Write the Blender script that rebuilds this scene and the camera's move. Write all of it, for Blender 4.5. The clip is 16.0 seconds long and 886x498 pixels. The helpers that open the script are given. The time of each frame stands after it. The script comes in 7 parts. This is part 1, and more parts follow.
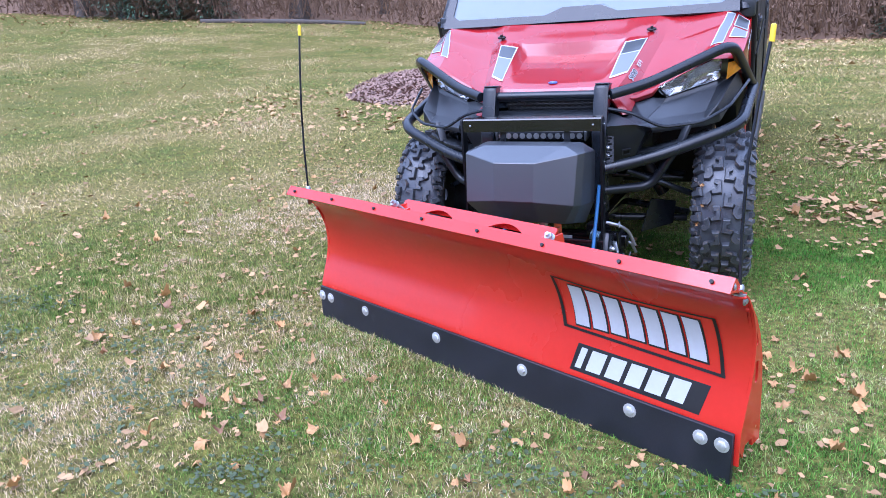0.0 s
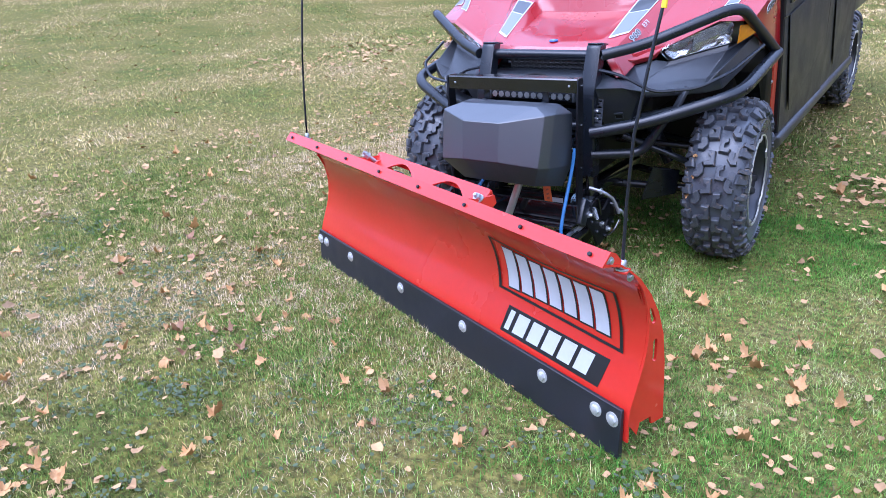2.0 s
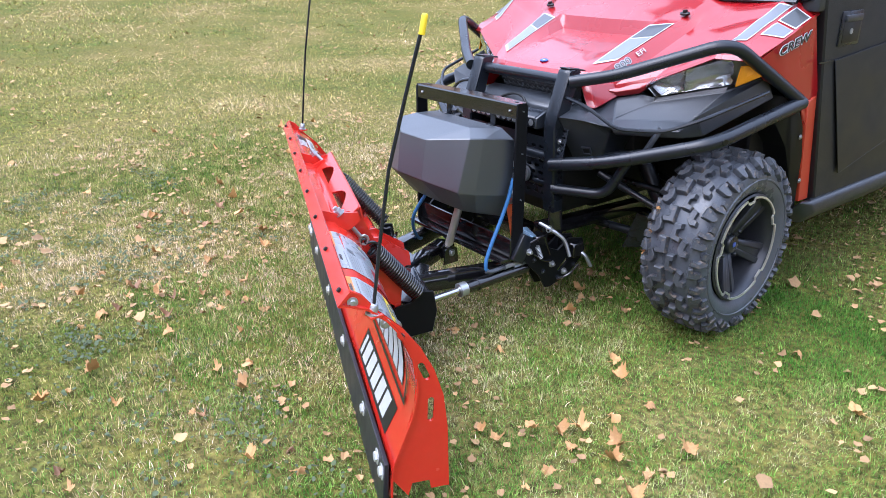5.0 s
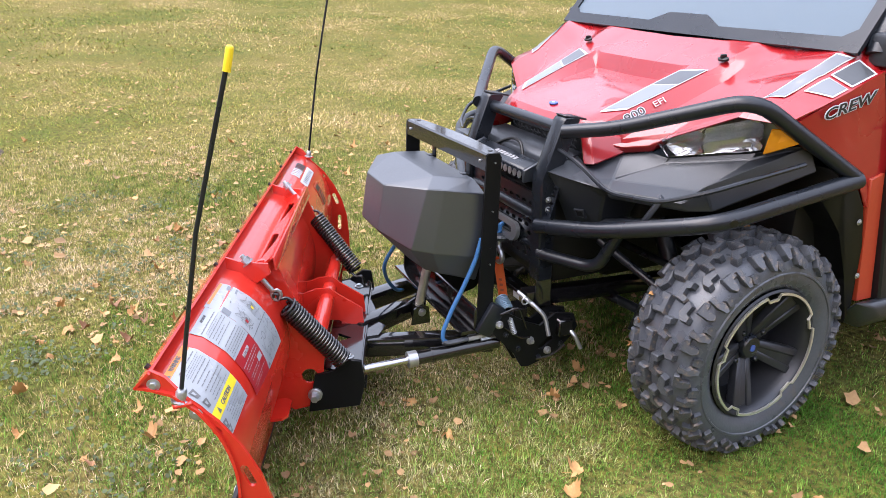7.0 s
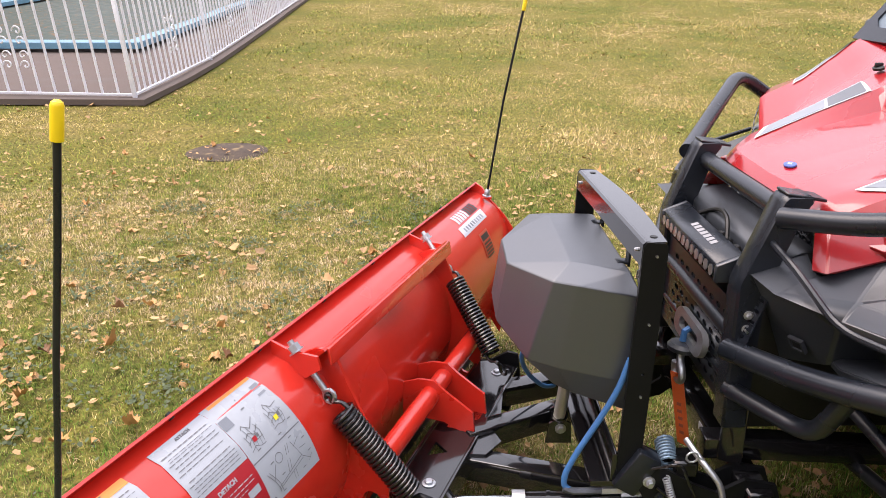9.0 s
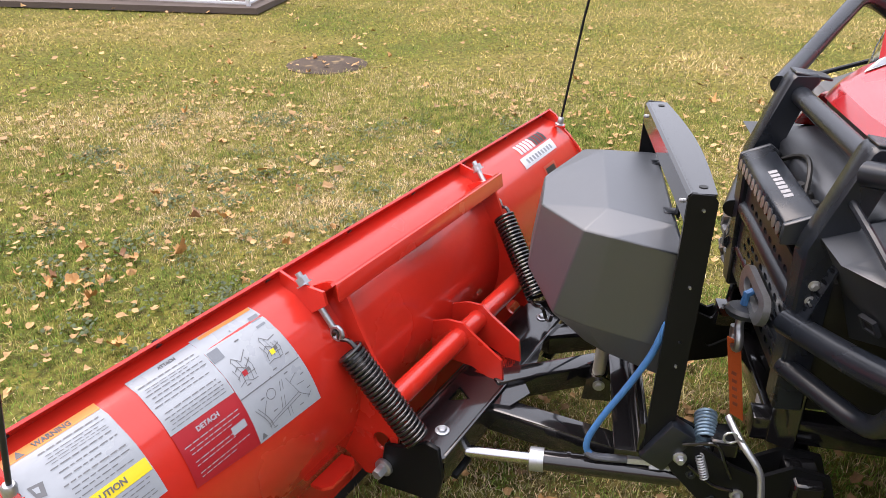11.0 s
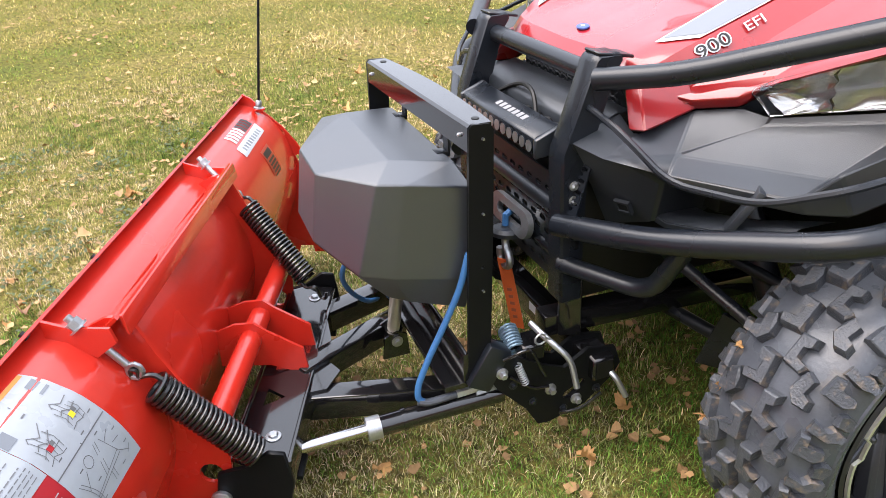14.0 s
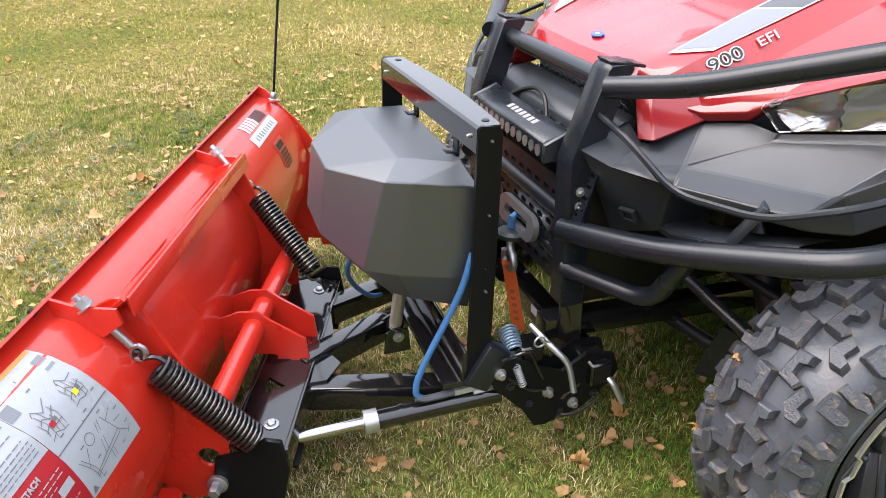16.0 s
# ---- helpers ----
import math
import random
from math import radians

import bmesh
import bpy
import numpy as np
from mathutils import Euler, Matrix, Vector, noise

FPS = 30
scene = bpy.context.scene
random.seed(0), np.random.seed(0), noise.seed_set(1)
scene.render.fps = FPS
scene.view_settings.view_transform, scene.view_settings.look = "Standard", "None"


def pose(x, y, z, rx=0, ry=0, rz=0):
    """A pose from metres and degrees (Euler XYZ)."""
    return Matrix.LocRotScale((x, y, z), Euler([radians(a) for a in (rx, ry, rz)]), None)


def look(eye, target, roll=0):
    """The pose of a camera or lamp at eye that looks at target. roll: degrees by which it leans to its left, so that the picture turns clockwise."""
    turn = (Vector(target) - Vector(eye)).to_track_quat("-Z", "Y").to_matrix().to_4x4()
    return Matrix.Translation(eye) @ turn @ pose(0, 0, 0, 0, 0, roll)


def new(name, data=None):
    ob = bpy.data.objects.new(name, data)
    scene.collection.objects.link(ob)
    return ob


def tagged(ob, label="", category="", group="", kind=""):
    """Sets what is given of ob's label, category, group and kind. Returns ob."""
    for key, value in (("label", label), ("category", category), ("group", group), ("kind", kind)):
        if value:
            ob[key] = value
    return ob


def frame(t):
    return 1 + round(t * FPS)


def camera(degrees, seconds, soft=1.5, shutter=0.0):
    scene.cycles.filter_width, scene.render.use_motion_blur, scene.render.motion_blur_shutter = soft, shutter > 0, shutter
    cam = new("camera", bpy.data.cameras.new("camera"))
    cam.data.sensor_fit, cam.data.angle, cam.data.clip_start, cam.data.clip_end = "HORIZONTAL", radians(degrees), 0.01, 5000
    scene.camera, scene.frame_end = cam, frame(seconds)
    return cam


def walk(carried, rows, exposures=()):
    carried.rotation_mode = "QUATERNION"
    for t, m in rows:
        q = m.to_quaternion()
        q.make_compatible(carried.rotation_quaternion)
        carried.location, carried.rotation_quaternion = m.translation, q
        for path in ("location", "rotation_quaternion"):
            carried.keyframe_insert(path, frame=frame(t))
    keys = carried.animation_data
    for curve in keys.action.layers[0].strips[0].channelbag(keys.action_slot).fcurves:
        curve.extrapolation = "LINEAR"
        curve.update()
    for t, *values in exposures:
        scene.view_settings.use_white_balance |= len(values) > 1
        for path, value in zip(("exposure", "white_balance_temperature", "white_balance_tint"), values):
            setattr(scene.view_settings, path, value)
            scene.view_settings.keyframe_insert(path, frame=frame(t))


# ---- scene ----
cam = camera(63.1, 16.0, soft=0.6)

PATH = [
    (0, (0.879, -3.216, 1.27), (0.052, -1.524, 0.598), -5.1),
    (0.5, (1.043, -3.203, 1.253), (0.127, -1.558, 0.578), -5.2),
    (1, (1.24, -3.203, 1.255), (0.239, -1.618, 0.558), -5.2),
    (1.5, (1.324, -3.136, 1.245), (0.262, -1.609, 0.511), -4.8),
    (2, (1.4, -2.974, 1.254), (0.294, -1.496, 0.484), -4.5),
    (2.5, (1.479, -2.877, 1.252), (0.338, -1.437, 0.46), -4.2),
    (3, (1.682, -2.761, 1.233), (0.486, -1.358, 0.457), -3.7),
    (3.2, (1.774, -2.728, 1.244), (0.545, -1.355, 0.466), -3.6),
    (5.3, (2.08, -2.108, 1.241), (0.544, -1.069, 0.494), 0.0),
    (5.5, (2.118, -2.059, 1.244), (0.559, -1.05, 0.502), 0.3),
    (6, (2.123, -1.897, 1.232), (0.514, -0.956, 0.508), 1.2),
    (6.5, (2.067, -1.703, 1.249), (0.421, -0.82, 0.534), 1.9),
    (7, (2.003, -1.543, 1.244), (0.3, -0.767, 0.538), 1.6),
    (7.5, (1.932, -1.332, 1.26), (0.103, -0.842, 0.615), 1.6),
    (8, (1.831, -1.22, 1.26), (-0.046, -1.035, 0.597), 0.9),
    (8.2, (1.76, -1.18, 1.255), (-0.122, -1.048, 0.591), 0.7),
    (10.3, (1.395, -0.858, 1.247), (-0.42, -1.033, 0.424), 0.2),
    (10.5, (1.392, -0.853, 1.241), (-0.41, -1.066, 0.399), 0.4),
    (11, (1.391, -0.847, 1.234), (-0.364, -1.145, 0.322), 0.1),
    (11.5, (1.402, -0.884, 1.202), (-0.316, -1.117, 0.205), -1.9),
    (12, (1.385, -0.984, 1.2), (-0.336, -0.98, 0.182), -2.3),
    (12.5, (1.366, -1.04, 1.185), (-0.336, -0.741, 0.177), -2.4),
    (13, (1.35, -1.071, 1.182), (-0.312, -0.571, 0.189), -3.1),
    (13.5, (1.355, -1.081, 1.178), (-0.304, -0.5, 0.223), -3.0),
    (14, (1.364, -1.089, 1.177), (-0.295, -0.475, 0.243), -1.8),
    (14.5, (1.377, -1.097, 1.177), (-0.286, -0.494, 0.244), -1.0),
    (15, (1.377, -1.095, 1.177), (-0.286, -0.495, 0.243), -0.3),
    (15.5, (1.378, -1.097, 1.18), (-0.286, -0.5, 0.245), 0.3),
    (16, (1.379, -1.088, 1.183), (-0.286, -0.495, 0.248), 0.7),
]
walk(cam, [(t, look(eye, target, roll)) for t, eye, target, roll in PATH], [(0.0, 1.21, 5000, 26), (3.2, 1.28, 5130, 26), (5.3, 1.40, 5750, 19), (7.0, 1.43, 6500, 21), (8.2, 1.33, 7300, 25), (10.5, 1.29, 7250, 21), (11.2, 1.31, 7150, 21), (12.5, 1.52, 6950, 17), (16.0, 1.52, 6950, 17)])

# ---- world and light: an overcast late-autumn day ----
world = bpy.data.worlds.new("overcast_sky")
scene.world = world
world.use_nodes = True
wn, wl = world.node_tree.nodes, world.node_tree.links
sky = wn.new("ShaderNodeTexSky")
sky.sky_type = 'NISHITA'
sky.sun_disc = False
sky.sun_elevation, sky.sun_rotation = radians(42), radians(150)
sky.air_density, sky.dust_density, sky.ozone_density = 1.0, 6.0, 1.0
grey = wn.new("ShaderNodeMix")
grey.data_type = 'RGBA'
grey.inputs[0].default_value = 0.8
grey.inputs[7].default_value = (7.3, 8.4, 9.9, 1)
wl.new(sky.outputs[0], grey.inputs[6])
way, axes, dome, shade = wn.new("ShaderNodeTexCoord"), wn.new("ShaderNodeSeparateXYZ"), wn.new("ShaderNodeMapRange"), wn.new("ShaderNodeMix")
wl.new(way.outputs["Generated"], axes.inputs[0])
wl.new(axes.outputs["Z"], dome.inputs["Value"])
dome.inputs["To Min"].default_value, dome.inputs["To Max"].default_value = 0.52, 1.38
shade.data_type, shade.blend_type = 'RGBA', 'MULTIPLY'
shade.inputs[0].default_value = 1.0
wl.new(grey.outputs[2], shade.inputs[6])
wl.new(dome.outputs[0], shade.inputs[7])
wl.new(shade.outputs[2], wn["Background"].inputs[0])
wn["Background"].inputs[1].default_value = 0.112

sun_data = bpy.data.lights.new("sun", 'SUN')
sun_data.energy, sun_data.angle, sun_data.color = 1.5, radians(48), (1.0, 0.97, 0.93)
sun = new("sun", sun_data)
sun.matrix_world = look((-2.2, -4.6, 9), (0, 0, 0))


# ---- materials ----
def material(name, base, rough=0.5, metal=0.0, vary=0.12, scale=6.0, fine=90.0, bump=0.0, coat=0.0, wear=None, wear_at=0.62, island=0.0, obj=0.0):
    """A surface with colour variation at two scales, fine relief and, if given, worn or dirty patches."""
    m = bpy.data.materials.new(name)
    m.use_nodes = True
    n, l = m.node_tree.nodes, m.node_tree.links
    b = n["Principled BSDF"]
    b.inputs["Metallic"].default_value = metal
    b.inputs["Coat Weight"].default_value = coat
    b.inputs["Coat Roughness"].default_value = 0.06
    co = n.new("ShaderNodeTexCoord")
    big, small = n.new("ShaderNodeTexNoise"), n.new("ShaderNodeTexNoise")
    big.inputs["Scale"].default_value, small.inputs["Scale"].default_value = scale, fine
    big.inputs["Detail"].default_value, small.inputs["Detail"].default_value = 5, 3
    for t in (big, small):
        l.new(co.outputs["Object"], t.inputs["Vector"])
    add = n.new("ShaderNodeMath")
    add.operation = 'MULTIPLY_ADD'
    add.inputs[1].default_value = 0.6
    l.new(small.outputs[0], add.inputs[0])
    l.new(big.outputs[0], add.inputs[2])
    last = add.outputs[0]
    for amount, node, socket in ((island, "ShaderNodeNewGeometry", "Random Per Island"), (obj, "ShaderNodeObjectInfo", "Random")):
        if amount:
            g, a = n.new(node), n.new("ShaderNodeMath")
            a.operation = 'MULTIPLY_ADD'
            a.inputs[1].default_value = amount
            l.new(g.outputs[socket], a.inputs[0])
            l.new(last, a.inputs[2])
            last = a.outputs[0]
    span = n.new("ShaderNodeMapRange")
    mid = 0.8 + (island + obj) / 2
    span.inputs["From Min"].default_value, span.inputs["From Max"].default_value = mid - 0.35 - (island + obj) / 2, mid + 0.35 + (island + obj) / 2
    span.inputs["To Min"].default_value, span.inputs["To Max"].default_value = 1 - vary, 1 + vary
    l.new(last, span.inputs["Value"])
    tint = n.new("ShaderNodeMix")
    tint.data_type, tint.blend_type = 'RGBA', 'MULTIPLY'
    tint.inputs[0].default_value = 1.0
    tint.inputs[6].default_value = (*base, 1)
    l.new(span.outputs[0], tint.inputs[7])
    colour = tint.outputs[2]
    if wear:
        w, ramp, mix = n.new("ShaderNodeTexNoise"), n.new("ShaderNodeValToRGB"), n.new("ShaderNodeMix")
        w.inputs["Scale"].default_value, w.inputs["Detail"].default_value = scale * 1.7, 8
        l.new(co.outputs["Object"], w.inputs["Vector"])
        ramp.color_ramp.elements[0].position, ramp.color_ramp.elements[1].position = wear_at, wear_at + 0.12
        mix.data_type = 'RGBA'
        l.new(w.outputs[0], ramp.inputs[0])
        l.new(ramp.outputs[0], mix.inputs[0])
        l.new(colour, mix.inputs[6])
        mix.inputs[7].default_value = (*wear, 1)
        colour = mix.outputs[2]
    l.new(colour, b.inputs["Base Color"])
    r = n.new("ShaderNodeMapRange")
    r.inputs["From Min"].default_value, r.inputs["From Max"].default_value = 0.3, 0.7
    r.inputs["To Min"].default_value, r.inputs["To Max"].default_value = max(rough * 0.8, 0.02), min(rough * 1.2, 1)
    l.new(big.outputs[0], r.inputs["Value"])
    l.new(r.outputs[0], b.inputs["Roughness"])
    if bump:
        bp = n.new("ShaderNodeBump")
        bp.inputs["Strength"].default_value, bp.inputs["Distance"].default_value = bump, 0.002
        l.new(small.outputs[0], bp.inputs["Height"])
        l.new(bp.outputs[0], b.inputs["Normal"])
    return m


M = {
    "plow_red": material("plow_red", (0.56, 0.026, 0.014), 0.25, vary=0.07, scale=3, fine=60, coat=0.55, bump=0.03, wear=(0.60, 0.07, 0.05), wear_at=0.68),
    "body_red": material("body_red", (0.31, 0.008, 0.011), 0.28, vary=0.05, scale=3, fine=300, coat=0.75),
    "orange_red": material("orange_red", (0.42, 0.05, 0.02), 0.45, vary=0.1),
    "steel_black": material("steel_black", (0.007, 0.007, 0.008), 0.14, vary=0.2, coat=0.6, bump=0.05, fine=40),
    "satin_black": material("satin_black", (0.0085, 0.0110, 0.0155), 0.28, vary=0.2, fine=500, bump=0.05),
    "plastic_black": material("plastic_black", (0.020, 0.024, 0.030), 0.38, vary=0.15, fine=800, bump=0.15),
    "cover_black": material("cover_black", (0.028, 0.034, 0.043), 0.40, vary=0.12, scale=4, fine=900, bump=0.10),
    "door_black": material("door_black", (0.008, 0.0095, 0.012), 0.45, vary=0.15, fine=700, bump=0.15),
    # black cab plastic, with the windscreen's reflected haze put into its colour
    "hazed_grey": material("hazed_grey", (0.055, 0.062, 0.072), 0.6, vary=0.1, fine=600, bump=0.1),
    "edge_black": material("edge_black", (0.017, 0.018, 0.024), 0.45, vary=0.3, scale=9, fine=200, bump=0.1, wear=(0.04, 0.04, 0.045), wear_at=0.66),
    # near black: painted shade under the body and in holes, also black rubber
    "dark": material("shade_and_rubber_black", (0.004, 0.004, 0.004), 0.5, vary=0.3),
    "rubber": material("tyre_rubber", (0.064, 0.072, 0.086), 0.30, vary=0.25, scale=14, fine=160, bump=0.25, wear=(0.085, 0.080, 0.074), wear_at=0.60),
    "lug_rubber": material("lug_rubber", (0.052, 0.058, 0.068), 0.36, vary=0.4, scale=34, fine=260, bump=0.9, wear=(0.15, 0.12, 0.095), wear_at=0.55, obj=0.4),
    "rim_dark": material("rim_dark", (0.040, 0.043, 0.050), 0.36, metal=0.5, vary=0.15, bump=0.03),
    "machined": material("machined_alloy", (0.72, 0.71, 0.64), 0.38, metal=0.8, vary=0.1),
    "zinc": material("zinc", (0.42, 0.44, 0.46), 0.38, metal=0.85, vary=0.2, fine=250, bump=0.05),
    "chrome": material("chrome", (0.44, 0.45, 0.46), 0.2, metal=1.0, vary=0.06),
    "reflector": material("lamp_reflector", (0.52, 0.53, 0.54), 0.20, metal=0.9, vary=0.1),
    "spring_black": material("spring_black", (0.010, 0.010, 0.011), 0.24, vary=0.2, coat=0.4),
    "hose_blue": material("hose_blue", (0.035, 0.14, 0.33), 0.4, vary=0.2),
    "strap_orange": material("strap_orange", (0.80, 0.15, 0.035), 0.7, vary=0.15, fine=500, bump=0.2),
    "strap_print": material("strap_print", (0.42, 0.10, 0.05), 0.7, vary=0.15),
    "yellow": material("yellow_vinyl", (0.80, 0.58, 0.01), 0.4, vary=0.08),
    "amber": material("amber_lens", (0.85, 0.33, 0.01), 0.2, vary=0.05, coat=0.5),
    "grey_decal": material("grey_decal", (0.15, 0.165, 0.185), 0.3, vary=0.08, coat=0.5, fine=500),
    "dark_decal": material("dark_decal", (0.05, 0.055, 0.06), 0.35, vary=0.1, coat=0.4),
    "white": material("white_print", (0.50, 0.52, 0.55), 0.35, vary=0.05),
    "sheet_white": material("sheet_white", (0.33, 0.355, 0.38), 0.3, vary=0.05, coat=0.2),
    "ink": material("print_ink", (0.13, 0.13, 0.135), 0.4, vary=0.1),
    "black_print": material("black_print", (0.012, 0.012, 0.012), 0.4, vary=0.1),
    "grey_print": material("grey_print", (0.26, 0.26, 0.27), 0.45, vary=0.1),
    "orange_print": material("orange_print", (0.80, 0.25, 0.05), 0.4, vary=0.06),
    "yellow_print": material("yellow_print", (0.80, 0.62, 0.03), 0.4, vary=0.06),
    "red_print": material("red_print", (0.36, 0.014, 0.02), 0.4, vary=0.06),
    "blue_print": material("blue_print", (0.05, 0.10, 0.35), 0.3, vary=0.06),
    "fence_white": material("fence_white", (0.64, 0.66, 0.70), 0.45, vary=0.08, wear=(0.38, 0.38, 0.38), wear_at=0.7),
    "pool_blue": material("pool_blue", (0.11, 0.25, 0.34), 0.4, vary=0.2),
    # water's dark reflection is painted as a matt base; brown patches are leaves
    "pool_water": material("dark_reflection_water", (0.055, 0.075, 0.065), 0.55, vary=0.35, wear=(0.19, 0.095, 0.04), wear_at=0.57),
    "concrete": material("concrete", (0.110, 0.088, 0.078), 0.85, vary=0.2, scale=2, fine=120, bump=0.3),
    "timber": material("weathered_timber", (0.10, 0.085, 0.075), 0.9, vary=0.3, scale=5, bump=0.4),
    "grey_plastic": material("grey_plastic", (0.32, 0.35, 0.40), 0.5, vary=0.06),
    "bark": material("bark", (0.085, 0.07, 0.058), 0.95, vary=0.4, scale=8, fine=40, bump=0.8),
    "brush": material("dry_brush", (0.165, 0.100, 0.060), 0.9, vary=0.5, island=0.8),
    "needles": material("needles", (0.050, 0.098, 0.050), 0.7, vary=0.5, island=0.9),
    "mulch": material("bark_mulch", (0.26, 0.165, 0.125), 0.95, vary=0.4, island=0.9),
    "mulch_soil": material("mulch_soil", (0.17, 0.105, 0.078), 0.95, vary=0.5, scale=9, fine=60, bump=0.8),
    "leaf": material("dry_leaf", (0.47, 0.255, 0.095), 0.65, vary=0.45, scale=30, fine=220, obj=1.2, bump=0.6, wear=(0.60, 0.36, 0.15), wear_at=0.60),
    "leaf_dark": material("dark_dry_leaf", (0.29, 0.15, 0.075), 0.65, vary=0.45, scale=30, fine=220, obj=1.2, bump=0.6),
    "leaf_stuff": material("dry_leaf_litter", (0.39, 0.235, 0.105), 0.8, vary=0.6, island=1.0),
    "lid": material("manhole_concrete", (0.072, 0.056, 0.045), 0.95, vary=0.5, scale=7, bump=0.8, wear=(0.22, 0.16, 0.09), wear_at=0.56),
}


# black paint dimmed to hold the dark surroundings it would mirror
M["frame_dimmed_black"] = material("frame_dimmed_black", (0.006, 0.0065, 0.0075), 0.35, vary=0.2, fine=500, bump=0.08)
M["bright_zinc"] = material("bright_zinc", (0.66, 0.67, 0.68), 0.35, metal=0.6, vary=0.15, fine=250, bump=0.05)
for name, gloss in (("cover_black", 0.95), ("plastic_black", 0.8), ("frame_dimmed_black", 0.16), ("pool_water", 0.08), ("concrete", 0.15), ("lid", 0.1)):
    M[name].node_tree.nodes["Principled BSDF"].inputs["Specular IOR Level"].default_value = gloss
M["cover_black"].node_tree.nodes["Principled BSDF"].inputs["IOR"].default_value = 1.68


def glass_material(name, tint, rough, trans):
    m = bpy.data.materials.new(name)
    m.use_nodes = True
    b = m.node_tree.nodes["Principled BSDF"]
    b.inputs["Base Color"].default_value = (*tint, 1)
    b.inputs["Roughness"].default_value = rough
    b.inputs["Transmission Weight"].default_value = trans
    b.inputs["IOR"].default_value = 1.5
    return m


M["glass"] = glass_material("windscreen_glass", (0.36, 0.46, 0.54), 0.0, 1.0)
M["glass"].node_tree.nodes["Principled BSDF"].inputs["IOR"].default_value = 1.45
M["lens"] = glass_material("clear_lens", (0.97, 0.98, 0.98), 0.03, 1.0)


def lawn_material():
    """Late-autumn lawn: green and straw patches at several sizes over dark thatch, with shade between blades put into
    its colour.
    """
    m = bpy.data.materials.new("lawn")
    m.use_nodes = True
    n, l = m.node_tree.nodes, m.node_tree.links
    b = n["Principled BSDF"]
    b.inputs["Roughness"].default_value = 0.9
    b.inputs["Specular IOR Level"].default_value = 0.05
    co = n.new("ShaderNodeTexCoord")
    mixes = []
    for scale, detail, lo, hi in ((0.55, 6, 0.38, 0.62), (4.0, 6, 0.35, 0.65), (38.0, 4, 0.3, 0.7)):
        t, r = n.new("ShaderNodeTexNoise"), n.new("ShaderNodeMapRange")
        t.inputs["Scale"].default_value, t.inputs["Detail"].default_value = scale, detail
        l.new(co.outputs["Object"], t.inputs["Vector"])
        r.inputs["From Min"].default_value, r.inputs["From Max"].default_value = lo, hi
        l.new(t.outputs[0], r.inputs["Value"])
        mixes.append(r.outputs[0])
    def mix(f, a, c):
        x = n.new("ShaderNodeMix")
        x.data_type = 'RGBA'
        l.new(f, x.inputs[0])
        for k, v in ((6, a), (7, c)):
            if isinstance(v, tuple):
                x.inputs[k].default_value = (*v, 1)
            else:
                l.new(v, x.inputs[k])
        return x.outputs[2]
    patches = mix(mixes[0], (0.125, 0.155, 0.032), (0.34, 0.255, 0.095))
    patches = mix(mixes[1], patches, (0.21, 0.19, 0.040))
    # dark flecks: thatch, and painted shade between the blades
    l.new(mix(mixes[2], (0.062, 0.056, 0.021), patches), b.inputs["Base Color"])
    bp = n.new("ShaderNodeBump")
    bp.inputs["Strength"].default_value, bp.inputs["Distance"].default_value = 0.7, 0.02
    l.new(mixes[2], bp.inputs["Height"])
    l.new(bp.outputs[0], b.inputs["Normal"])
    return m


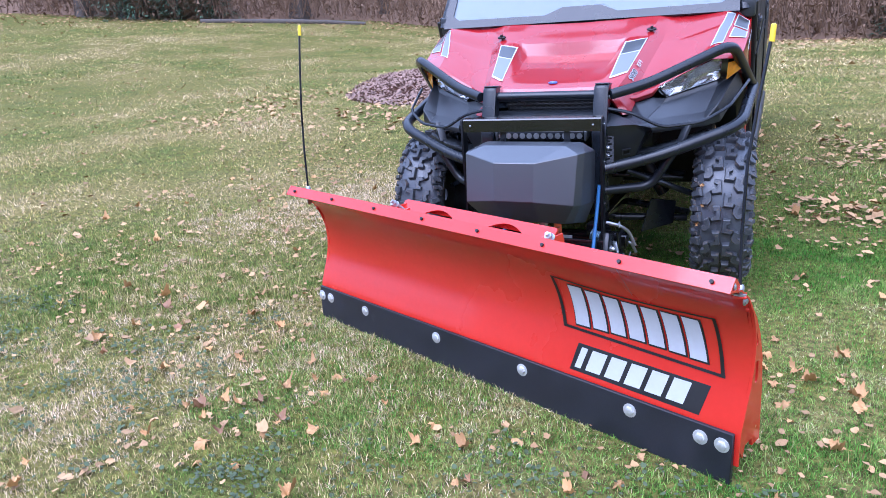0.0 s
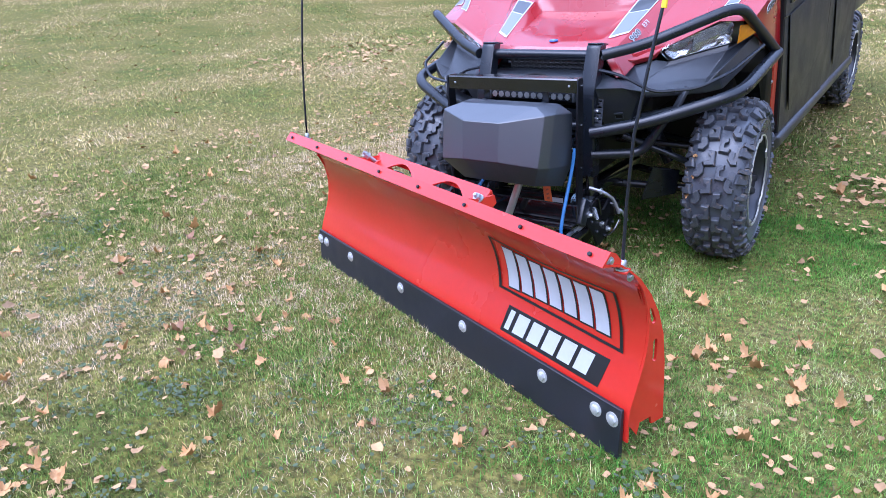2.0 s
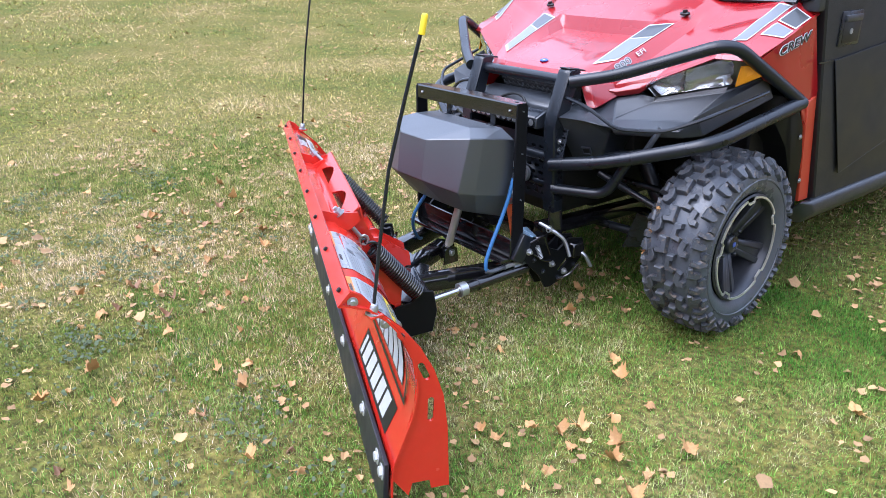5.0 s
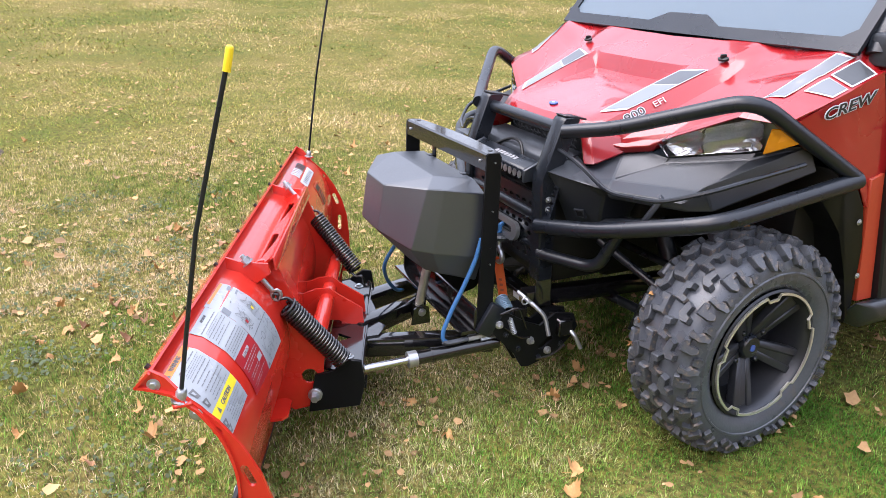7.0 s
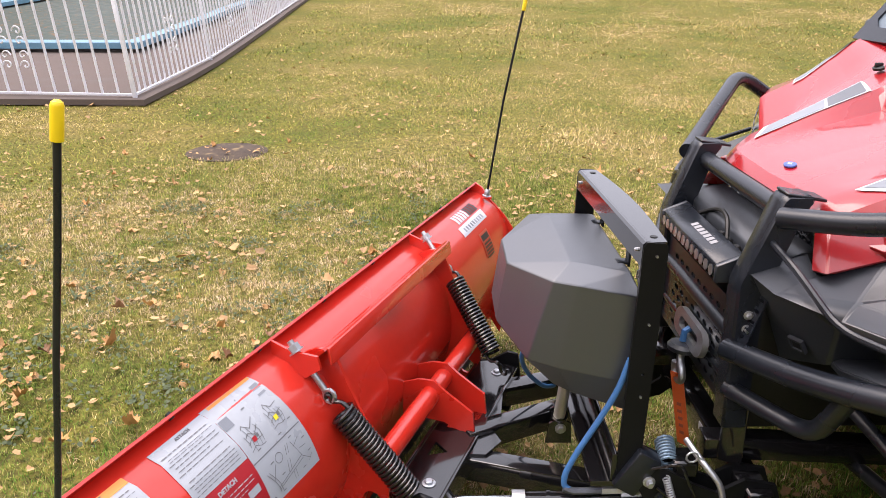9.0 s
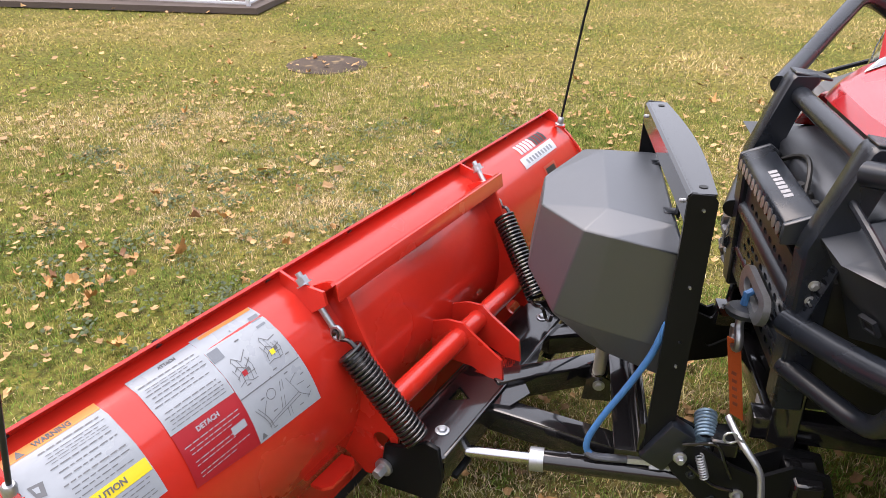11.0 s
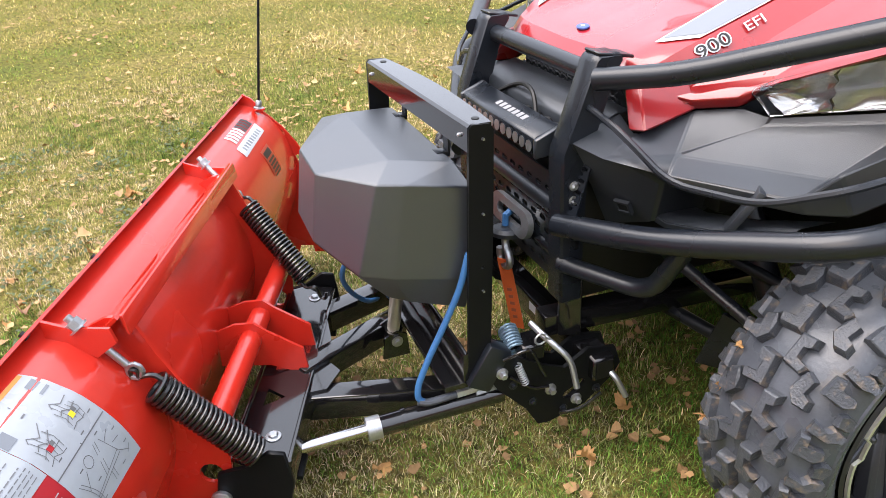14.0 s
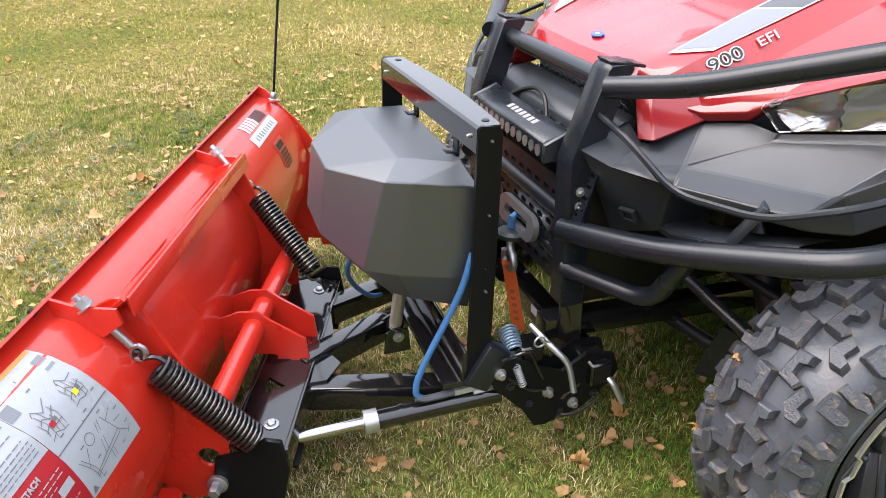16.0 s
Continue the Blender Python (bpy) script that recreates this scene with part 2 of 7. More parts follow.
def grass_material(name, greens, straws, dim, bright, shift=0.0, tuft=4.0, uneven=1.0):
    """Blades vary one by one between green and straw, in drifts over the lawn."""
    m = bpy.data.materials.new(name)
    m.use_nodes = True
    n, l = m.node_tree.nodes, m.node_tree.links
    b = n["Principled BSDF"]
    b.inputs["Roughness"].default_value = 0.55
    b.inputs["Specular IOR Level"].default_value = 0.08
    g, co = n.new("ShaderNodeNewGeometry"), n.new("ShaderNodeTexCoord")
    t, t2 = n.new("ShaderNodeTexNoise"), n.new("ShaderNodeTexNoise")
    t.inputs["Scale"].default_value, t.inputs["Detail"].default_value = 0.55, 6
    t2.inputs["Scale"].default_value, t2.inputs["Detail"].default_value = tuft, 5
    for x in (t, t2):
        l.new(co.outputs["Object"], x.inputs["Vector"])
    s, a = n.new("ShaderNodeMath"), n.new("ShaderNodeMath")
    s.operation, a.operation = 'MULTIPLY_ADD', 'MULTIPLY_ADD'
    s.inputs[1].default_value = 2.9
    l.new(t.outputs[0], s.inputs[0])
    w2 = n.new("ShaderNodeMath")
    w2.operation = 'MULTIPLY_ADD'
    w2.inputs[1].default_value, w2.inputs[2].default_value = uneven, 0.5 - 0.5 * uneven
    l.new(t2.outputs[0], w2.inputs[0])
    l.new(w2.outputs[0], s.inputs[2])
    a.inputs[1].default_value = 0.8
    l.new(g.outputs["Random Per Island"], a.inputs[0])
    l.new(s.outputs[0], a.inputs[2])
    ramp = n.new("ShaderNodeValToRGB")
    r = n.new("ShaderNodeMapRange")
    r.inputs["From Min"].default_value, r.inputs["From Max"].default_value = 1.62 + shift, 3.00 + shift
    l.new(a.outputs[0], r.inputs["Value"])
    l.new(r.outputs[0], ramp.inputs[0])
    e = ramp.color_ramp.elements
    e[0].position, e[1].position = 0.05, 0.95
    e[0].color, e[1].color = (*greens[0], 1), (*straws[1], 1)
    for p, c in ((0.4, greens[1]), (0.68, straws[0])):
        k = e.new(p)
        k.color = (*c, 1)
    w, v, x = n.new("ShaderNodeTexWhiteNoise"), n.new("ShaderNodeMapRange"), n.new("ShaderNodeMix")
    w.noise_dimensions = '1D'
    many = n.new("ShaderNodeMath")
    many.operation = 'MULTIPLY'
    many.inputs[1].default_value = 917.0
    l.new(g.outputs["Random Per Island"], many.inputs[0])
    l.new(many.outputs[0], w.inputs["W"])
    v.inputs["To Min"].default_value, v.inputs["To Max"].default_value = dim, bright
    l.new(w.outputs["Value"], v.inputs["Value"])
    x.data_type, x.blend_type = 'RGBA', 'MULTIPLY'
    x.inputs[0].default_value = 1.0
    l.new(ramp.outputs[0], x.inputs[6])
    l.new(v.outputs[0], x.inputs[7])
    l.new(x.outputs[2], b.inputs["Base Color"])
    # light passes through the thin blades
    thin, both = n.new("ShaderNodeBsdfTranslucent"), n.new("ShaderNodeMixShader")
    both.inputs[0].default_value = 0.15
    l.new(x.outputs[2], thin.inputs["Color"])
    l.new(b.outputs[0], both.inputs[1])
    l.new(thin.outputs[0], both.inputs[2])
    l.new(both.outputs[0], n["Material Output"].inputs["Surface"])
    return m


M["lawn"] = lawn_material()
M["grass"] = grass_material("grass_blades", ((0.062, 0.132, 0.019), (0.202, 0.252, 0.052)), ((0.482, 0.364, 0.162), (0.717, 0.560, 0.398)), 0.25, 1.75, -0.10, 10.0, 2.0)
M["grass_green"] = grass_material("green_grass_blades", ((0.061, 0.177, 0.021), (0.153, 0.283, 0.044)), ((0.295, 0.330, 0.103), (0.543, 0.484, 0.274)), 0.25, 1.75, 0.28, 9.0, 2.0)
M["grass_far"] = grass_material("far_grass_blades", ((0.087, 0.157, 0.021), (0.202, 0.241, 0.041)), ((0.403, 0.314, 0.091), (0.605, 0.476, 0.252)), 0.22, 1.85, 0.06, 9.0, 2.2)
# lighter blades: the lawn's paleness at grazing view is put into their colour
M["grass_pale"] = grass_material("pale_grass_blades", ((0.123, 0.185, 0.039), (0.252, 0.263, 0.073)), ((0.504, 0.375, 0.149), (0.672, 0.515, 0.317)), 0.25, 1.8, -0.10, 8.0, 2.2)


# ---- builders ----
def thing(name, label, category, group="", m=None):
    ob = new(name)
    ob.empty_display_size = 0.1
    if m is not None:
        ob.matrix_world = m
    return tagged(ob, label, category, group)


def finish(bm, name, mat, smooth=40):
    bmesh.ops.recalc_face_normals(bm, faces=bm.faces)
    me = bpy.data.meshes.new(name)
    bm.to_mesh(me)
    bm.free()
    me.materials.append(M[mat])
    if smooth:
        me.polygons.foreach_set("use_smooth", [True] * len(me.polygons))
        me.set_sharp_from_angle(angle=radians(smooth))
    return me


def part(name, bm, mat, parent, label="", smooth=40):
    """One mesh object under a thing or under a part."""
    ob = new(name, finish(bm, name, mat, smooth) if isinstance(bm, bmesh.types.BMesh) else bm)
    ob.parent = parent
    return tagged(ob, label) if label else ob


def flat_faces(ob):
    """Shade the large faces flat and only the rounded edges between them smooth."""
    w = ob.modifiers.new("flat_faces", 'WEIGHTED_NORMAL')
    w.weight = 100
    return ob


def solo(name, bm, mat, label, category, group="", kind="", smooth=40):
    return tagged(new(name, finish(bm, name, mat, smooth)), label, category, group, kind)


def box(bm, lo, hi, bev=0.0, m=None):
    c = [(a + b) / 2 for a, b in zip(lo, hi)]
    s = [abs(b - a) for a, b in zip(lo, hi)]
    mm = Matrix.Translation(c) @ Matrix.Diagonal((*s, 1))
    vs = bmesh.ops.create_cube(bm, size=1, matrix=(m @ mm) if m else mm)["verts"]
    if bev:
        bmesh.ops.bevel(bm, geom=list({e for v in vs for e in v.link_edges}), offset=min(bev, min(s) * 0.45), segments=2, affect='EDGES', profile=0.5)
    return bm


def rounded(pts, bend):
    pts = [Vector(p) for p in pts]
    if not bend:
        return pts
    out = [pts[0]]
    for a, b, c in zip(pts, pts[1:], pts[2:]):
        d = min(bend, (a - b).length * 0.48, (c - b).length * 0.48)
        p, q = b + (a - b).normalized() * d, b + (c - b).normalized() * d
        out += [p.lerp(b, k / 5).lerp(b.lerp(q, k / 5), k / 5) for k in range(6)]
    return out + [pts[-1]]


def tube(bm, pts, r, n=10, bend=0.0, flat=1.0):
    """A round bar along a line of points; r may be a list, one for each point of an unbent line."""
    pts = rounded(pts, bend)
    side, rings = None, []
    for k, p in enumerate(pts):
        d = (pts[min(k + 1, len(pts) - 1)] - pts[max(k - 1, 0)]).normalized()
        if side is None:
            side = d.orthogonal().normalized()
        side = (side - d * side.dot(d)).normalized()
        up = d.cross(side)
        rr = r[k] if isinstance(r, (list, tuple)) else r
        rings.append([bm.verts.new(p + rr * (math.cos(2 * math.pi * j / n) * side + flat * math.sin(2 * math.pi * j / n) * up)) for j in range(n)])
    for a, b in zip(rings, rings[1:]):
        for j in range(n):
            bm.faces.new((a[j], a[(j + 1) % n], b[(j + 1) % n], b[j]))
    bm.faces.new(rings[0][::-1])
    bm.faces.new(rings[-1])
    return bm


def prism(bm, pts, vec, bev=0.0):
    """A flat outline, carried along vec."""
    vec = Vector(vec)
    a = [bm.verts.new(Vector(p)) for p in pts]
    b = [bm.verts.new(Vector(p) + vec) for p in pts]
    new_faces = [bm.faces.new(a[::-1]), bm.faces.new(b)]
    for k in range(len(a)):
        j = (k + 1) % len(a)
        new_faces.append(bm.faces.new((a[k], a[j], b[j], b[k])))
    if bev:
        bmesh.ops.bevel(bm, geom=list({e for f in new_faces for e in f.edges}), offset=bev, segments=1, affect='EDGES')
    return bm


def plate(outline, holes, depth, m):
    """A flat plate with holes through it, from outlines in its own plane (u, v), placed by the matrix m."""
    cu = bpy.data.curves.new("plate", 'CURVE')
    cu.dimensions, cu.fill_mode, cu.extrude = '2D', 'BOTH', depth / 2
    for ring in [outline, *holes]:
        sp = cu.splines.new('POLY')
        sp.points.add(len(ring) - 1)
        for q, p in zip(sp.points, ring):
            q.co = (p[0], p[1], 0, 1)
        sp.use_cyclic_u = True
    ob = bpy.data.objects.new("plate", cu)
    me = ob.to_mesh()
    bm = bmesh.new()
    bm.from_mesh(me)
    ob.to_mesh_clear()
    bpy.data.objects.remove(ob)
    bpy.data.curves.remove(cu)
    bmesh.ops.remove_doubles(bm, verts=bm.verts, dist=1e-5)
    bm.transform(m)
    return bm


def slot(c, a, length, width, n=6):
    """An elongated hole round c, along the angle a in degrees."""
    d = Vector((math.cos(radians(a)), math.sin(radians(a))))
    e = Vector((-d.y, d.x))
    out, h = [], (length - width) / 2
    for s in (1, -1):
        for k in range(n + 1):
            w = math.pi * (k / n - 0.5)
            out.append(Vector(c) + s * (d * (h + width / 2 * math.cos(w)) + e * width / 2 * math.sin(w)))
    return [(p.x, p.y) for p in out]


def lathe(bm, prof, n=32, m=Matrix(), ends=True):
    """Turn a line of (radius, height) round the z axis of m; ends: close it."""
    rings = []
    for r, z in prof:
        rings.append([bm.verts.new(m @ Vector((r * math.cos(2 * math.pi * k / n), r * math.sin(2 * math.pi * k / n), z))) for k in range(n)])
    for a, b in zip(rings, rings[1:]):
        for k in range(n):
            bm.faces.new((a[k], a[(k + 1) % n], b[(k + 1) % n], b[k]))
    for ring, flip in ((rings[0], True), (rings[-1], False)):
        if ends and prof[0 if flip else -1][0] > 1e-4:
            bm.faces.new(ring[::-1] if flip else ring)
    return bm


def along(a, b):
    """A matrix at a with its z axis towards b."""
    a, b = Vector(a), Vector(b)
    return Matrix.Translation(a) @ (b - a).to_track_quat('Z', 'Y').to_matrix().to_4x4()


def rod(bm, a, b, r, n=12):
    return lathe(bm, [(r, 0), (r, (Vector(b) - Vector(a)).length)], n, along(a, b))


def bolt(bm, at, way, r=0.012, h=0.008, washer=True):
    """A hexagon head on a washer."""
    m = along(at, Vector(at) + Vector(way))
    if washer:
        lathe(bm, [(r * 1.5, 0), (r * 1.5, h * 0.25), (r * 1.3, h * 0.32)], 16, m)
    lathe(bm, [(r * 0.95, h * 0.3), (r * 0.95, h * 0.9), (r * 0.75, h * 1.1)], 6, m)
    return bm


def strip(bm, rows):
    """A skin over rows of points."""
    vs = [[bm.verts.new(p) for p in row] for row in rows]
    for a, b in zip(vs, vs[1:]):
        for k in range(len(a) - 1):
            bm.faces.new((a[k], a[k + 1], b[k + 1], b[k]))
    return bm


def thicken(bm, d):
    """Give an open skin a thickness d against its normals."""
    bmesh.ops.recalc_face_normals(bm, faces=bm.faces)
    bmesh.ops.solidify(bm, geom=list(bm.faces), thickness=d)
    return bm


def words(name, text, size, m, mat, parent, depth=0.0006, shear=0.0, wide=1.0, bold=0.0):
    """Lettering in the built-in font, lying in the xy plane of m, centred."""
    cu = bpy.data.curves.new("lettering", 'FONT')
    cu.body, cu.size, cu.extrude, cu.shear, cu.align_x, cu.align_y = text, size, depth, shear, 'CENTER', 'CENTER'
    cu.resolution_u, cu.offset = 3, bold
    ob = bpy.data.objects.new("lettering", cu)
    me = bpy.data.meshes.new_from_object(ob)
    bpy.data.objects.remove(ob)
    bpy.data.curves.remove(cu)
    me.transform(m @ Matrix.Diagonal((wide, 1, 1, 1)))
    me.name = name
    me.materials.clear()
    me.materials.append(M[mat])
    out = new(name, me)
    out.parent = parent
    return out


def frame_of(o, u, v):
    """A matrix at o with x along u and y as near v as it can be."""
    u, v = Vector(u).normalized(), Vector(v)
    v = (v - u * v.dot(u)).normalized()
    w = u.cross(v)
    m = Matrix((u, v, w)).transposed().to_4x4()
    m.translation = o
    return m


# ---- the ground: one sheet, level round the machine, rising to one side and falling gently behind ----
def soft(v, k):
    return k * np.logaddexp(0, np.asarray(v, float) / k)


def height(x, y):
    x, y = np.asarray(x, float), np.asarray(y, float)
    past = 1 / (1 + np.exp(-(y - 8) / 3.0))
    left = (0.057 + 0.053 * past) * soft(-x - 8.3 - 2.7 * past, 0.9)
    back = -0.055 * soft(y - 4, 1.5) / (1 + np.exp(-(x + 8) / 3.0))
    far = 1 / (1 + (np.hypot(x, y) / 90) ** 4)
    uneven = 0.045 * (drift(x, y, 1.9, 30) - 0.5)
    rear = 0.045 / (1 + np.exp(-(y - 2.0) / 0.35))
    return -0.02 + rear + (left + back) * far + uneven * np.clip(np.hypot(x, y + 0.6) / 2.2 - 0.4, 0, 1)


GRIDS = {}


def drift(x, y, size, seed):
    """Smooth random values about 0 to 1 over the plan, with features of about the given size."""
    out, total = 0.0, 0.0
    for octave in range(3):
        if seed + octave not in GRIDS:
            GRIDS[seed + octave] = np.random.RandomState(seed + octave).uniform(0, 1, (64, 64))
        g = GRIDS[seed + octave]
        u, v = np.asarray(x, float) / size * 2 ** octave + 100, np.asarray(y, float) / size * 2 ** octave + 100
        i, j = np.floor(u).astype(int), np.floor(v).astype(int)
        a, b = u - i, v - j
        a, b = a * a * (3 - 2 * a), b * b * (3 - 2 * b)
        val = (g[i % 64, j % 64] * (1 - a) + g[(i + 1) % 64, j % 64] * a) * (1 - b) + (g[i % 64, (j + 1) % 64] * (1 - a) + g[(i + 1) % 64, (j + 1) % 64] * a) * b
        out, total = out + val * 0.6 ** octave, total + 0.6 ** octave
    return out / total


def ground_sheet():
    g = np.concatenate([-np.geomspace(900, 8.2, 26), np.linspace(-8, 8, 81), np.geomspace(8.2, 900, 26)])
    x, y = np.meshgrid(g, g, indexing="ij")
    v = np.stack([x, y, height(x, y)], -1).reshape(-1, 3)
    n = len(g)
    i = np.arange(n * n).reshape(n, n)
    f = np.stack([i[:-1, :-1], i[1:, :-1], i[1:, 1:], i[:-1, 1:]], -1).reshape(-1, 4)
    me = bpy.data.meshes.new("ground")
    me.from_pydata(v.tolist(), [], f.tolist())
    me.materials.append(M["lawn"])
    me.polygons.foreach_set("use_smooth", [True] * len(me.polygons))
    return tagged(new("ground", me), "lawn of mixed green and straw-coloured autumn grass", "lawn", kind="structure")


ground_sheet()

# ---- the snow plow: its blade stands at an angle across the front of the machine ----
plow = thing("snow_plow", "red snow plow with black cutting edge, angled, on black push frame", "snow plow")
MB = pose(-0.0345, -1.1695, 0.004, 0, -0.5, -21.0)
LO, HI = -0.925, 0.930
CURVE = [(0.010, 0.02), (0.014, 0.10), (0.030, 0.15), (0.058, 0.21), (0.078, 0.27), (0.084, 0.33), (0.078, 0.39),
         (0.056, 0.45), (0.020, 0.50), (-0.024, 0.532), (-0.056, 0.542), (-0.078, 0.546)]


SKIN = []
for (n0, z0), (n1, z1) in zip(CURVE, CURVE[1:]):
    SKIN += [(n0 + (n1 - n0) * k / 3, z0 + (z1 - z0) * k / 3) for k in range(3)]
SKIN.append(CURVE[-1])
SKIN = [(float(np.mean([p[0] for p in SKIN[max(0, k - 2):k + 3]])), z) for k, (n, z) in enumerate(SKIN)]


def curve_at(z):
    return float(np.interp(z, [p[1] for p in SKIN], [p[0] for p in SKIN]))


def blade_frame(s, z, back):
    """A frame on the blade's face at s along it and height z: x along the blade, y up its curve."""
    d = 0.01
    up = Vector((0, curve_at(z + d) - curve_at(z - d), 2 * d)).normalized()
    o = Vector((s, curve_at(z), z))
    if back:
        return MB @ frame_of(o, (-1, 0, 0), up) @ Matrix.Translation((0, 0, 0.0054))
    return MB @ frame_of(o, (1, 0, 0), up) @ Matrix.Translation((0, 0, 0.0012))


bm = bmesh.new()
cross = SKIN[:-1] + [(-0.081, 0.546), (-0.083, 0.549), (-0.056, 0.579)]
strip(bm, [[(LO + (HI - LO) * k / 12, n, z) for k in range(13)] for n, z in cross])
thicken(bm, 0.005)
bm.transform(MB)
blade = part("moldboard", bm, "plow_red", plow, "curved glossy red steel blade")
# bolt holes along the bent-back top flange
for k in range(8):
    s = LO + 0.05 + (HI - LO - 0.1) * k / 7
    bm = bmesh.new()
    q = frame_of((s, -0.0705, 0.563), (1, 0, 0), (0, 0.027, 0.030))
    lathe(bm, [(0.0055, -0.0065), (0.0055, 0.0065)], 10, q)
    bm.transform(MB)
    part("hole", bm, "dark", blade)

# cutting edge with its bolts
bm = bmesh.new()
prism(bm, [(LO + 0.012, -0.010, -0.03), (LO + 0.012, 0.006, -0.03), (LO + 0.012, 0.012, 0.118), (LO + 0.012, 0.001, 0.118)], (HI - LO - 0.024, 0, 0), 0.0015)
bm.transform(MB)
edge = part("cutting_edge", bm, "edge_black", plow, "flat black steel cutting edge with zinc bolts")
for s in (-0.90, -0.84, -0.605, -0.19, 0.215, 0.615, 0.83, 0.89):
    bm = bmesh.new()
    bolt(bm, (s, -0.0015, 0.079), (0, -1, 0.07), 0.0140, 0.009)
    bm.transform(MB)
    part("bolt", bm, "bright_zinc", edge)

# end ribs, with slots
RIB_OUT = [(-0.080, 0.551), (-0.056, 0.580), (-0.03, 0.566), (0.005, 0.522), (0.055, 0.475), (0.095, 0.42), (0.125, 0.36), (0.146, 0.29), (0.155, 0.20), (0.157, 0.03), (0.112, 0.03),
           (0.108, 0.055), (0.066, 0.055), (0.055, 0.02)]
for s in (LO + 0.012, HI - 0.012):
    inner = [(curve_at(z), z) for z in (0.08, 0.15, 0.21, 0.27, 0.33, 0.39, 0.45, 0.50, 0.535)]
    holes = [slot((0.115, 0.255), 88, 0.065, 0.015), slot((0.101, 0.358), 112, 0.05, 0.015), slot((0.052, 0.455), 130, 0.02, 0.015)]
    bm = plate(RIB_OUT + inner, holes, 0.008, Matrix(((0, 0, 1, s), (1, 0, 0, 0), (0, 1, 0, 0), (0, 0, 0, 1))))
    bm.transform(MB)
    rib = part("end_rib", bm, "plow_red", plow)
    for n, z in ((-0.05, 0.552), (0.018, 0.492)):
        bm = bmesh.new()
        bolt(bm, (s + (0.004 if s > 0 else -0.004), n, z), (1 if s > 0 else -1, 0, 0), 0.008, 0.006)
        bm.transform(MB)
        part("rivet", bm, "zinc", rib)

# back: top bar with two cut-outs, gussets, ribs, pivot tube and lugs
def half_moon(c, w, h):
    return [(c - w / 2 + w * k / 12, h * math.sin(math.pi * k / 12)) for k in range(13)]


bm = plate([(-0.345, -0.008), (0.335, -0.008), (0.335, 0.072), (0.325, 0.078), (-0.335, 0.078), (-0.345, 0.072)],
           [[(x, 0.018 + y) for x, y in half_moon(-0.15, 0.20, 0.042)], [(x, 0.018 + y) for x, y in half_moon(0.15, 0.20, 0.042)]],
           0.006, frame_of((0.005, -0.001, 0.517), (1, 0, 0), (0, 1, 0.88)))
bm.transform(MB)
bar = part("top_bar", bm, "plow_red", plow)
bm = bmesh.new()
prism(bm, [(-0.34, 0.056, 0.568), (-0.34, 0.062, 0.567), (-0.34, 0.068, 0.532), (-0.34, 0.062, 0.531)], (0.675, 0, 0), 0.001)
bm.transform(MB)
part("bar_flange", bm, "plow_red", bar)
for s in (-0.30, 0.31):
    bm = plate([(-0.02, 0.53), (0.02, 0.55), (0.058, 0.553), (0.088, 0.48), (0.122, 0.41), (0.172, 0.352), (0.186, 0.315), (0.176, 0.27), (0.165, 0.13), (0.09, 0.11)] +
               [(curve_at(z) + 0.004, z) for z in (0.15, 0.21, 0.27, 0.33, 0.39, 0.45, 0.50)], [slot((0.135, 0.215), 90, 0.045, 0.044)], 0.008,
               Matrix(((0, 0, 1, s), (1, 0, 0, 0), (0, 1, 0, 0), (0, 0, 0, 1))))
    bm.transform(MB)
    part("rib", bm, "plow_red", plow)
    e = s + (0.048 if s > 0 else -0.028)
    bm = plate([(-0.052, 0.546), (-0.054, 0.576), (-0.012, 0.562), (0.050, 0.560), (0.056, 0.534), (0.020, 0.507), (-0.022, 0.535)], [], 0.006, Matrix(((0, 0, 1, e), (1, 0, 0, 0), (0, 1, 0, 0), (0, 0, 0, 1))))
    bm.transform(MB)
    part("gusset", bm, "plow_red", bar)
    # a foot flange at the blade's lower back
    bm = plate([(-0.05, 0.0), (0.05, 0.0), (0.05, 0.030), (0.035, 0.045), (-0.035, 0.045), (-0.05, 0.030)], [], 0.007,
               frame_of((s * 1.25, curve_at(0.16) + 0.01, 0.155), (1, 0, 0), (0, 1, 0.12)))
    bm.transform(MB)
    part("foot_flange", bm, "plow_red", plow)
bm = bmesh.new()
rod(bm, (-0.30, 0.155, 0.315), (0.31, 0.155, 0.315), 0.024, 20)
bm.transform(MB)
part("pivot_tube", bm, "plow_red", plow)
for s in (-0.055, 0.035):
    bm = plate([(0.085, 0.25), (0.085, 0.335), (0.125, 0.352), (0.165, 0.355), (0.19, 0.335), (0.262, 0.29), (0.268, 0.235), (0.25, 0.228), (0.19, 0.25)], [], 0.007,
               Matrix(((0, 0, 1, s), (1, 0, 0, 0), (0, 1, 0, 0), (0, 0, 0, 1))))
    bm.transform(MB)
    part("lug", bm, "plow_red", plow)
bm = bmesh.new()
box(bm, (-0.058, 0.195, 0.228), (0.038, 0.262, 0.236), 0.002)
bm.transform(MB)
part("lug_plate", bm, "plow_red", plow)

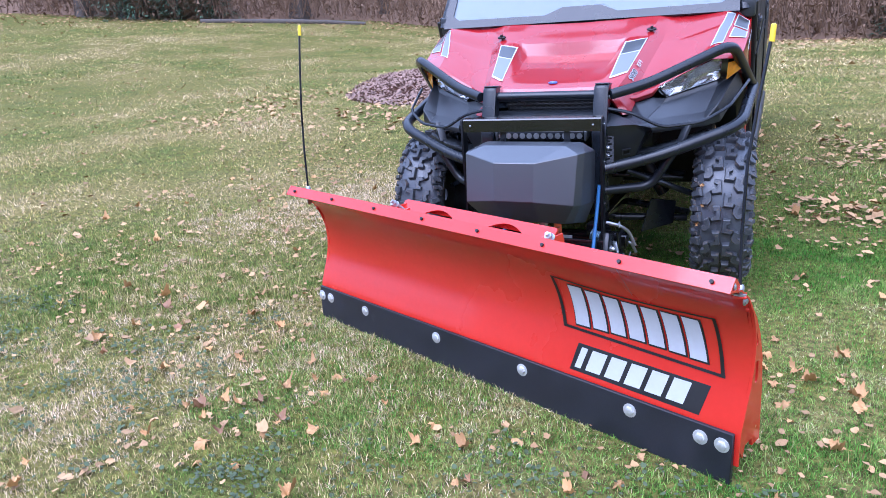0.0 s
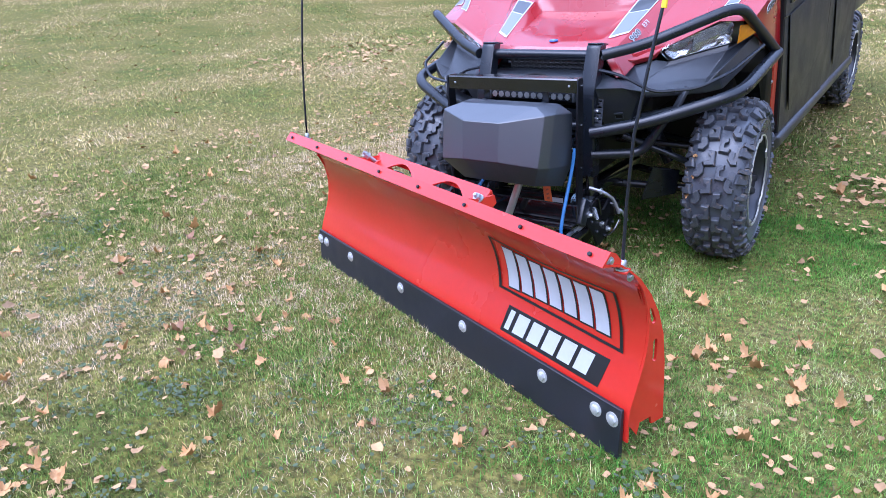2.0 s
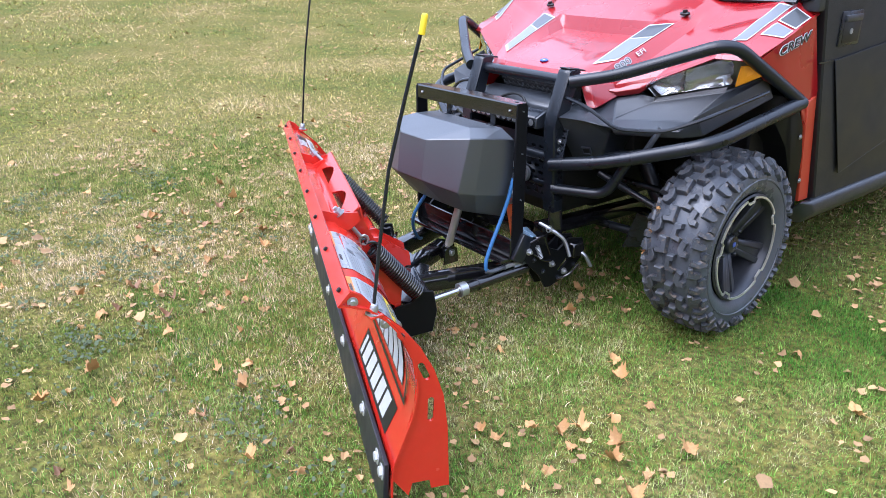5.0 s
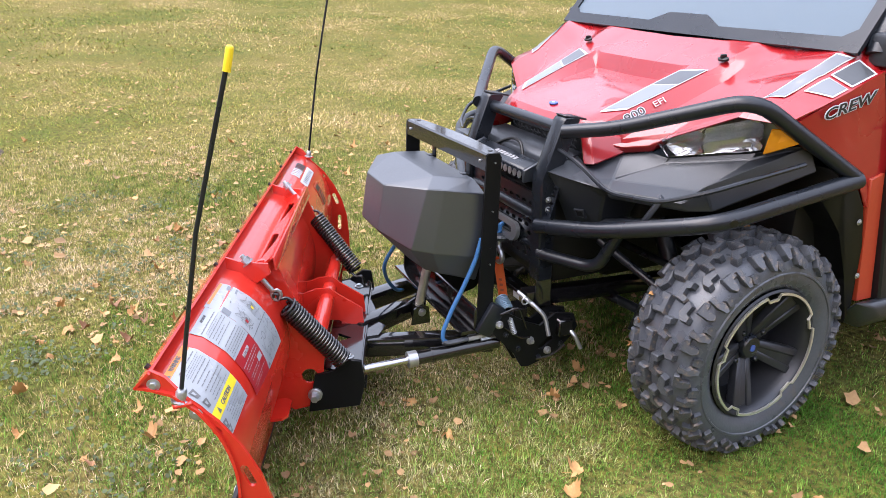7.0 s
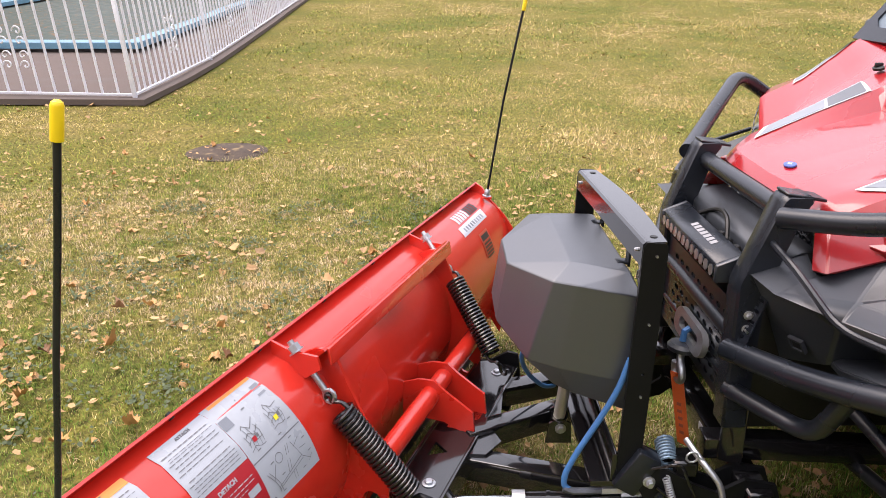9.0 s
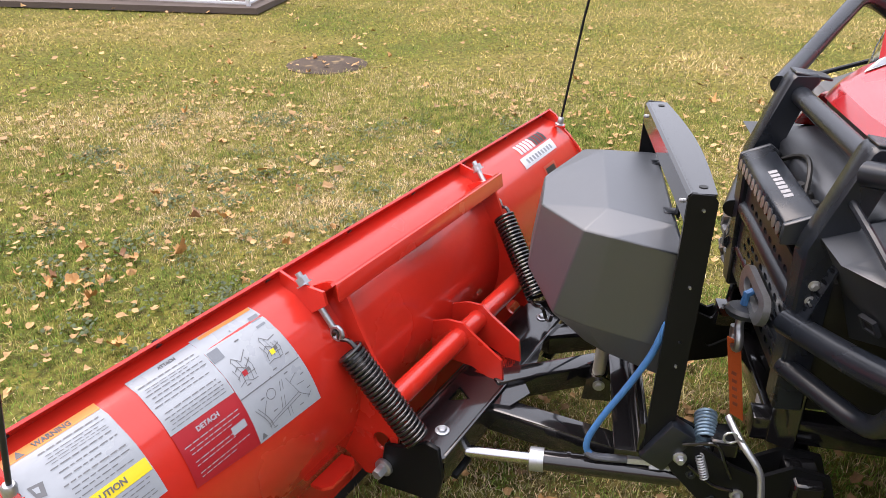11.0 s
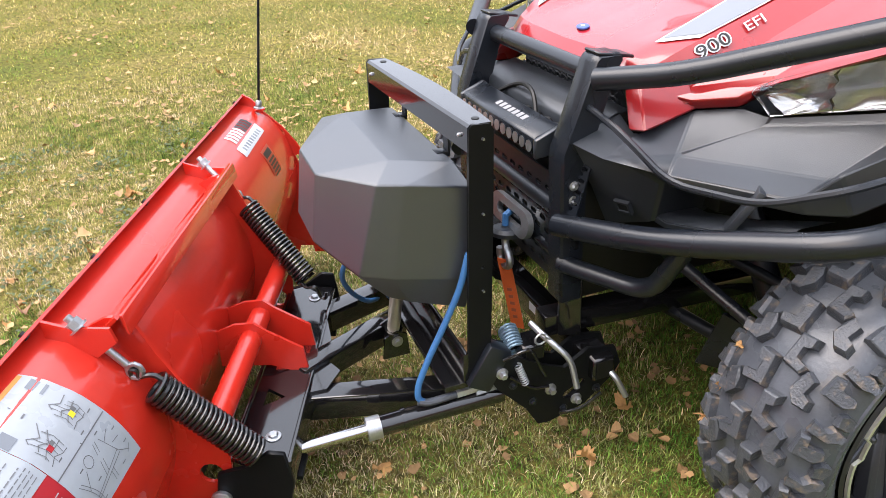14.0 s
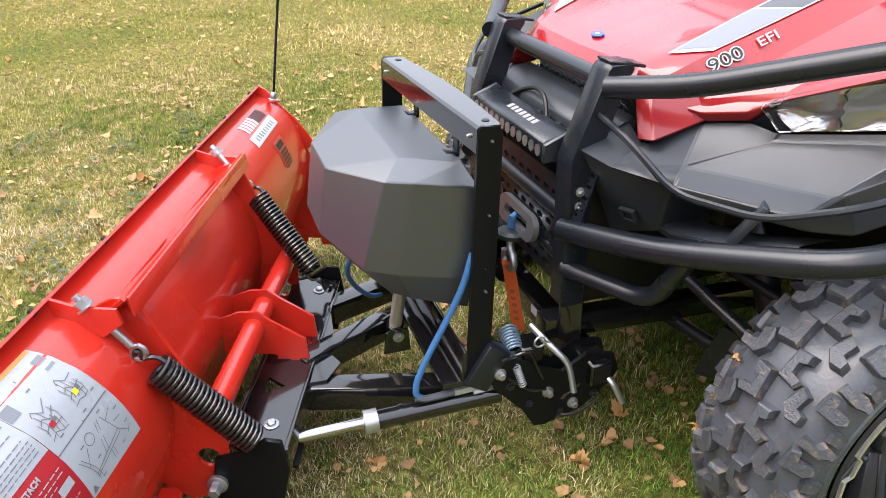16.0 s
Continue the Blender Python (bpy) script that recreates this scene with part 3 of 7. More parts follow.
# trip springs with eye bolts and hooks
for s in (-1, 1):
    top_p = Vector((0.352, -0.004, 0.562)) if s > 0 else Vector((-0.335, -0.006, 0.568))
    a, b = (Vector((0.343, 0.088, 0.436)), Vector((0.322, 0.226, 0.268))) if s > 0 else (Vector((-0.300, 0.092, 0.468)), Vector((-0.225, 0.228, 0.312)))
    low = Vector((0.312, 0.268, 0.232)) if s > 0 else Vector((-0.225, 0.262, 0.262))
    d, turns = (b - a), 23
    q = along(a, b)
    bm = bmesh.new()
    pts = [q @ Vector((0.0245 * math.cos(2 * math.pi * k / 14), 0.0245 * math.sin(2 * math.pi * k / 14), d.length * k / (14 * turns))) for k in range(14 * turns + 1)]
    tube(bm, pts, 0.0042, 7)
    bm.transform(MB)
    spring = part("trip_spring", bm, "spring_black", plow, "black steel coil spring")
    for p, e, sgn in ((a, top_p.lerp(a, 0.74) + Vector((0, 0.0, -0.004)), -1), (b, low, 1)):
        bm = bmesh.new()
        w = d.normalized() * sgn
        o = w.cross(Vector((1, 0, 0))).normalized()
        tube(bm, [p + o * 0.02, p + o * 0.018 + w * 0.018, p + w * 0.03 - o * 0.004, e + o * 0.008, e + w * 0.012, e - o * 0.012], 0.0046, 7, 0.015)
        bm.transform(MB)
        part("hook", bm, "spring_black", spring)
    bm = bmesh.new()
    e = top_p.lerp(a, 0.74)
    rod(bm, top_p + Vector((0, -0.011, 0.016)), e + Vector((0, -0.01, 0.012)), 0.0065, 12)
    eye = [e + Vector((0.0, 0.012 * math.cos(t * 0.7), 0.014 * math.sin(t * 0.7))) for t in range(10)]
    tube(bm, eye, 0.0048, 7)
    lathe(bm, [(0.0125, 0), (0.0125, 0.013)], 6, along(top_p + Vector((0, 0.002, -0.002)), top_p + Vector((0, -0.022, 0.028))))
    lathe(bm, [(0.016, -0.003), (0.016, 0)], 16, along(top_p + Vector((0, 0.002, -0.002)), top_p + Vector((0, -0.022, 0.028))))
    bm.transform(MB)
    part("eye_bolt", bm, "zinc", plow, "zinc-plated eye bolt and nut")

# black quadrant plate, on which the blade turns
bm = plate([(-0.30, 0.172), (0.30, 0.172), (0.315, 0.20), (0.31, 0.272), (-0.31, 0.272), (-0.315, 0.20)],
           [[(0.10, 0.195), (0.155, 0.195), (0.128, 0.235)], [(-0.155, 0.195), (-0.10, 0.195), (-0.128, 0.235)]], 0.008, pose(0, 0, 0.232))
box(bm, (-0.31, 0.272, 0.17), (0.31, 0.279, 0.235), 0.001)
box(bm, (-0.29, 0.16, 0.175), (0.29, 0.168, 0.232), 0.001)
bm.transform(MB)
quadrant = part("quadrant_plate", bm, "steel_black", plow, "glossy black steel plate")
for s in (-0.255, 0.245):
    bm = bmesh.new()
    bolt(bm, (s, 0.235, 0.236), (0, 0, 1), 0.010, 0.008)
    bm.transform(MB)
    part("bolt", bm, "zinc", quadrant)
for s in (-1, 1):
    bm = bmesh.new()
    prism(bm, [(0.318 * s, 0.13, 0.11), (0.318 * s, 0.27, 0.13), (0.318 * s, 0.285, 0.20), (0.318 * s, 0.275, 0.268), (0.318 * s, 0.245, 0.272), (0.318 * s, 0.20, 0.235), (0.318 * s, 0.15, 0.225)], (0.010 * s, 0, 0), 0.002)
    box(bm, (0.24 * s - 0.03, 0.24, 0.150), (0.24 * s + 0.03, 0.285, 0.160), 0.002)
    bm.transform(MB)
    part("ram_bracket", bm, "frame_dimmed_black", plow)
    bm = bmesh.new()
    bolt(bm, (0.329 * s, 0.150, 0.168), (s, 0, 0), 0.013, 0.028)
    bm.transform(MB)
    part("pivot_bolt", bm, "zinc", plow)

# push frame
def beam(bm, a, b, w, h, bev=0.004):
    a, b = Vector(a), Vector(b)
    q = frame_of(a, b - a, (0, 0, 1))
    return box(bm, (0, -h / 2, -w / 2), ((b - a).length, h / 2, w / 2), bev, q)


bm = bmesh.new()
beam(bm, (0.135, -1.00, 0.198), (0.262, -0.575, 0.200), 0.05, 0.058)
beam(bm, (-0.13, -0.90, 0.198), (-0.245, -0.575, 0.200), 0.05, 0.058)
beam(bm, (0.085, -0.955, 0.218), (-0.062, -0.68, 0.205), 0.05, 0.056)
prism(bm, [(0.16, -1.005, 0.2275), (-0.12, -0.90, 0.2275), (-0.09, -0.85, 0.2275), (0.03, -0.865, 0.2275), (0.075, -0.885, 0.2275), (0.115, -0.87, 0.2275), (0.165, -0.91, 0.2275)], (0, 0, 0.006))
part("push_frame", bm, "steel_black", plow, "glossy black welded steel A-frame")
for x in (-1, 1):
    a = Vector((0.262, -1.03, 0.183)) if x > 0 else Vector((-0.17, -0.87, 0.188))
    b = Vector((0.286, -0.57, 0.207)) if x > 0 else Vector((-0.262, -0.57, 0.207))
    c = a.lerp(b, 0.40 if x > 0 else 0.12)
    ram = part("ram", rod(bmesh.new(), c, b, 0.021, 18), "steel_black", plow, "black hydraulic angling ram")
    part("ram_rod", rod(bmesh.new(), a, c, 0.0125, 16), "chrome", ram, "bright chromed ram rod")
    bm = bmesh.new()
    rod(bm, c - (b - a).normalized() * 0.012, c + (b - a).normalized() * 0.016, 0.0245, 18)
    part("gland", bm, "zinc", ram)
    bm = bmesh.new()
    rod(bm, c.lerp(b, 0.22), c.lerp(b, 0.25), 0.0235, 18)
    part("band", bm, "steel_black", ram)
    bm = bmesh.new()
    rod(bm, b + Vector((0.0, -0.06, 0.018)), b + Vector((0.0, 0.0, 0.02)), 0.010, 6)
    part("hose_fitting", bm, "zinc", ram)
# lift ram under the cover
lift = part("lift_ram", rod(bmesh.new(), (0.010, -0.722, 0.20), (0.030, -0.722, 0.25), 0.021, 16), "steel_black", plow)
part("ram_rod", rod(bmesh.new(), (0.030, -0.722, 0.25), (0.100, -0.722, 0.43), 0.0145, 16), "machined", lift)
for dx in (-0.028, 0.028):
    bm = bmesh.new()
    prism(bm, [(0.012 + dx, -0.755, 0.18), (0.012 + dx, -0.69, 0.18), (0.012 + dx, -0.695, 0.235), (0.012 + dx, -0.720, 0.250), (0.012 + dx, -0.748, 0.235)], (0.006, 0, 0))
    part("lift_bracket", bm, "steel_black", lift)
part("bolt", bolt(bmesh.new(), (0.047, -0.72, 0.222), (1, 0, 0), 0.009, 0.008), "zinc", lift)

# lift frame: two uprights and a cross bar whose top is bowed at the back
ML = pose(0.03, -0.654, 0, 0, 0, 2.56)
for x in (-1, 1):
    bm = plate([(-0.006, 0.25), (0.042, 0.25), (0.047, 0.60), (0.047, 0.784), (0.040, 0.795), (0.006, 0.797), (0.0, 0.790), (-0.002, 0.60)],
               [slot((0.026, z), 0, 0.0065, 0.006) for z in (0.77, 0.63, 0.52, 0.47)], 0.008, Matrix(((0, 0, 1, 0.268 * x - 0.004), (1, 0, 0, 0), (0, 1, 0, 0), (0, 0, 0, 1))))
    bm.transform(ML)
    upright = part("upright", bm, "frame_dimmed_black", plow)
    for z in (0.77, 0.63, 0.47):
        bm = bmesh.new()
        lathe(bm, [(0.0022, -0.002), (0.0022, 0.005)], 8, along((0.268 * x, 0.026, z), (0.268 * x + 0.01, 0.026, z)))
        bm.transform(ML)
        part("rivet", bm, "zinc", upright)
bm = bmesh.new()
prism(bm, [(-0.264, -0.001, 0.748), (-0.264, -0.001, 0.792), (-0.264, 0.004, 0.7965), (-0.264, 0.0095, 0.7965), (-0.264, 0.005, 0.788), (-0.264, 0.005, 0.748)], (0.528, 0, 0))
prism(bm, [(-0.264, 0.006, 0.7905), (-0.264, 0.044, 0.7905)] + [(-0.264 + 0.528 * k / 12, 0.044 + 0.016 * math.sin(math.pi * k / 12), 0.7905) for k in range(1, 12)] + [(0.264, 0.044, 0.7905), (0.264, 0.006, 0.7905)], (0, 0, 0.006))
bm.transform(ML)
cross_bar = part("cross_bar", bm, "steel_black", plow)
for x in (-0.235, 0.235):
    bm = bmesh.new()
    lathe(bm, [(0.004, 0), (0.004, 0.004), (0.002, 0.006)], 8, along((x, -0.001, 0.772), (x, -0.02, 0.772)))
    bm.transform(ML)
    part("bolt", bm, "zinc", cross_bar)
    bm = bmesh.new()
    lathe(bm, [(0.007, 0), (0.007, 0.0012)], 10, along((x, 0.028, 0.7965), (x, 0.028, 0.81)))
    bm.transform(ML)
    part("hole", bm, "dark", cross_bar)
bm = bmesh.new()
box(bm, (-0.26, -0.66, 0.27), (0.30, -0.648, 0.335), 0.002)
box(bm, (-0.26, -0.70, 0.255), (0.30, -0.63, 0.268), 0.002)
part("cross_plate", bm, "steel_black", plow, "glossy black steel plate under the cover")

# pump cover: a faceted moulding
bm = bmesh.new()
COVER = {"a": (0.075, -0.874, 0.682), "c": (0.212, -0.796, 0.698), "m": (0.156, -0.755, 0.719), "s": (0.224, -0.748, 0.694), "t": (0.186, -0.640, 0.708), "r": (0.232, -0.622, 0.672),
         "al": (0.072, -0.893, 0.545), "cl": (0.203, -0.838, 0.521), "sl": (0.213, -0.775, 0.506), "rl": (0.226, -0.622, 0.478), "af": (0.060, -0.790, 0.440), "cf": (0.150, -0.772, 0.432), "sf": (0.172, -0.735, 0.424), "rf": (0.190, -0.622, 0.392)}
half = {(k, s): bm.verts.new((0.036 + s * p[0], p[1], p[2])) for k, p in COVER.items() for s in (1, -1)}
for s in (1, -1):
    for f in ("a c m", "c s t m", "s r t", "a c cl al", "c s sl cl", "s r rl sl", "al cl cf af", "cl sl sf cf", "sl rl rf sf"):
        bm.faces.new([half[k, s] for k in f.split()])
for a, b in (("a", "m"), ("m", "t"), ("a", "al"), ("al", "af")):
    bm.faces.new((half[a, 1], half[b, 1], half[b, -1], half[a, -1]))
bm.faces.new([half[k, 1] for k in ("t", "r", "rl", "rf")] + [half[k, -1] for k in ("rf", "rl", "r", "t")])
bm.faces.new([half[k, 1] for k in ("af", "cf", "sf", "rf")] + [half[k, -1] for k in ("rf", "sf", "cf", "af")])
bmesh.ops.recalc_face_normals(bm, faces=bm.faces)
bmesh.ops.bevel(bm, geom=list(bm.edges), offset=0.0032, segments=2, affect='EDGES', clamp_overlap=True)
cover = part("pump_cover", bm, "cover_black", plow, "faceted matt black plastic pump cover", smooth=180)
flat_faces(cover)
for x in (-0.085, 0.165):
    bm = bmesh.new()
    box(bm, (x - 0.012, -0.634, 0.700), (x + 0.012, -0.629, 0.752), 0.001)
    box(bm, (x - 0.012, -0.656, 0.706), (x + 0.012, -0.629, 0.711), 0.001)
    part("cover_tab", bm, "satin_black", cover)

# hoses
for pts, r in (([(0.284, -0.640, 0.548), (0.281, -0.655, 0.480), (0.279, -0.690, 0.40), (0.279, -0.726, 0.33), (0.280, -0.750, 0.272), (0.283, -0.752, 0.243), (0.287, -0.735, 0.232), (0.288, -0.690, 0.234)], 0.0066),
               ([(-0.02, -0.79, 0.44), (-0.065, -0.815, 0.36), (-0.11, -0.785, 0.28), (-0.15, -0.73, 0.215), (-0.20, -0.68, 0.20), (-0.26, -0.61, 0.225)], 0.0062)):
    part("hose", tube(bmesh.new(), pts, r, 10, 0.06), "hose_blue", plow, "blue hydraulic hose")

bm = bmesh.new()
tube(bm, [(0.288, -0.672, 0.236), (0.288, -0.630, 0.238)], 0.0105, 6)
tube(bm, [(0.288, -0.635, 0.238), (0.288, -0.605, 0.238), (0.288, -0.592, 0.222)], 0.0078, 8, 0.01)
part("hose_fitting", bm, "zinc", plow, "zinc-plated hose fitting")

bm = bmesh.new()
tube(bm, [(0.2845, -0.7515, 0.2385), (0.2875, -0.735, 0.232), (0.288, -0.700, 0.233), (0.288, -0.665, 0.236)], 0.0080, 9, 0.02)
part("hose_sleeve", bm, "rubber", plow, "black rubber hose sleeve")

# marker stakes
for base, tip in (((-0.866, -0.852, 0.55), (-0.868, -0.748, 1.184)), ((0.817, -1.503, 0.540), (0.850, -1.379, 1.134))):
    base, tip = Vector(base), Vector(tip)
    mid = base.lerp(tip, 0.5) + (Vector((-0.008, -0.006, 0)) if base.x < 0 else Vector((-0.018, -0.010, 0)))
    stake = part("marker_stake", tube(bmesh.new(), [base, base.lerp(mid, 0.5) - Vector((0.003, 0, 0)), mid, mid.lerp(tip, 0.5) - Vector((0.002, 0, 0)), tip], 0.0040, 10), "satin_black", plow, "thin black marker stake with yellow cap")
    d = (tip - base).normalized()
    bm = bmesh.new()
    lathe(bm, [(0.0064, -0.034), (0.0064, 0.001), (0.0055, 0.004), (0.003, 0.006)], 14, along(tip, tip + d))
    part("cap", bm, "yellow", stake, "yellow vinyl cap")
    bm = bmesh.new()
    lathe(bm, [(0.016, -0.012), (0.016, -0.008), (0.010, -0.006), (0.010, 0.01), (0.007, 0.014)], 12, along(base, base + d))
    part("foot_nut", bm, "zinc", stake)
    bm = bmesh.new()
    box(bm, (base.x - 0.016, base.y - 0.016, base.z - 0.016), (base.x + 0.016, base.y + 0.016, base.z - 0.010), 0.002)
    part("stake_bracket", bm, "plow_red", stake)


# ---- the machine: a red four-door utility vehicle, seen from its nose and near side ----
MV = pose(0.008, -0.429, -0.020, 0.9, 0, 0.2) @ Matrix.Translation((0, 0.45, 0))
car = thing("utility_vehicle", "red and black four-door utility side-by-side with tubular brush guard", "utility vehicle", m=MV)

# hood skin: rows from front to back, columns from the middle outwards
HOOD = [
    [(0, -0.322, 0.850), (0.150, -0.322, 0.850), (0.215, -0.318, 0.849), (0.262, -0.300, 0.845), (0.31, -0.255, 0.80), (0.41, -0.155, 0.845), (0.60, -0.085, 0.938), (0.705, -0.03, 0.932)],
    [(0, -0.305, 0.872), (0.160, -0.300, 0.874), (0.222, -0.292, 0.876), (0.274, -0.272, 0.872), (0.322, -0.23, 0.835), (0.42, -0.135, 0.865), (0.60, -0.070, 0.950), (0.712, -0.015, 0.945)],
    [(0, -0.255, 0.890), (0.170, -0.250, 0.893), (0.229, -0.245, 0.898), (0.290, -0.232, 0.897), (0.337, -0.19, 0.862), (0.43, -0.10, 0.888), (0.60, -0.035, 0.965), (0.717, 0.01, 0.957)],
    [(0, -0.10, 0.932), (0.195, -0.097, 0.936), (0.236, -0.093, 0.962), (0.313, -0.085, 0.958), (0.358, -0.065, 0.926), (0.45, -0.02, 0.945), (0.61, 0.04, 0.998), (0.722, 0.07, 0.978)],
    [(0, 0.035, 0.964), (0.205, 0.038, 0.968), (0.243, 0.040, 1.014), (0.336, 0.050, 1.018), (0.382, 0.05, 0.986), (0.47, 0.075, 1.000), (0.625, 0.11, 1.045), (0.726, 0.13, 1.002)],
    [(0, 0.056, 1.018), (0.210, 0.060, 1.019), (0.248, 0.070, 1.026), (0.342, 0.075, 1.030), (0.390, 0.075, 1.000), (0.475, 0.095, 1.010), (0.63, 0.13, 1.055), (0.727, 0.15, 1.01)],
    [(0, 0.135, 1.056), (0.215, 0.138, 1.058), (0.260, 0.142, 1.064), (0.352, 0.145, 1.070), (0.400, 0.145, 1.052), (0.49, 0.155, 1.056), (0.64, 0.18, 1.09), (0.728, 0.22, 1.035)],
    [(0, 0.195, 1.088), (0.220, 0.20, 1.092), (0.270, 0.205, 1.096), (0.360, 0.21, 1.100), (0.415, 0.215, 1.088), (0.50, 0.225, 1.092), (0.65, 0.25, 1.120), (0.73, 0.29, 1.06)],
]


def hood_at(c, r):
    """A point of the hood at column c and row r, both may lie between."""
    i, j = min(int(r), len(HOOD) - 2), min(int(c), 6)
    a, b = r - i, c - j
    p = [Vector(HOOD[i + di][j + dj]) for di in (0, 1) for dj in (0, 1)]
    return p[0].lerp(p[1], b).lerp(p[2].lerp(p[3], b), a)


for side, nm in ((1, "left"), (-1, "right")):
    bm = bmesh.new()
    strip(bm, [[(side * p[0], p[1], p[2]) for p in row] for row in HOOD])
    bmesh.ops.subdivide_edges(bm, edges=bm.edges[:], cuts=2, use_grid_fill=True)
    for _ in range(1):
        bmesh.ops.smooth_vert(bm, verts=[v for v in bm.verts if not v.is_boundary], factor=0.04, use_axis_x=True, use_axis_y=True, use_axis_z=True)
    thicken(bm, 0.004)
    part("hood", bm, "body_red", car, "glossy red plastic hood", smooth=16)
# red nose tips beside the grille
for side in (1, -1):
    bm = bmesh.new()
    A_, B_, C_, R_, T_, U_ = [Vector((side * x, y, z)) for x, y, z in ((0.236, -0.320, 0.849), (0.268, -0.306, 0.848), (0.322, -0.236, 0.842), (0.332, -0.217, 0.797), (0.332, -0.330, 0.768), (0.300, -0.344, 0.764))]
    front = [bm.verts.new(p) for p in (A_, B_, C_, R_, T_, U_)]
    rear = [bm.verts.new(p + Vector((-0.03 * side, 0.06, 0.004))) for p in (A_, B_, C_, R_, T_, U_)]
    for f in ((0, 1, 4, 5), (1, 2, 3, 4)):
        bm.faces.new([front[k] for k in f])
    for k in range(6):
        bm.faces.new((front[k], rear[k], rear[(k + 1) % 6], front[(k + 1) % 6]))
    bm.faces.new(rear)
    bmesh.ops.recalc_face_normals(bm, faces=bm.faces)
    bmesh.ops.bevel(bm, geom=list(bm.edges), offset=0.004, segments=3, affect='EDGES')
    flat_faces(part("nose_tip", bm, "body_red", car, smooth=180))
    bm = bmesh.new()
    lo_ = [(0.296, -0.245, 0.800), (0.330, -0.222, 0.794), (0.390, -0.176, 0.808), (0.412, -0.160, 0.838)]
    hi_ = [(0.296, -0.240, 0.832), (0.335, -0.212, 0.836), (0.398, -0.166, 0.846), (0.420, -0.145, 0.856)]
    out_ = [(0.300, -0.262, 0.818), (0.333, -0.238, 0.812), (0.394, -0.188, 0.826), (0.412, -0.160, 0.846)]
    strip(bm, [[(side * x, y, z) for x, y, z in row] for row in ([(x - 0.02, y + 0.05, z) for x, y, z in lo_], lo_, out_, hi_, [(x - 0.02, y + 0.06, z + 0.01) for x, y, z in hi_])])
    bmesh.ops.bevel(bm, geom=[e for e in bm.edges if not e.is_boundary], offset=0.003, segments=2, affect='EDGES')
    flat_faces(part("brow", bm, "body_red", car, smooth=180))
    # fender side and the strip behind the wheel
    bm = bmesh.new()
    prism(bm, [(0.708 * side, -0.03, 0.925), (0.728 * side, 0.15, 1.01), (0.73 * side, 0.245, 1.05), (0.73 * side, 0.262, 1.06), (0.735 * side, 0.345, 0.80), (0.725 * side, 0.398, 0.58),
               (0.715 * side, 0.404, 0.57), (0.715 * side, 0.32, 0.68), (0.73 * side, 0.262, 0.755), (0.73 * side, 0.20, 0.80), (0.72 * side, 0.05, 0.865)], (-0.022 * side, 0, 0), 0.003)
    part("fender", bm, "body_red", car)
    bm = bmesh.new()
    prism(bm, [(0.733 * side, 0.300, 0.765), (0.733 * side, 0.352, 0.78), (0.722 * side, 0.440, 0.380), (0.722 * side, 0.372, 0.380), (0.724 * side, 0.345, 0.56)], (-0.02 * side, 0, 0), 0.003)
    part("fender_strip", bm, "orange_red", car, "dull orange-red fender strip behind the wheel")
    # liner coloured near black to hold the shade of the wheel arch
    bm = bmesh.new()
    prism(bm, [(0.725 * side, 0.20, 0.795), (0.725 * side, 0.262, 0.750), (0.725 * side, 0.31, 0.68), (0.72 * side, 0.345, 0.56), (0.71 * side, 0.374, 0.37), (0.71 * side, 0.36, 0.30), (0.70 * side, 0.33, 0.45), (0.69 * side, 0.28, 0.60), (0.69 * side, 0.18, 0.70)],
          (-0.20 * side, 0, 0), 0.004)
    liner = part("wheel_liner", bm, "dark", car, "black plastic wheel-arch liner, the arch's shade put into its colour")
    for y, z in ((0.30, 0.64), (0.345, 0.47)):
        part("bolt", bolt(bmesh.new(), (0.7255 * side, y, z), (side, 0, 0), 0.006, 0.005), "zinc", liner)

# badge on the hood
q = frame_of(hood_at(0, 1.85) + Vector((0, -0.001, 0.0035)), (1, 0, 0), Vector(HOOD[3][0]) - Vector(HOOD[2][0]))
bm = bmesh.new()
lathe(bm, [(0.019, -0.002), (0.019, 0.001), (0.017, 0.0018)], 24, q @ Matrix.Diagonal((1, 0.62, 1, 1)))
badge = part("badge", bm, "blue_print", car, "small oval blue badge")
bm = bmesh.new()
for k in range(4):
    prism(bm, [q @ Matrix.Rotation(k * math.pi / 2, 4, 'Z') @ Vector(p) for p in ((0, 0.0035, 0.0019), (0.0085 if k % 2 == 0 else 0.006, 0, 0.0019), (0, -0.0035, 0.0019))], (0, 0, 0.0006))
part("badge_star", bm, "white", badge)


def hood_patch(name, cs, rs, mat, parent, lift=0.003, side=1):
    """A printed patch on the hood between columns and rows: four corners (c, r), going round."""
    (a, b, c, d) = [(cs[k], rs[k]) for k in range(4)]
    bm = bmesh.new()
    rows = []
    for i in range(9):
        t = i / 8
        row = []
        for j in range(5):
            w = j / 4
            cc = (a[0] * (1 - w) + b[0] * w) * (1 - t) + (d[0] * (1 - w) + c[0] * w) * t
            rr = (a[1] * (1 - w) + b[1] * w) * (1 - t) + (d[1] * (1 - w) + c[1] * w) * t
            p = hood_at(cc, rr)
            e = 0.02
            n = (hood_at(cc + e, rr) - hood_at(cc - e if cc > e else cc, rr)).cross(hood_at(cc, rr + e) - hood_at(cc, max(rr - e, 0))).normalized()
            n = n if n.z > 0 else -n
            p = p + n * lift
            row.append((side * p.x, p.y, p.z))
        rows.append(row)
    strip(bm, rows)
    return part(name, bm, mat, parent)


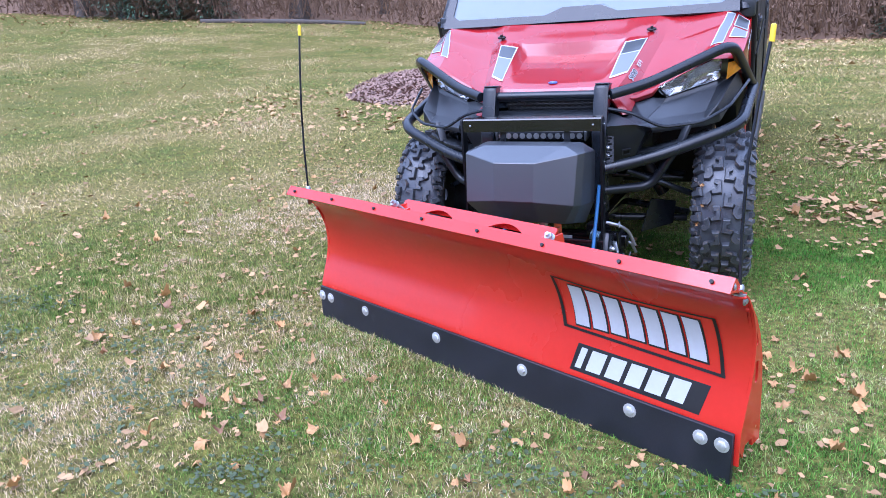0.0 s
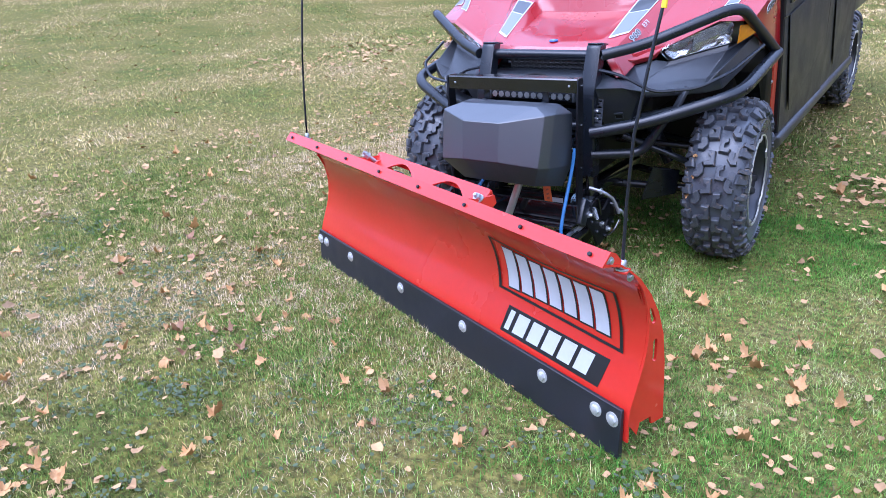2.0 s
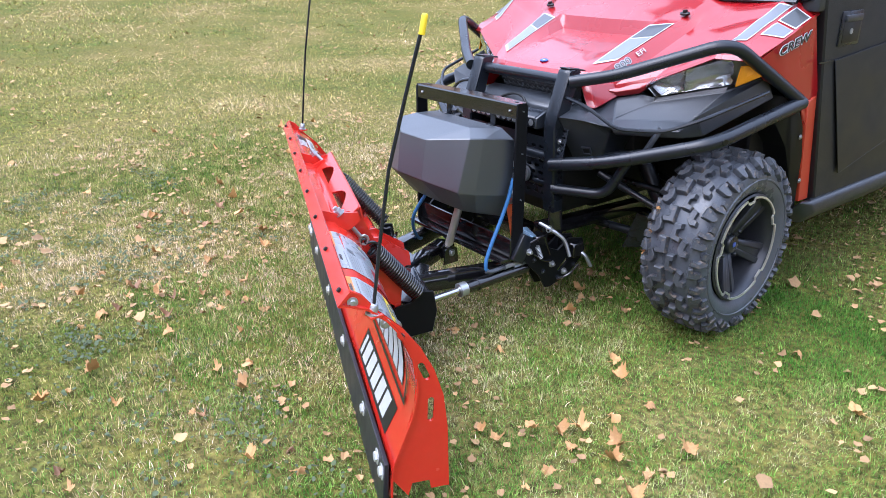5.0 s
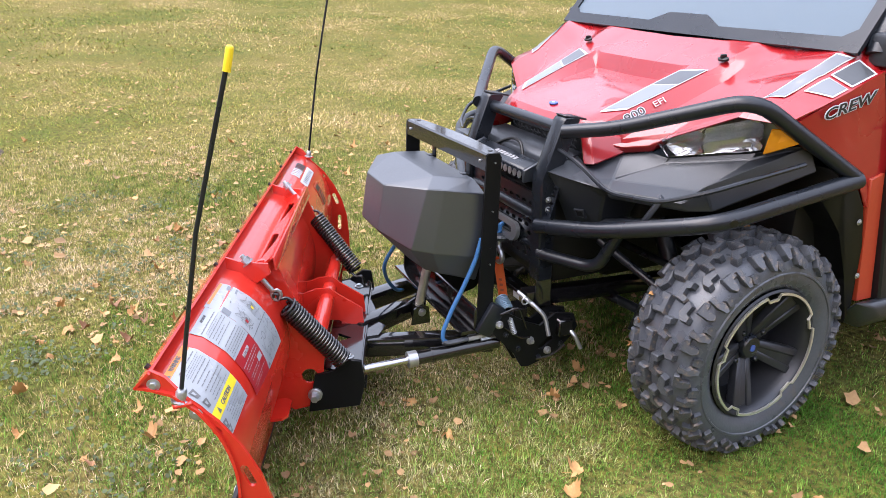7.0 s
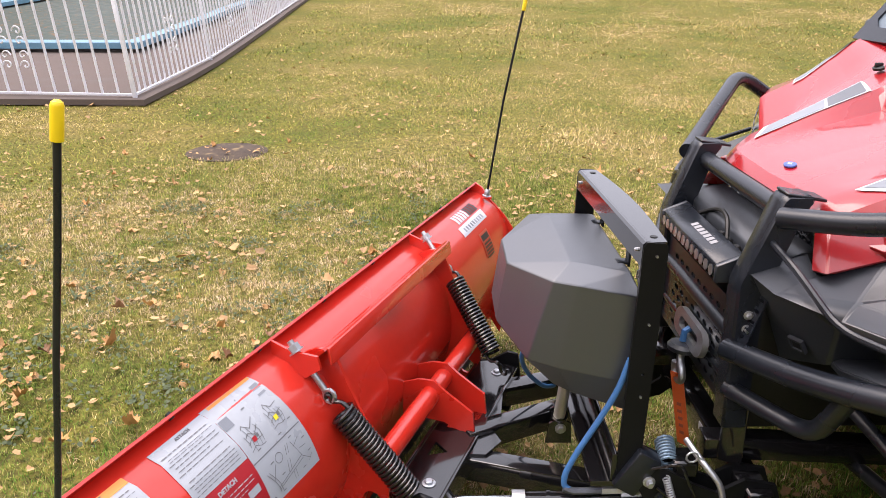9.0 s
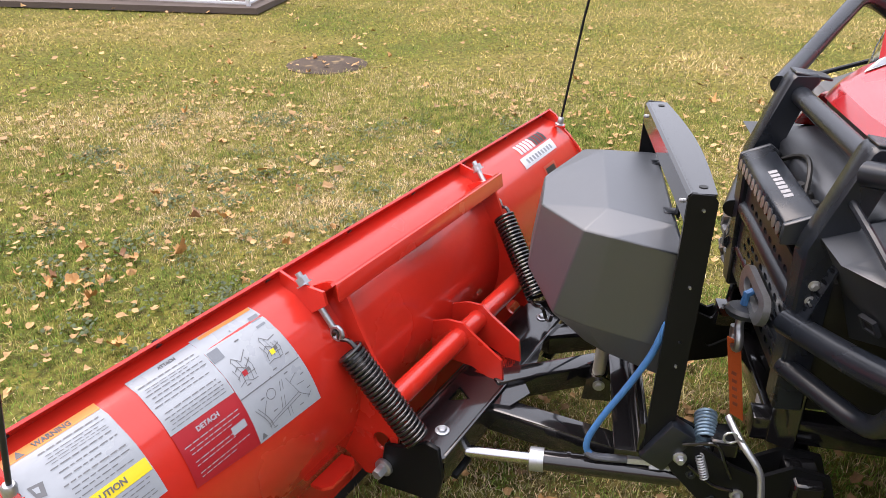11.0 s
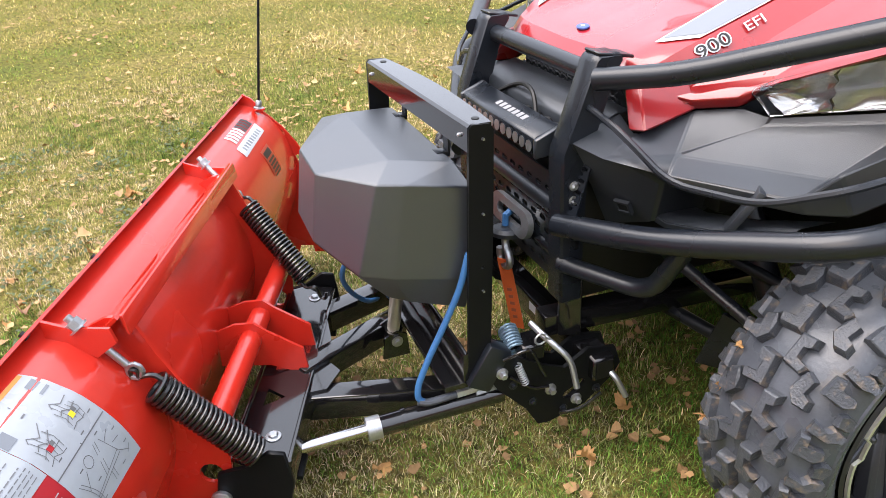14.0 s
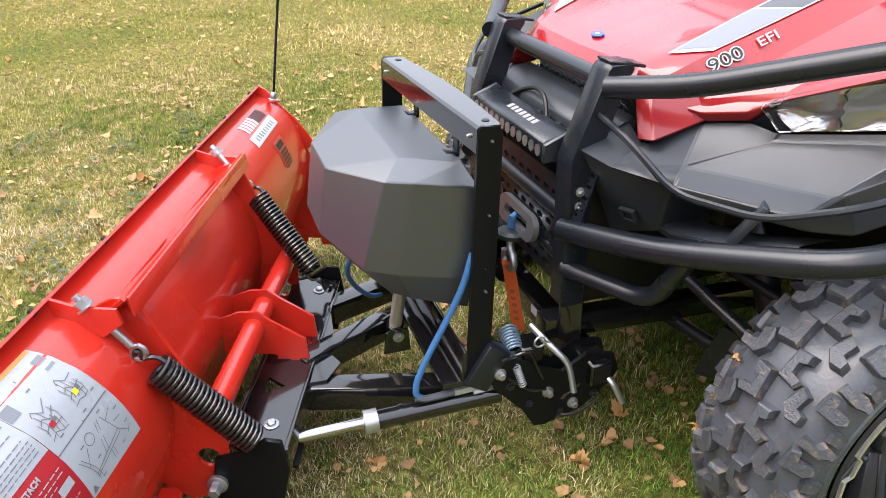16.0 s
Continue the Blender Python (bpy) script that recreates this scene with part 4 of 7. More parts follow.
for side in (1, -1):
    st = hood_patch("stripe", (2.00, 2.97, 2.97, 2.00), (1.95, 2.22, 4.05, 3.90), "white", car, 0.0026, side)
    hood_patch("stripe_front", (2.06, 2.92, 2.92, 2.06), (2.06, 2.30, 3.30, 3.10), "grey_decal", st, 0.0034, side)
    hood_patch("stripe_back", (2.06, 2.92, 2.92, 2.06), (3.15, 3.35, 3.98, 3.84), "dark_decal", st, 0.0034, side)
    st = hood_patch("stripe", (5.90, 6.24, 6.30, 5.98), (2.55, 2.75, 6.35, 6.1), "white", car, 0.0026, side)
    hood_patch("stripe_front", (5.93, 6.21, 6.27, 6.01), (2.62, 2.82, 6.22, 6.02), "grey_decal", st, 0.0034, side)
    for ends, ink in (((3.30, 3.55, 4.95, 4.90), "grey_decal"), ((5.10, 5.15, 6.35, 6.40), "dark_decal")):
        st = hood_patch("stripe", (6.36, 6.94, 6.94, 6.40), ends, "white", car, 0.0026, side)
        a, b, c, d = ends
        hood_patch("stripe_front", (6.40, 6.90, 6.90, 6.43), (a + 0.08, b + 0.08, c - 0.08, d - 0.08), ink, st, 0.0034, side)
    # latch
    bm = bmesh.new()
    p = Vector((0.342 * side, 0.092, 1.052))
    lathe(bm, [(0.020, -0.004), (0.020, 0.002), (0.015, 0.004)], 16, frame_of(p, (1, 0, 0), (0, 1, 0.4)) @ Matrix.Diagonal((1, 0.55, 1, 1)))
    box(bm, (p.x - 0.005, p.y - 0.010, p.z + 0.001), (p.x + 0.005, p.y + 0.010, p.z + 0.013), 0.003)
    part("hood_latch", bm, "dark", car, "black rubber hood latch")

# side lettering on the ridge and fender
def ridge_frame(c, r):
    u, v = hood_at(c, r + 0.3) - hood_at(c, r - 0.3), hood_at(c - 0.3, r) - hood_at(c + 0.3, r)
    m = frame_of(hood_at(c, r), u, v)
    return m @ Matrix.Translation((0, 0, 0.0045))


words("lettering", "900", 0.034, ridge_frame(3.36, 2.22), "white", car, wide=1.3, bold=0.0022)
words("lettering", "900", 0.034, ridge_frame(3.36, 2.22) @ Matrix.Translation((0, 0, 0.0010)), "black_print", car, wide=1.3)
words("lettering", "EFI", 0.026, ridge_frame(3.36, 2.76) @ Matrix.Translation((0, 0, 0.0009)), "white", car, wide=1.3)
for lift_, ink, fat in ((0.0, "white", 0.0026), (0.0012, "black_print", 0.0004)):
    words("lettering", "CREW", 0.040, frame_of(Vector((0.7322 + lift_, 0.150, 0.972)), (0.0, 0.20, 0.046), (0, -0.03, 1)), ink, car, wide=1.55, shear=0.2, bold=fat)
# grille: a honeycomb of bars in a frame
bm = bmesh.new()
box(bm, (-0.20, -0.315, 0.745), (0.20, -0.29, 0.765), 0.004)
box(bm, (-0.215, -0.312, 0.83), (0.215, -0.29, 0.852), 0.004)
box(bm, (-0.20, -0.27, 0.74), (0.20, -0.262, 0.86))
grille = part("grille", bm, "plastic_black", car, "black honeycomb grille")
bm = bmesh.new()
for r in range(5):
    z = 0.77 + 0.0165 * r
    for k in range(15):
        x = -0.195 + 0.0272 * k + (0.0136 if r % 2 else 0)
        if x > 0.19:
            continue
        pts = [(x, -0.30, z), (x + 0.006, -0.303, z + 0.007), (x + 0.0205, -0.303, z + 0.007), (x + 0.0265, -0.30, z)]
        tube(bm, pts, 0.0021, 5)
        tube(bm, [(x + 0.006, -0.303, z + 0.007), (x + 0.001, -0.302, z + 0.0155)], 0.0021, 5)
        tube(bm, [(x + 0.0205, -0.303, z + 0.007), (x + 0.0255, -0.302, z + 0.0155)], 0.0021, 5)
tagged(part("grille_mesh", bm, "plastic_black", grille), kind="stuff")

# black fascia: visor under the grille, shelves below the headlights, cheeks
bm = bmesh.new()
prism(bm, [(-0.24, -0.30, 0.785), (-0.24, -0.332, 0.778), (-0.24, -0.388, 0.756), (-0.24, -0.388, 0.705), (-0.24, -0.365, 0.655), (-0.24, -0.30, 0.655)], (0.48, 0, 0), 0.006)
part("fascia", bm, "plastic_black", car, "black textured plastic front fascia")
for side in (1, -1):
    W = dict(a0=(0.240, -0.322, 0.776), a1=(0.306, -0.332, 0.756), a2=(0.325, -0.222, 0.791), a3=(0.390, -0.172, 0.804), a4=(0.436, -0.150, 0.796), a5=(0.625, -0.034, 0.843), a6=(0.70, 0.03, 0.872),
             v0=(0.240, -0.432, 0.740), v1=(0.362, -0.424, 0.750), s1=(0.382, -0.296, 0.736), s2=(0.425, -0.158, 0.780), s3=(0.624, -0.044, 0.828), s4=(0.592, -0.165, 0.742),
             r1=(0.412, -0.335, 0.714), r2=(0.598, -0.232, 0.722), c1=(0.642, -0.205, 0.778), c2=(0.702, 0.085, 0.868), l1=(0.412, -0.322, 0.690), l2=(0.600, -0.216, 0.694), l3=(0.655, -0.180, 0.706), l4=(0.716, 0.10, 0.800),
             u1=(0.40, -0.23, 0.690), u2=(0.57, -0.15, 0.695), u3=(0.61, -0.10, 0.705), u4=(0.67, 0.10, 0.79),
             k0=(0.240, -0.375, 0.640), k1=(0.275, -0.358, 0.570), k2=(0.345, -0.302, 0.592), k3=(0.385, -0.322, 0.690), k4=(0.345, -0.18, 0.592), k5=(0.40, -0.18, 0.69))
    bm = bmesh.new()
    vv = {k: bm.verts.new((side * p[0], p[1], p[2])) for k, p in W.items()}
    for f in ("a0 a1 v1 v0", "a1 a2 s1 v1", "a2 a3 a4 s2 s1", "s1 s2 s3 s4", "a4 a5 s3 s2", "a5 a6 c2 s3", "s1 s4 r2 r1", "s4 s3 c2 c1", "s4 c1 r2", "v1 s1 r1", "r1 r2 l2 l1", "r2 c1 l3 l2", "c1 c2 l4 l3",
              "l1 l2 u2 u1", "l2 l3 u3 u2", "l3 l4 u4 u3"):
        bm.faces.new([vv[k] for k in f.split()])
    for k in ("k0", "k1", "k2", "k3", "k4", "k5"):
        bm.verts.remove(vv[k])
    bmesh.ops.recalc_face_normals(bm, faces=bm.faces)
    bmesh.ops.bevel(bm, geom=[e for e in bm.edges if not e.is_boundary], offset=0.0045, segments=3, affect='EDGES', clamp_overlap=True)
    wing = part("fascia_wing", bm, "plastic_black", car, "black plastic shelf under the headlight", smooth=180)
    flat_faces(wing)
    # cheek block between the post and the wing, undercut, with its square socket
    bm = bmesh.new()
    vv = {k: bm.verts.new((side * p[0], p[1], p[2])) for k, p in W.items() if k in ("v0", "v1", "k0", "k1", "k2", "k3", "k4", "k5", "r1")}
    for f in ("v0 v1 k3 k2 k1 k0", "v1 r1 k3", "k3 k2 k4 k5"):
        bm.faces.new([vv[k] for k in f.split()])
    bmesh.ops.recalc_face_normals(bm, faces=bm.faces)
    bmesh.ops.bevel(bm, geom=[e for e in bm.edges if not e.is_boundary], offset=0.007, segments=3, affect='EDGES')
    cheek = flat_faces(part("cheek", bm, "plastic_black", car, smooth=180))
    q = frame_of((0.318 * side, -0.352, 0.622), (1, 0.35 * side, 0.1 * side), (0.0, -0.55, 1))
    bm = plate([(-0.017, -0.015), (0.017, -0.015), (0.017, 0.015), (-0.017, 0.015)], [[(-0.012, -0.010), (0.012, -0.010), (0.012, 0.010), (-0.012, 0.010)]], 0.008, q)
    part("socket", bm, "plastic_black", cheek)
    bm = plate([(-0.012, -0.010), (0.012, -0.010), (0.012, 0.010), (-0.012, 0.010)], [], 0.003, q @ Matrix.Translation((0, 0, -0.001 if side > 0 else 0.001)))
    part("socket_hole", bm, "dark", cheek)
    # narrow vent grille beside the post
    bm = plate([(-0.018, -0.062), (0.018, -0.055), (0.018, 0.055), (-0.018, 0.062)], [slot((0.009 * ((j % 2) - 0.5), -0.045 + 0.0115 * j), 0, 0.018, 0.007, 3) for j in range(9)], 0.004, frame_of((0.262 * side, -0.418, 0.655), (1, 0.2 * side, 0), (0, 0.35, 1)))
    part("vent_grille", bm, "satin_black", cheek)
    # lower lip and strut below the wing
    bm = bmesh.new()
    lip = [(0.338, -0.296, 0.606), (0.40, -0.315, 0.622), (0.50, -0.300, 0.648), (0.60, -0.230, 0.672)]
    strip(bm, [[(side * x, y + dy, z + dz) for x, y, z in lip] for dy, dz in ((0.09, -0.004), (0.012, 0.0), (0.0, -0.006), (0.004, -0.022), (0.05, -0.03))])
    bmesh.ops.bevel(bm, geom=[e for e in bm.edges if not e.is_boundary], offset=0.002, segments=2, affect='EDGES')
    lip_ob = part("lower_lip", bm, "plastic_black", car, smooth=30)
    bm = bmesh.new()
    beam(bm, (0.515 * side, -0.285, 0.645), (0.545 * side, -0.252, 0.725), 0.034, 0.014, 0.003)
    part("lip_strut", bm, "plastic_black", lip_ob)
    # headlight: bucket, bright reflector pieces and clear lens
    low_c = [(0.414, -0.166, 0.828), (0.438, -0.156, 0.801), (0.500, -0.116, 0.818), (0.560, -0.078, 0.834), (0.625, -0.040, 0.848)]
    high_c = [(0.412, -0.168, 0.848), (0.446, -0.162, 0.868), (0.510, -0.132, 0.898), (0.570, -0.098, 0.922), (0.632, -0.058, 0.945)]

    def lamp_point(u, v, deep):
        i = min(int(u * 4), 3)
        p = Vector(low_c[i]).lerp(Vector(low_c[i + 1]), u * 4 - i).lerp(Vector(high_c[i]).lerp(Vector(high_c[i + 1]), u * 4 - i), v)
        return (side * (p.x + 0.35 * deep), p.y + deep - 0.012 * math.sin(math.pi * v) * (0 if deep > 0.01 else 1), p.z)

    bm = bmesh.new()
    strip(bm, [[lamp_point(j / 8, i / 4, 0.085) for j in range(9)] for i in range(5)])
    thicken(bm, 0.004)
    light = part("headlight", bm, "zinc", car, "clear headlight with chromed reflector")
    rng = random.Random(5)
    for half_ in (0, 1):
        bm = bmesh.new()
        rows = []
        for i in range(8):
            row = []
            for j in range(9):
                u, v = (j / 8 + half_) / 2, i / 7
                d = math.hypot((j / 8 - 0.5) * 2, (v - 0.5) * 2)
                row.append(lamp_point(u, 0.04 + 0.92 * v, 0.050 - 0.026 * min(d, 1.1) ** 2 + rng.uniform(-0.0035, 0.0035) + (0.003 if i % 2 else -0.002)))
            rows.append(row)
        strip(bm, rows)
        reflector = part("reflector", bm, "reflector", light, smooth=50)
    bm = bmesh.new()
    strip(bm, [[lamp_point(j / 8, i / 5, 0.0) for j in range(9)] for i in range(6)])
    thicken(bm, 0.003)
    part("lens", bm, "lens", light)
    bm = bmesh.new()
    prism(bm, [(0.66 * side, -0.045, 0.848), (0.715 * side, 0.025, 0.885), (0.705 * side, -0.012, 0.92), (0.662 * side, -0.03, 0.915)], (0, 0.012, 0), 0.002)
    part("side_marker", bm, "amber", light, "amber corner lamp")

# brush guard
guard = part("brush_guard", rod(bmesh.new(), (-0.25, -0.366, 0.852), (0.25, -0.366, 0.852), 0.0195, 14), "satin_black", car, "black tubular steel brush guard")
for side in (1, -1):
    o = lambda *p: (side * p[0] - 0.003, p[1], p[2])
    bm = bmesh.new()
    prism(bm, [o(0.204, *p) for p in ((-0.330, 0.880), (-0.336, 0.896), (-0.382, 0.896), (-0.392, 0.887), (-0.448, 0.718), (-0.452, 0.702), (-0.444, 0.392), (-0.392, 0.392), (-0.402, 0.700), (-0.352, 0.866))],
          (0.056 * side, 0, 0), 0.005)
    prism(bm, [o(0.206, -0.310, 0.882), o(0.259, -0.310, 0.882), o(0.259, -0.340, 0.888), o(0.258, -0.384, 0.895), o(0.206, -0.384, 0.895)], (0, 0, 0.006), 0.002)
    part("post", bm, "satin_black", guard)
    bm = bmesh.new()
    tube(bm, [o(0.27, -0.395, 0.858), o(0.40, -0.318, 0.885), o(0.684, -0.120, 0.998), o(0.754, 0.212, 0.782)], 0.0205, 14, 0.07)
    part("upper_tube", bm, "satin_black", guard)
    bm = bmesh.new()
    tube(bm, [o(0.245, -0.450, 0.572), o(0.45, -0.375, 0.612), o(0.736, -0.238, 0.704), o(0.757, 0.218, 0.778)], 0.0235, 14, 0.09)
    low_tube = part("lower_tube", bm, "satin_black", guard)
    bm = bmesh.new()
    lathe(bm, [(0.010, -0.002), (0.010, 0.004)], 12, along(o(0.752, -0.20, 0.71), o(0.80, -0.22, 0.70)))
    part("tube_plug", bm, "dark", low_tube)
    bm = bmesh.new()
    tube(bm, [o(0.245, -0.440, 0.484), o(0.415, -0.345, 0.482), o(0.496, -0.345, 0.615)], 0.0185, 12, 0.05)
    part("strut", bm, "satin_black", guard)
    bm = bmesh.new()
    tube(bm, [o(0.25, -0.400, 0.806), o(0.345, -0.395, 0.788), o(0.456, -0.362, 0.722), o(0.60, -0.305, 0.730), o(0.690, -0.225, 0.775), o(0.745, 0.02, 0.835)], 0.0065, 8, 0.04)
    part("wire_rail", bm, "satin_black", guard)
    for z, y in ((0.845, -0.395), (0.655, -0.450), (0.625, -0.450)):
        bm = bmesh.new()
        bolt(bm, (0.2605 * side - 0.003, y + 0.025, z), (side, 0, 0), 0.0065, 0.008)
        part("bolt", bm, "zinc", guard)
for y, z, r in ((-0.430, 0.592, 0.0195), (-0.425, 0.49, 0.016)):
    bm = bmesh.new()
    rod(bm, (-0.25, y, z), (0.25, y, z), r, 14)
    part("cross_tube", bm, "satin_black", guard)

# LED light bar, with a printed mark on its back
up = 0.02
bm = bmesh.new()
prism(bm, [(-0.19, y, z + up) for y, z in ((-0.512, 0.716), (-0.506, 0.722), (-0.455, 0.738), (-0.448, 0.730), (-0.462, 0.690), (-0.512, 0.684))], (0.355, 0, 0), 0.002)
led = part("light_bar", bm, "satin_black", car, "black LED light bar behind the guard")
for k in range(12):
    bm = bmesh.new()
    x = -0.170 + 0.0292 * k
    lathe(bm, [(0.003, 0.002), (0.009, 0.007), (0.0125, 0.0105)], 8, along((x, -0.5045, 0.700 + up), (x, -0.53, 0.701 + up)) @ Matrix.Diagonal((1.0, 1.0, 1, 1)))
    part("lamp_cup", bm, "zinc", led, smooth=0)
for k in range(7):
    bm = bmesh.new()
    box(bm, (-0.007, -0.008, 0), (0.007, 0.008, 0.0008), 0, frame_of((-0.05 + 0.020 * k, -0.482, 0.7295 + up), (1, 0, 0), (0, 1, 0.31)))
    part("print_bar", bm, "grey_print", led)
led.location = (0.008, 0.043, -0.008)
for x in (-0.195, 0.172):
    bm = bmesh.new()
    prism(bm, [(x - 0.004, y, z + up) for y, z in ((-0.514, 0.680), (-0.514, 0.718), (-0.456, 0.742), (-0.430, 0.720), (-0.452, 0.684))], (0.011, 0, 0), 0.002)
    part("end_bracket", bm, "plastic_black", led)
for k in range(4):
    bm = bmesh.new()
    lathe(bm, [(0.014, 0), (0.014, 0.022), (0.011, 0.026)], 10, along((0.00 + 0.045 * k, -0.442, 0.722), (0.00 + 0.045 * k, -0.449, 0.768)))
    part("rubber_mount", bm, "dark", led)
bm = bmesh.new()
tube(bm, [(0.06, -0.45, 0.745), (0.03, -0.44, 0.785), (-0.03, -0.430, 0.790), (-0.10, -0.425, 0.770), (-0.16, -0.45, 0.735)], 0.005, 7, 0.03)
part("cable", bm, "dark", led)

# winch opening: perforated plate, fairlead, hook and strap
bm = plate([(-0.24, 0.43), (0.24, 0.43), (0.24, 0.66), (-0.24, 0.66)], [slot((0.04 * i - (0.02 if j % 2 else 0), 0.455 + 0.024 * j), 0, 0.026, 0.012, 3) for i in range(-4, 6) for j in range(8) if abs(0.04 * i - 0.06) < 0.2],
           0.004, Matrix(((1, 0, 0, 0), (0, 0, -1, -0.435), (0, 1, 0, 0), (0, 0, 0, 1))))
winch = part("winch_plate", bm, "satin_black", car, "perforated black plate round the winch fairlead")
bm = plate(slot((0.0, 0.0), 0, 0.185, 0.062, 8), [slot((0.0, 0.0), 0, 0.12, 0.026, 6)], 0.014, frame_of((0.045, -0.452, 0.512), (1, 0, 0), (0, 0.15, 1)))
fair = part("fairlead", bm, "zinc", winch, "polished alloy fairlead")
bm = bmesh.new()
tube(bm, [(0.035, -0.44, 0.520), (0.045, -0.466, 0.512), (0.047, -0.468, 0.488)], 0.008, 8)
part("rope", bm, "hose_blue", winch, "blue winch rope")
bm = bmesh.new()
lathe(bm, [(0.012, 0), (0.034, 0.002), (0.036, 0.012), (0.03, 0.02), (0.012, 0.022)], 18, along((0.050, -0.468, 0.464), (0.046, -0.463, 0.51)))
part("hook_stop", bm, "plastic_black", winch, "black rubber hook stop")
bm = bmesh.new()
tube(bm, [(0.051, -0.469, 0.468), (0.053, -0.472, 0.442), (0.076, -0.472, 0.425), (0.080, -0.472, 0.402), (0.056, -0.472, 0.388), (0.028, -0.472, 0.402), (0.028, -0.472, 0.425)], 0.009, 9, 0.018)
part("winch_hook", bm, "zinc", winch, "steel winch hook")
bm = bmesh.new()
prism(bm, [(0.043, -0.486, 0.408), (0.065, -0.464, 0.408), (0.070, -0.428, 0.212), (0.046, -0.450, 0.212)], (0.002, -0.002, 0.0))
strap = part("strap", bm, "strap_orange", winch, "orange webbing winch strap")
for k in range(5):
    f = 0.42 + 0.10 * k
    c = Vector((0.054, -0.475, 0.408)).lerp(Vector((0.058, -0.439, 0.212)), f) + Vector((0.0035, -0.0035, 0))
    bm = box(bmesh.new(), (-0.0055, -0.004, -0.0005), (0.0055, 0.004, 0.0005), 0, frame_of(c, (0.68, 0.73, 0), (0.004, 0.036, -0.196)))
    part("print_bar", bm, "strap_print", strap)

M["spring_blue"] = material("blued_spring", (0.20, 0.30, 0.38), 0.35, metal=0.4, vary=0.15)
# plow mount under the nose
mount = part("plow_mount", box(bmesh.new(), (-0.30, -0.404, 0.224), (0.30, -0.372, 0.282), 0.004), "steel_black", car, "black steel plow mount under the nose")
for y, z, h, x0 in ((-0.371, 0.252, 0.056, -0.34), (-0.52, 0.315, 0.04, 0.235), (-0.52, 0.315, 0.04, -0.34)):
    bm = bmesh.new()
    x1 = (0.325 if h > 0.05 else 0.29) if x0 > 0 or h > 0.05 else -0.245
    prism(bm, [(x0, y - 0.026, z - h / 2), (x0, y + 0.026, z - h / 2), (x0, y + 0.026, z + h / 2), (x0, y - 0.026, z + h / 2)], (x1 - x0, 0, 0), 0.004)
    bar_ = part("cross_tube", bm, "steel_black", mount)
    bm = bmesh.new()
    box(bm, (x1 - 0.002, y - 0.019, z - h / 2 + 0.007), (x1 + 0.0025, y + 0.019, z + h / 2 - 0.007))
    part("tube_end", bm, "dark", bar_)
for x in (0.245, 0.30, -0.255, -0.31):
    bm = plate([(-0.642, 0.322), (-0.610, 0.262), (-0.545, 0.190), (-0.515, 0.138), (-0.490, 0.134), (-0.403, 0.156), (-0.335, 0.212), (-0.318, 0.240), (-0.334, 0.286), (-0.400, 0.300), (-0.455, 0.268), (-0.505, 0.290), (-0.560, 0.325), (-0.610, 0.350)], [slot((-0.43, 0.205), 35, 0.06, 0.02)], 0.009,
               Matrix(((0, 0, 1, x), (1, 0, 0, 0), (0, 1, 0, 0), (0, 0, 0, 1))))
    part("side_plate", bm, "frame_dimmed_black", mount)
for pin in (((0.27, -0.520, 0.378), (0.322, -0.504, 0.362), (0.350, -0.470, 0.326), (0.372, -0.466, 0.268)), ((0.29, -0.362, 0.244), (0.336, -0.352, 0.238), (0.352, -0.331, 0.186))):
    bm = tube(bmesh.new(), pin, 0.0066, 9, 0.022)
    part("bent_pin", bm, "zinc", mount, "bent zinc-plated hitch pin")
bm = bmesh.new()
q = along((0.215, -0.545, 0.335), (0.275, -0.553, 0.318))
tube(bm, [q @ Vector((0.019 * math.cos(k * 0.6), 0.019 * math.sin(k * 0.6), 0.00075 * k)) for k in range(84)], 0.0032, 6)
part("coil_spring", bm, "spring_blue", mount, "pale coiled torsion spring")
bm = bmesh.new()
tube(bm, [(0.322, -0.524 + 0.012 * math.cos(k * 0.7), 0.372 + 0.012 * math.sin(k * 0.7)) for k in range(10)] + [(0.322, -0.50, 0.364)], 0.0022, 6)
part("clip", bm, "zinc", mount)
bm = bmesh.new()
box(bm, (-0.02, -0.028, -0.05), (0.02, 0.028, 0.05), 0.006, pose(0.285, -0.624, 0.315, -32, 0, 0))
part("latch_box", bm, "satin_black", mount)
for y, z in ((-0.488, 0.224), (-0.600, 0.300), (-0.425, 0.178)):
    part("bolt", bolt(bmesh.new(), (0.3045, y, z), (1, 0, 0), 0.0085, 0.014), "zinc", mount)
for y, z in ((-0.575, 0.262), (-0.53, 0.205), (-0.455, 0.160), (-0.375, 0.190)):
    part("bolt", bolt(bmesh.new(), (0.3045, y, z), (1, 0, 0), 0.0065, 0.008), "satin_black", mount)
# release springs, linkage and bails beside the latch
bm = bmesh.new()
q = along((0.312, -0.568, 0.315), (0.318, -0.553, 0.268))
tube(bm, [q @ Vector((0.0075 * math.cos(k * 0.7), 0.0075 * math.sin(k * 0.7), 0.00062 * k)) for k in range(80)], 0.0016, 5)
part("return_spring", bm, "zinc", mount)
for pts, r in ((((0.31, -0.600, 0.335), (0.316, -0.540, 0.352), (0.316, -0.520, 0.300), (0.312, -0.505, 0.268)), 0.0035), (((0.31, -0.585, 0.290), (0.318, -0.535, 0.250), (0.318, -0.500, 0.245)), 0.004),
               (((0.315, -0.470, 0.160), (0.335, -0.430, 0.172), (0.340, -0.385, 0.205)), 0.0042)):
    part("linkage", tube(bmesh.new(), pts, r, 7, 0.02), "steel_black", mount)
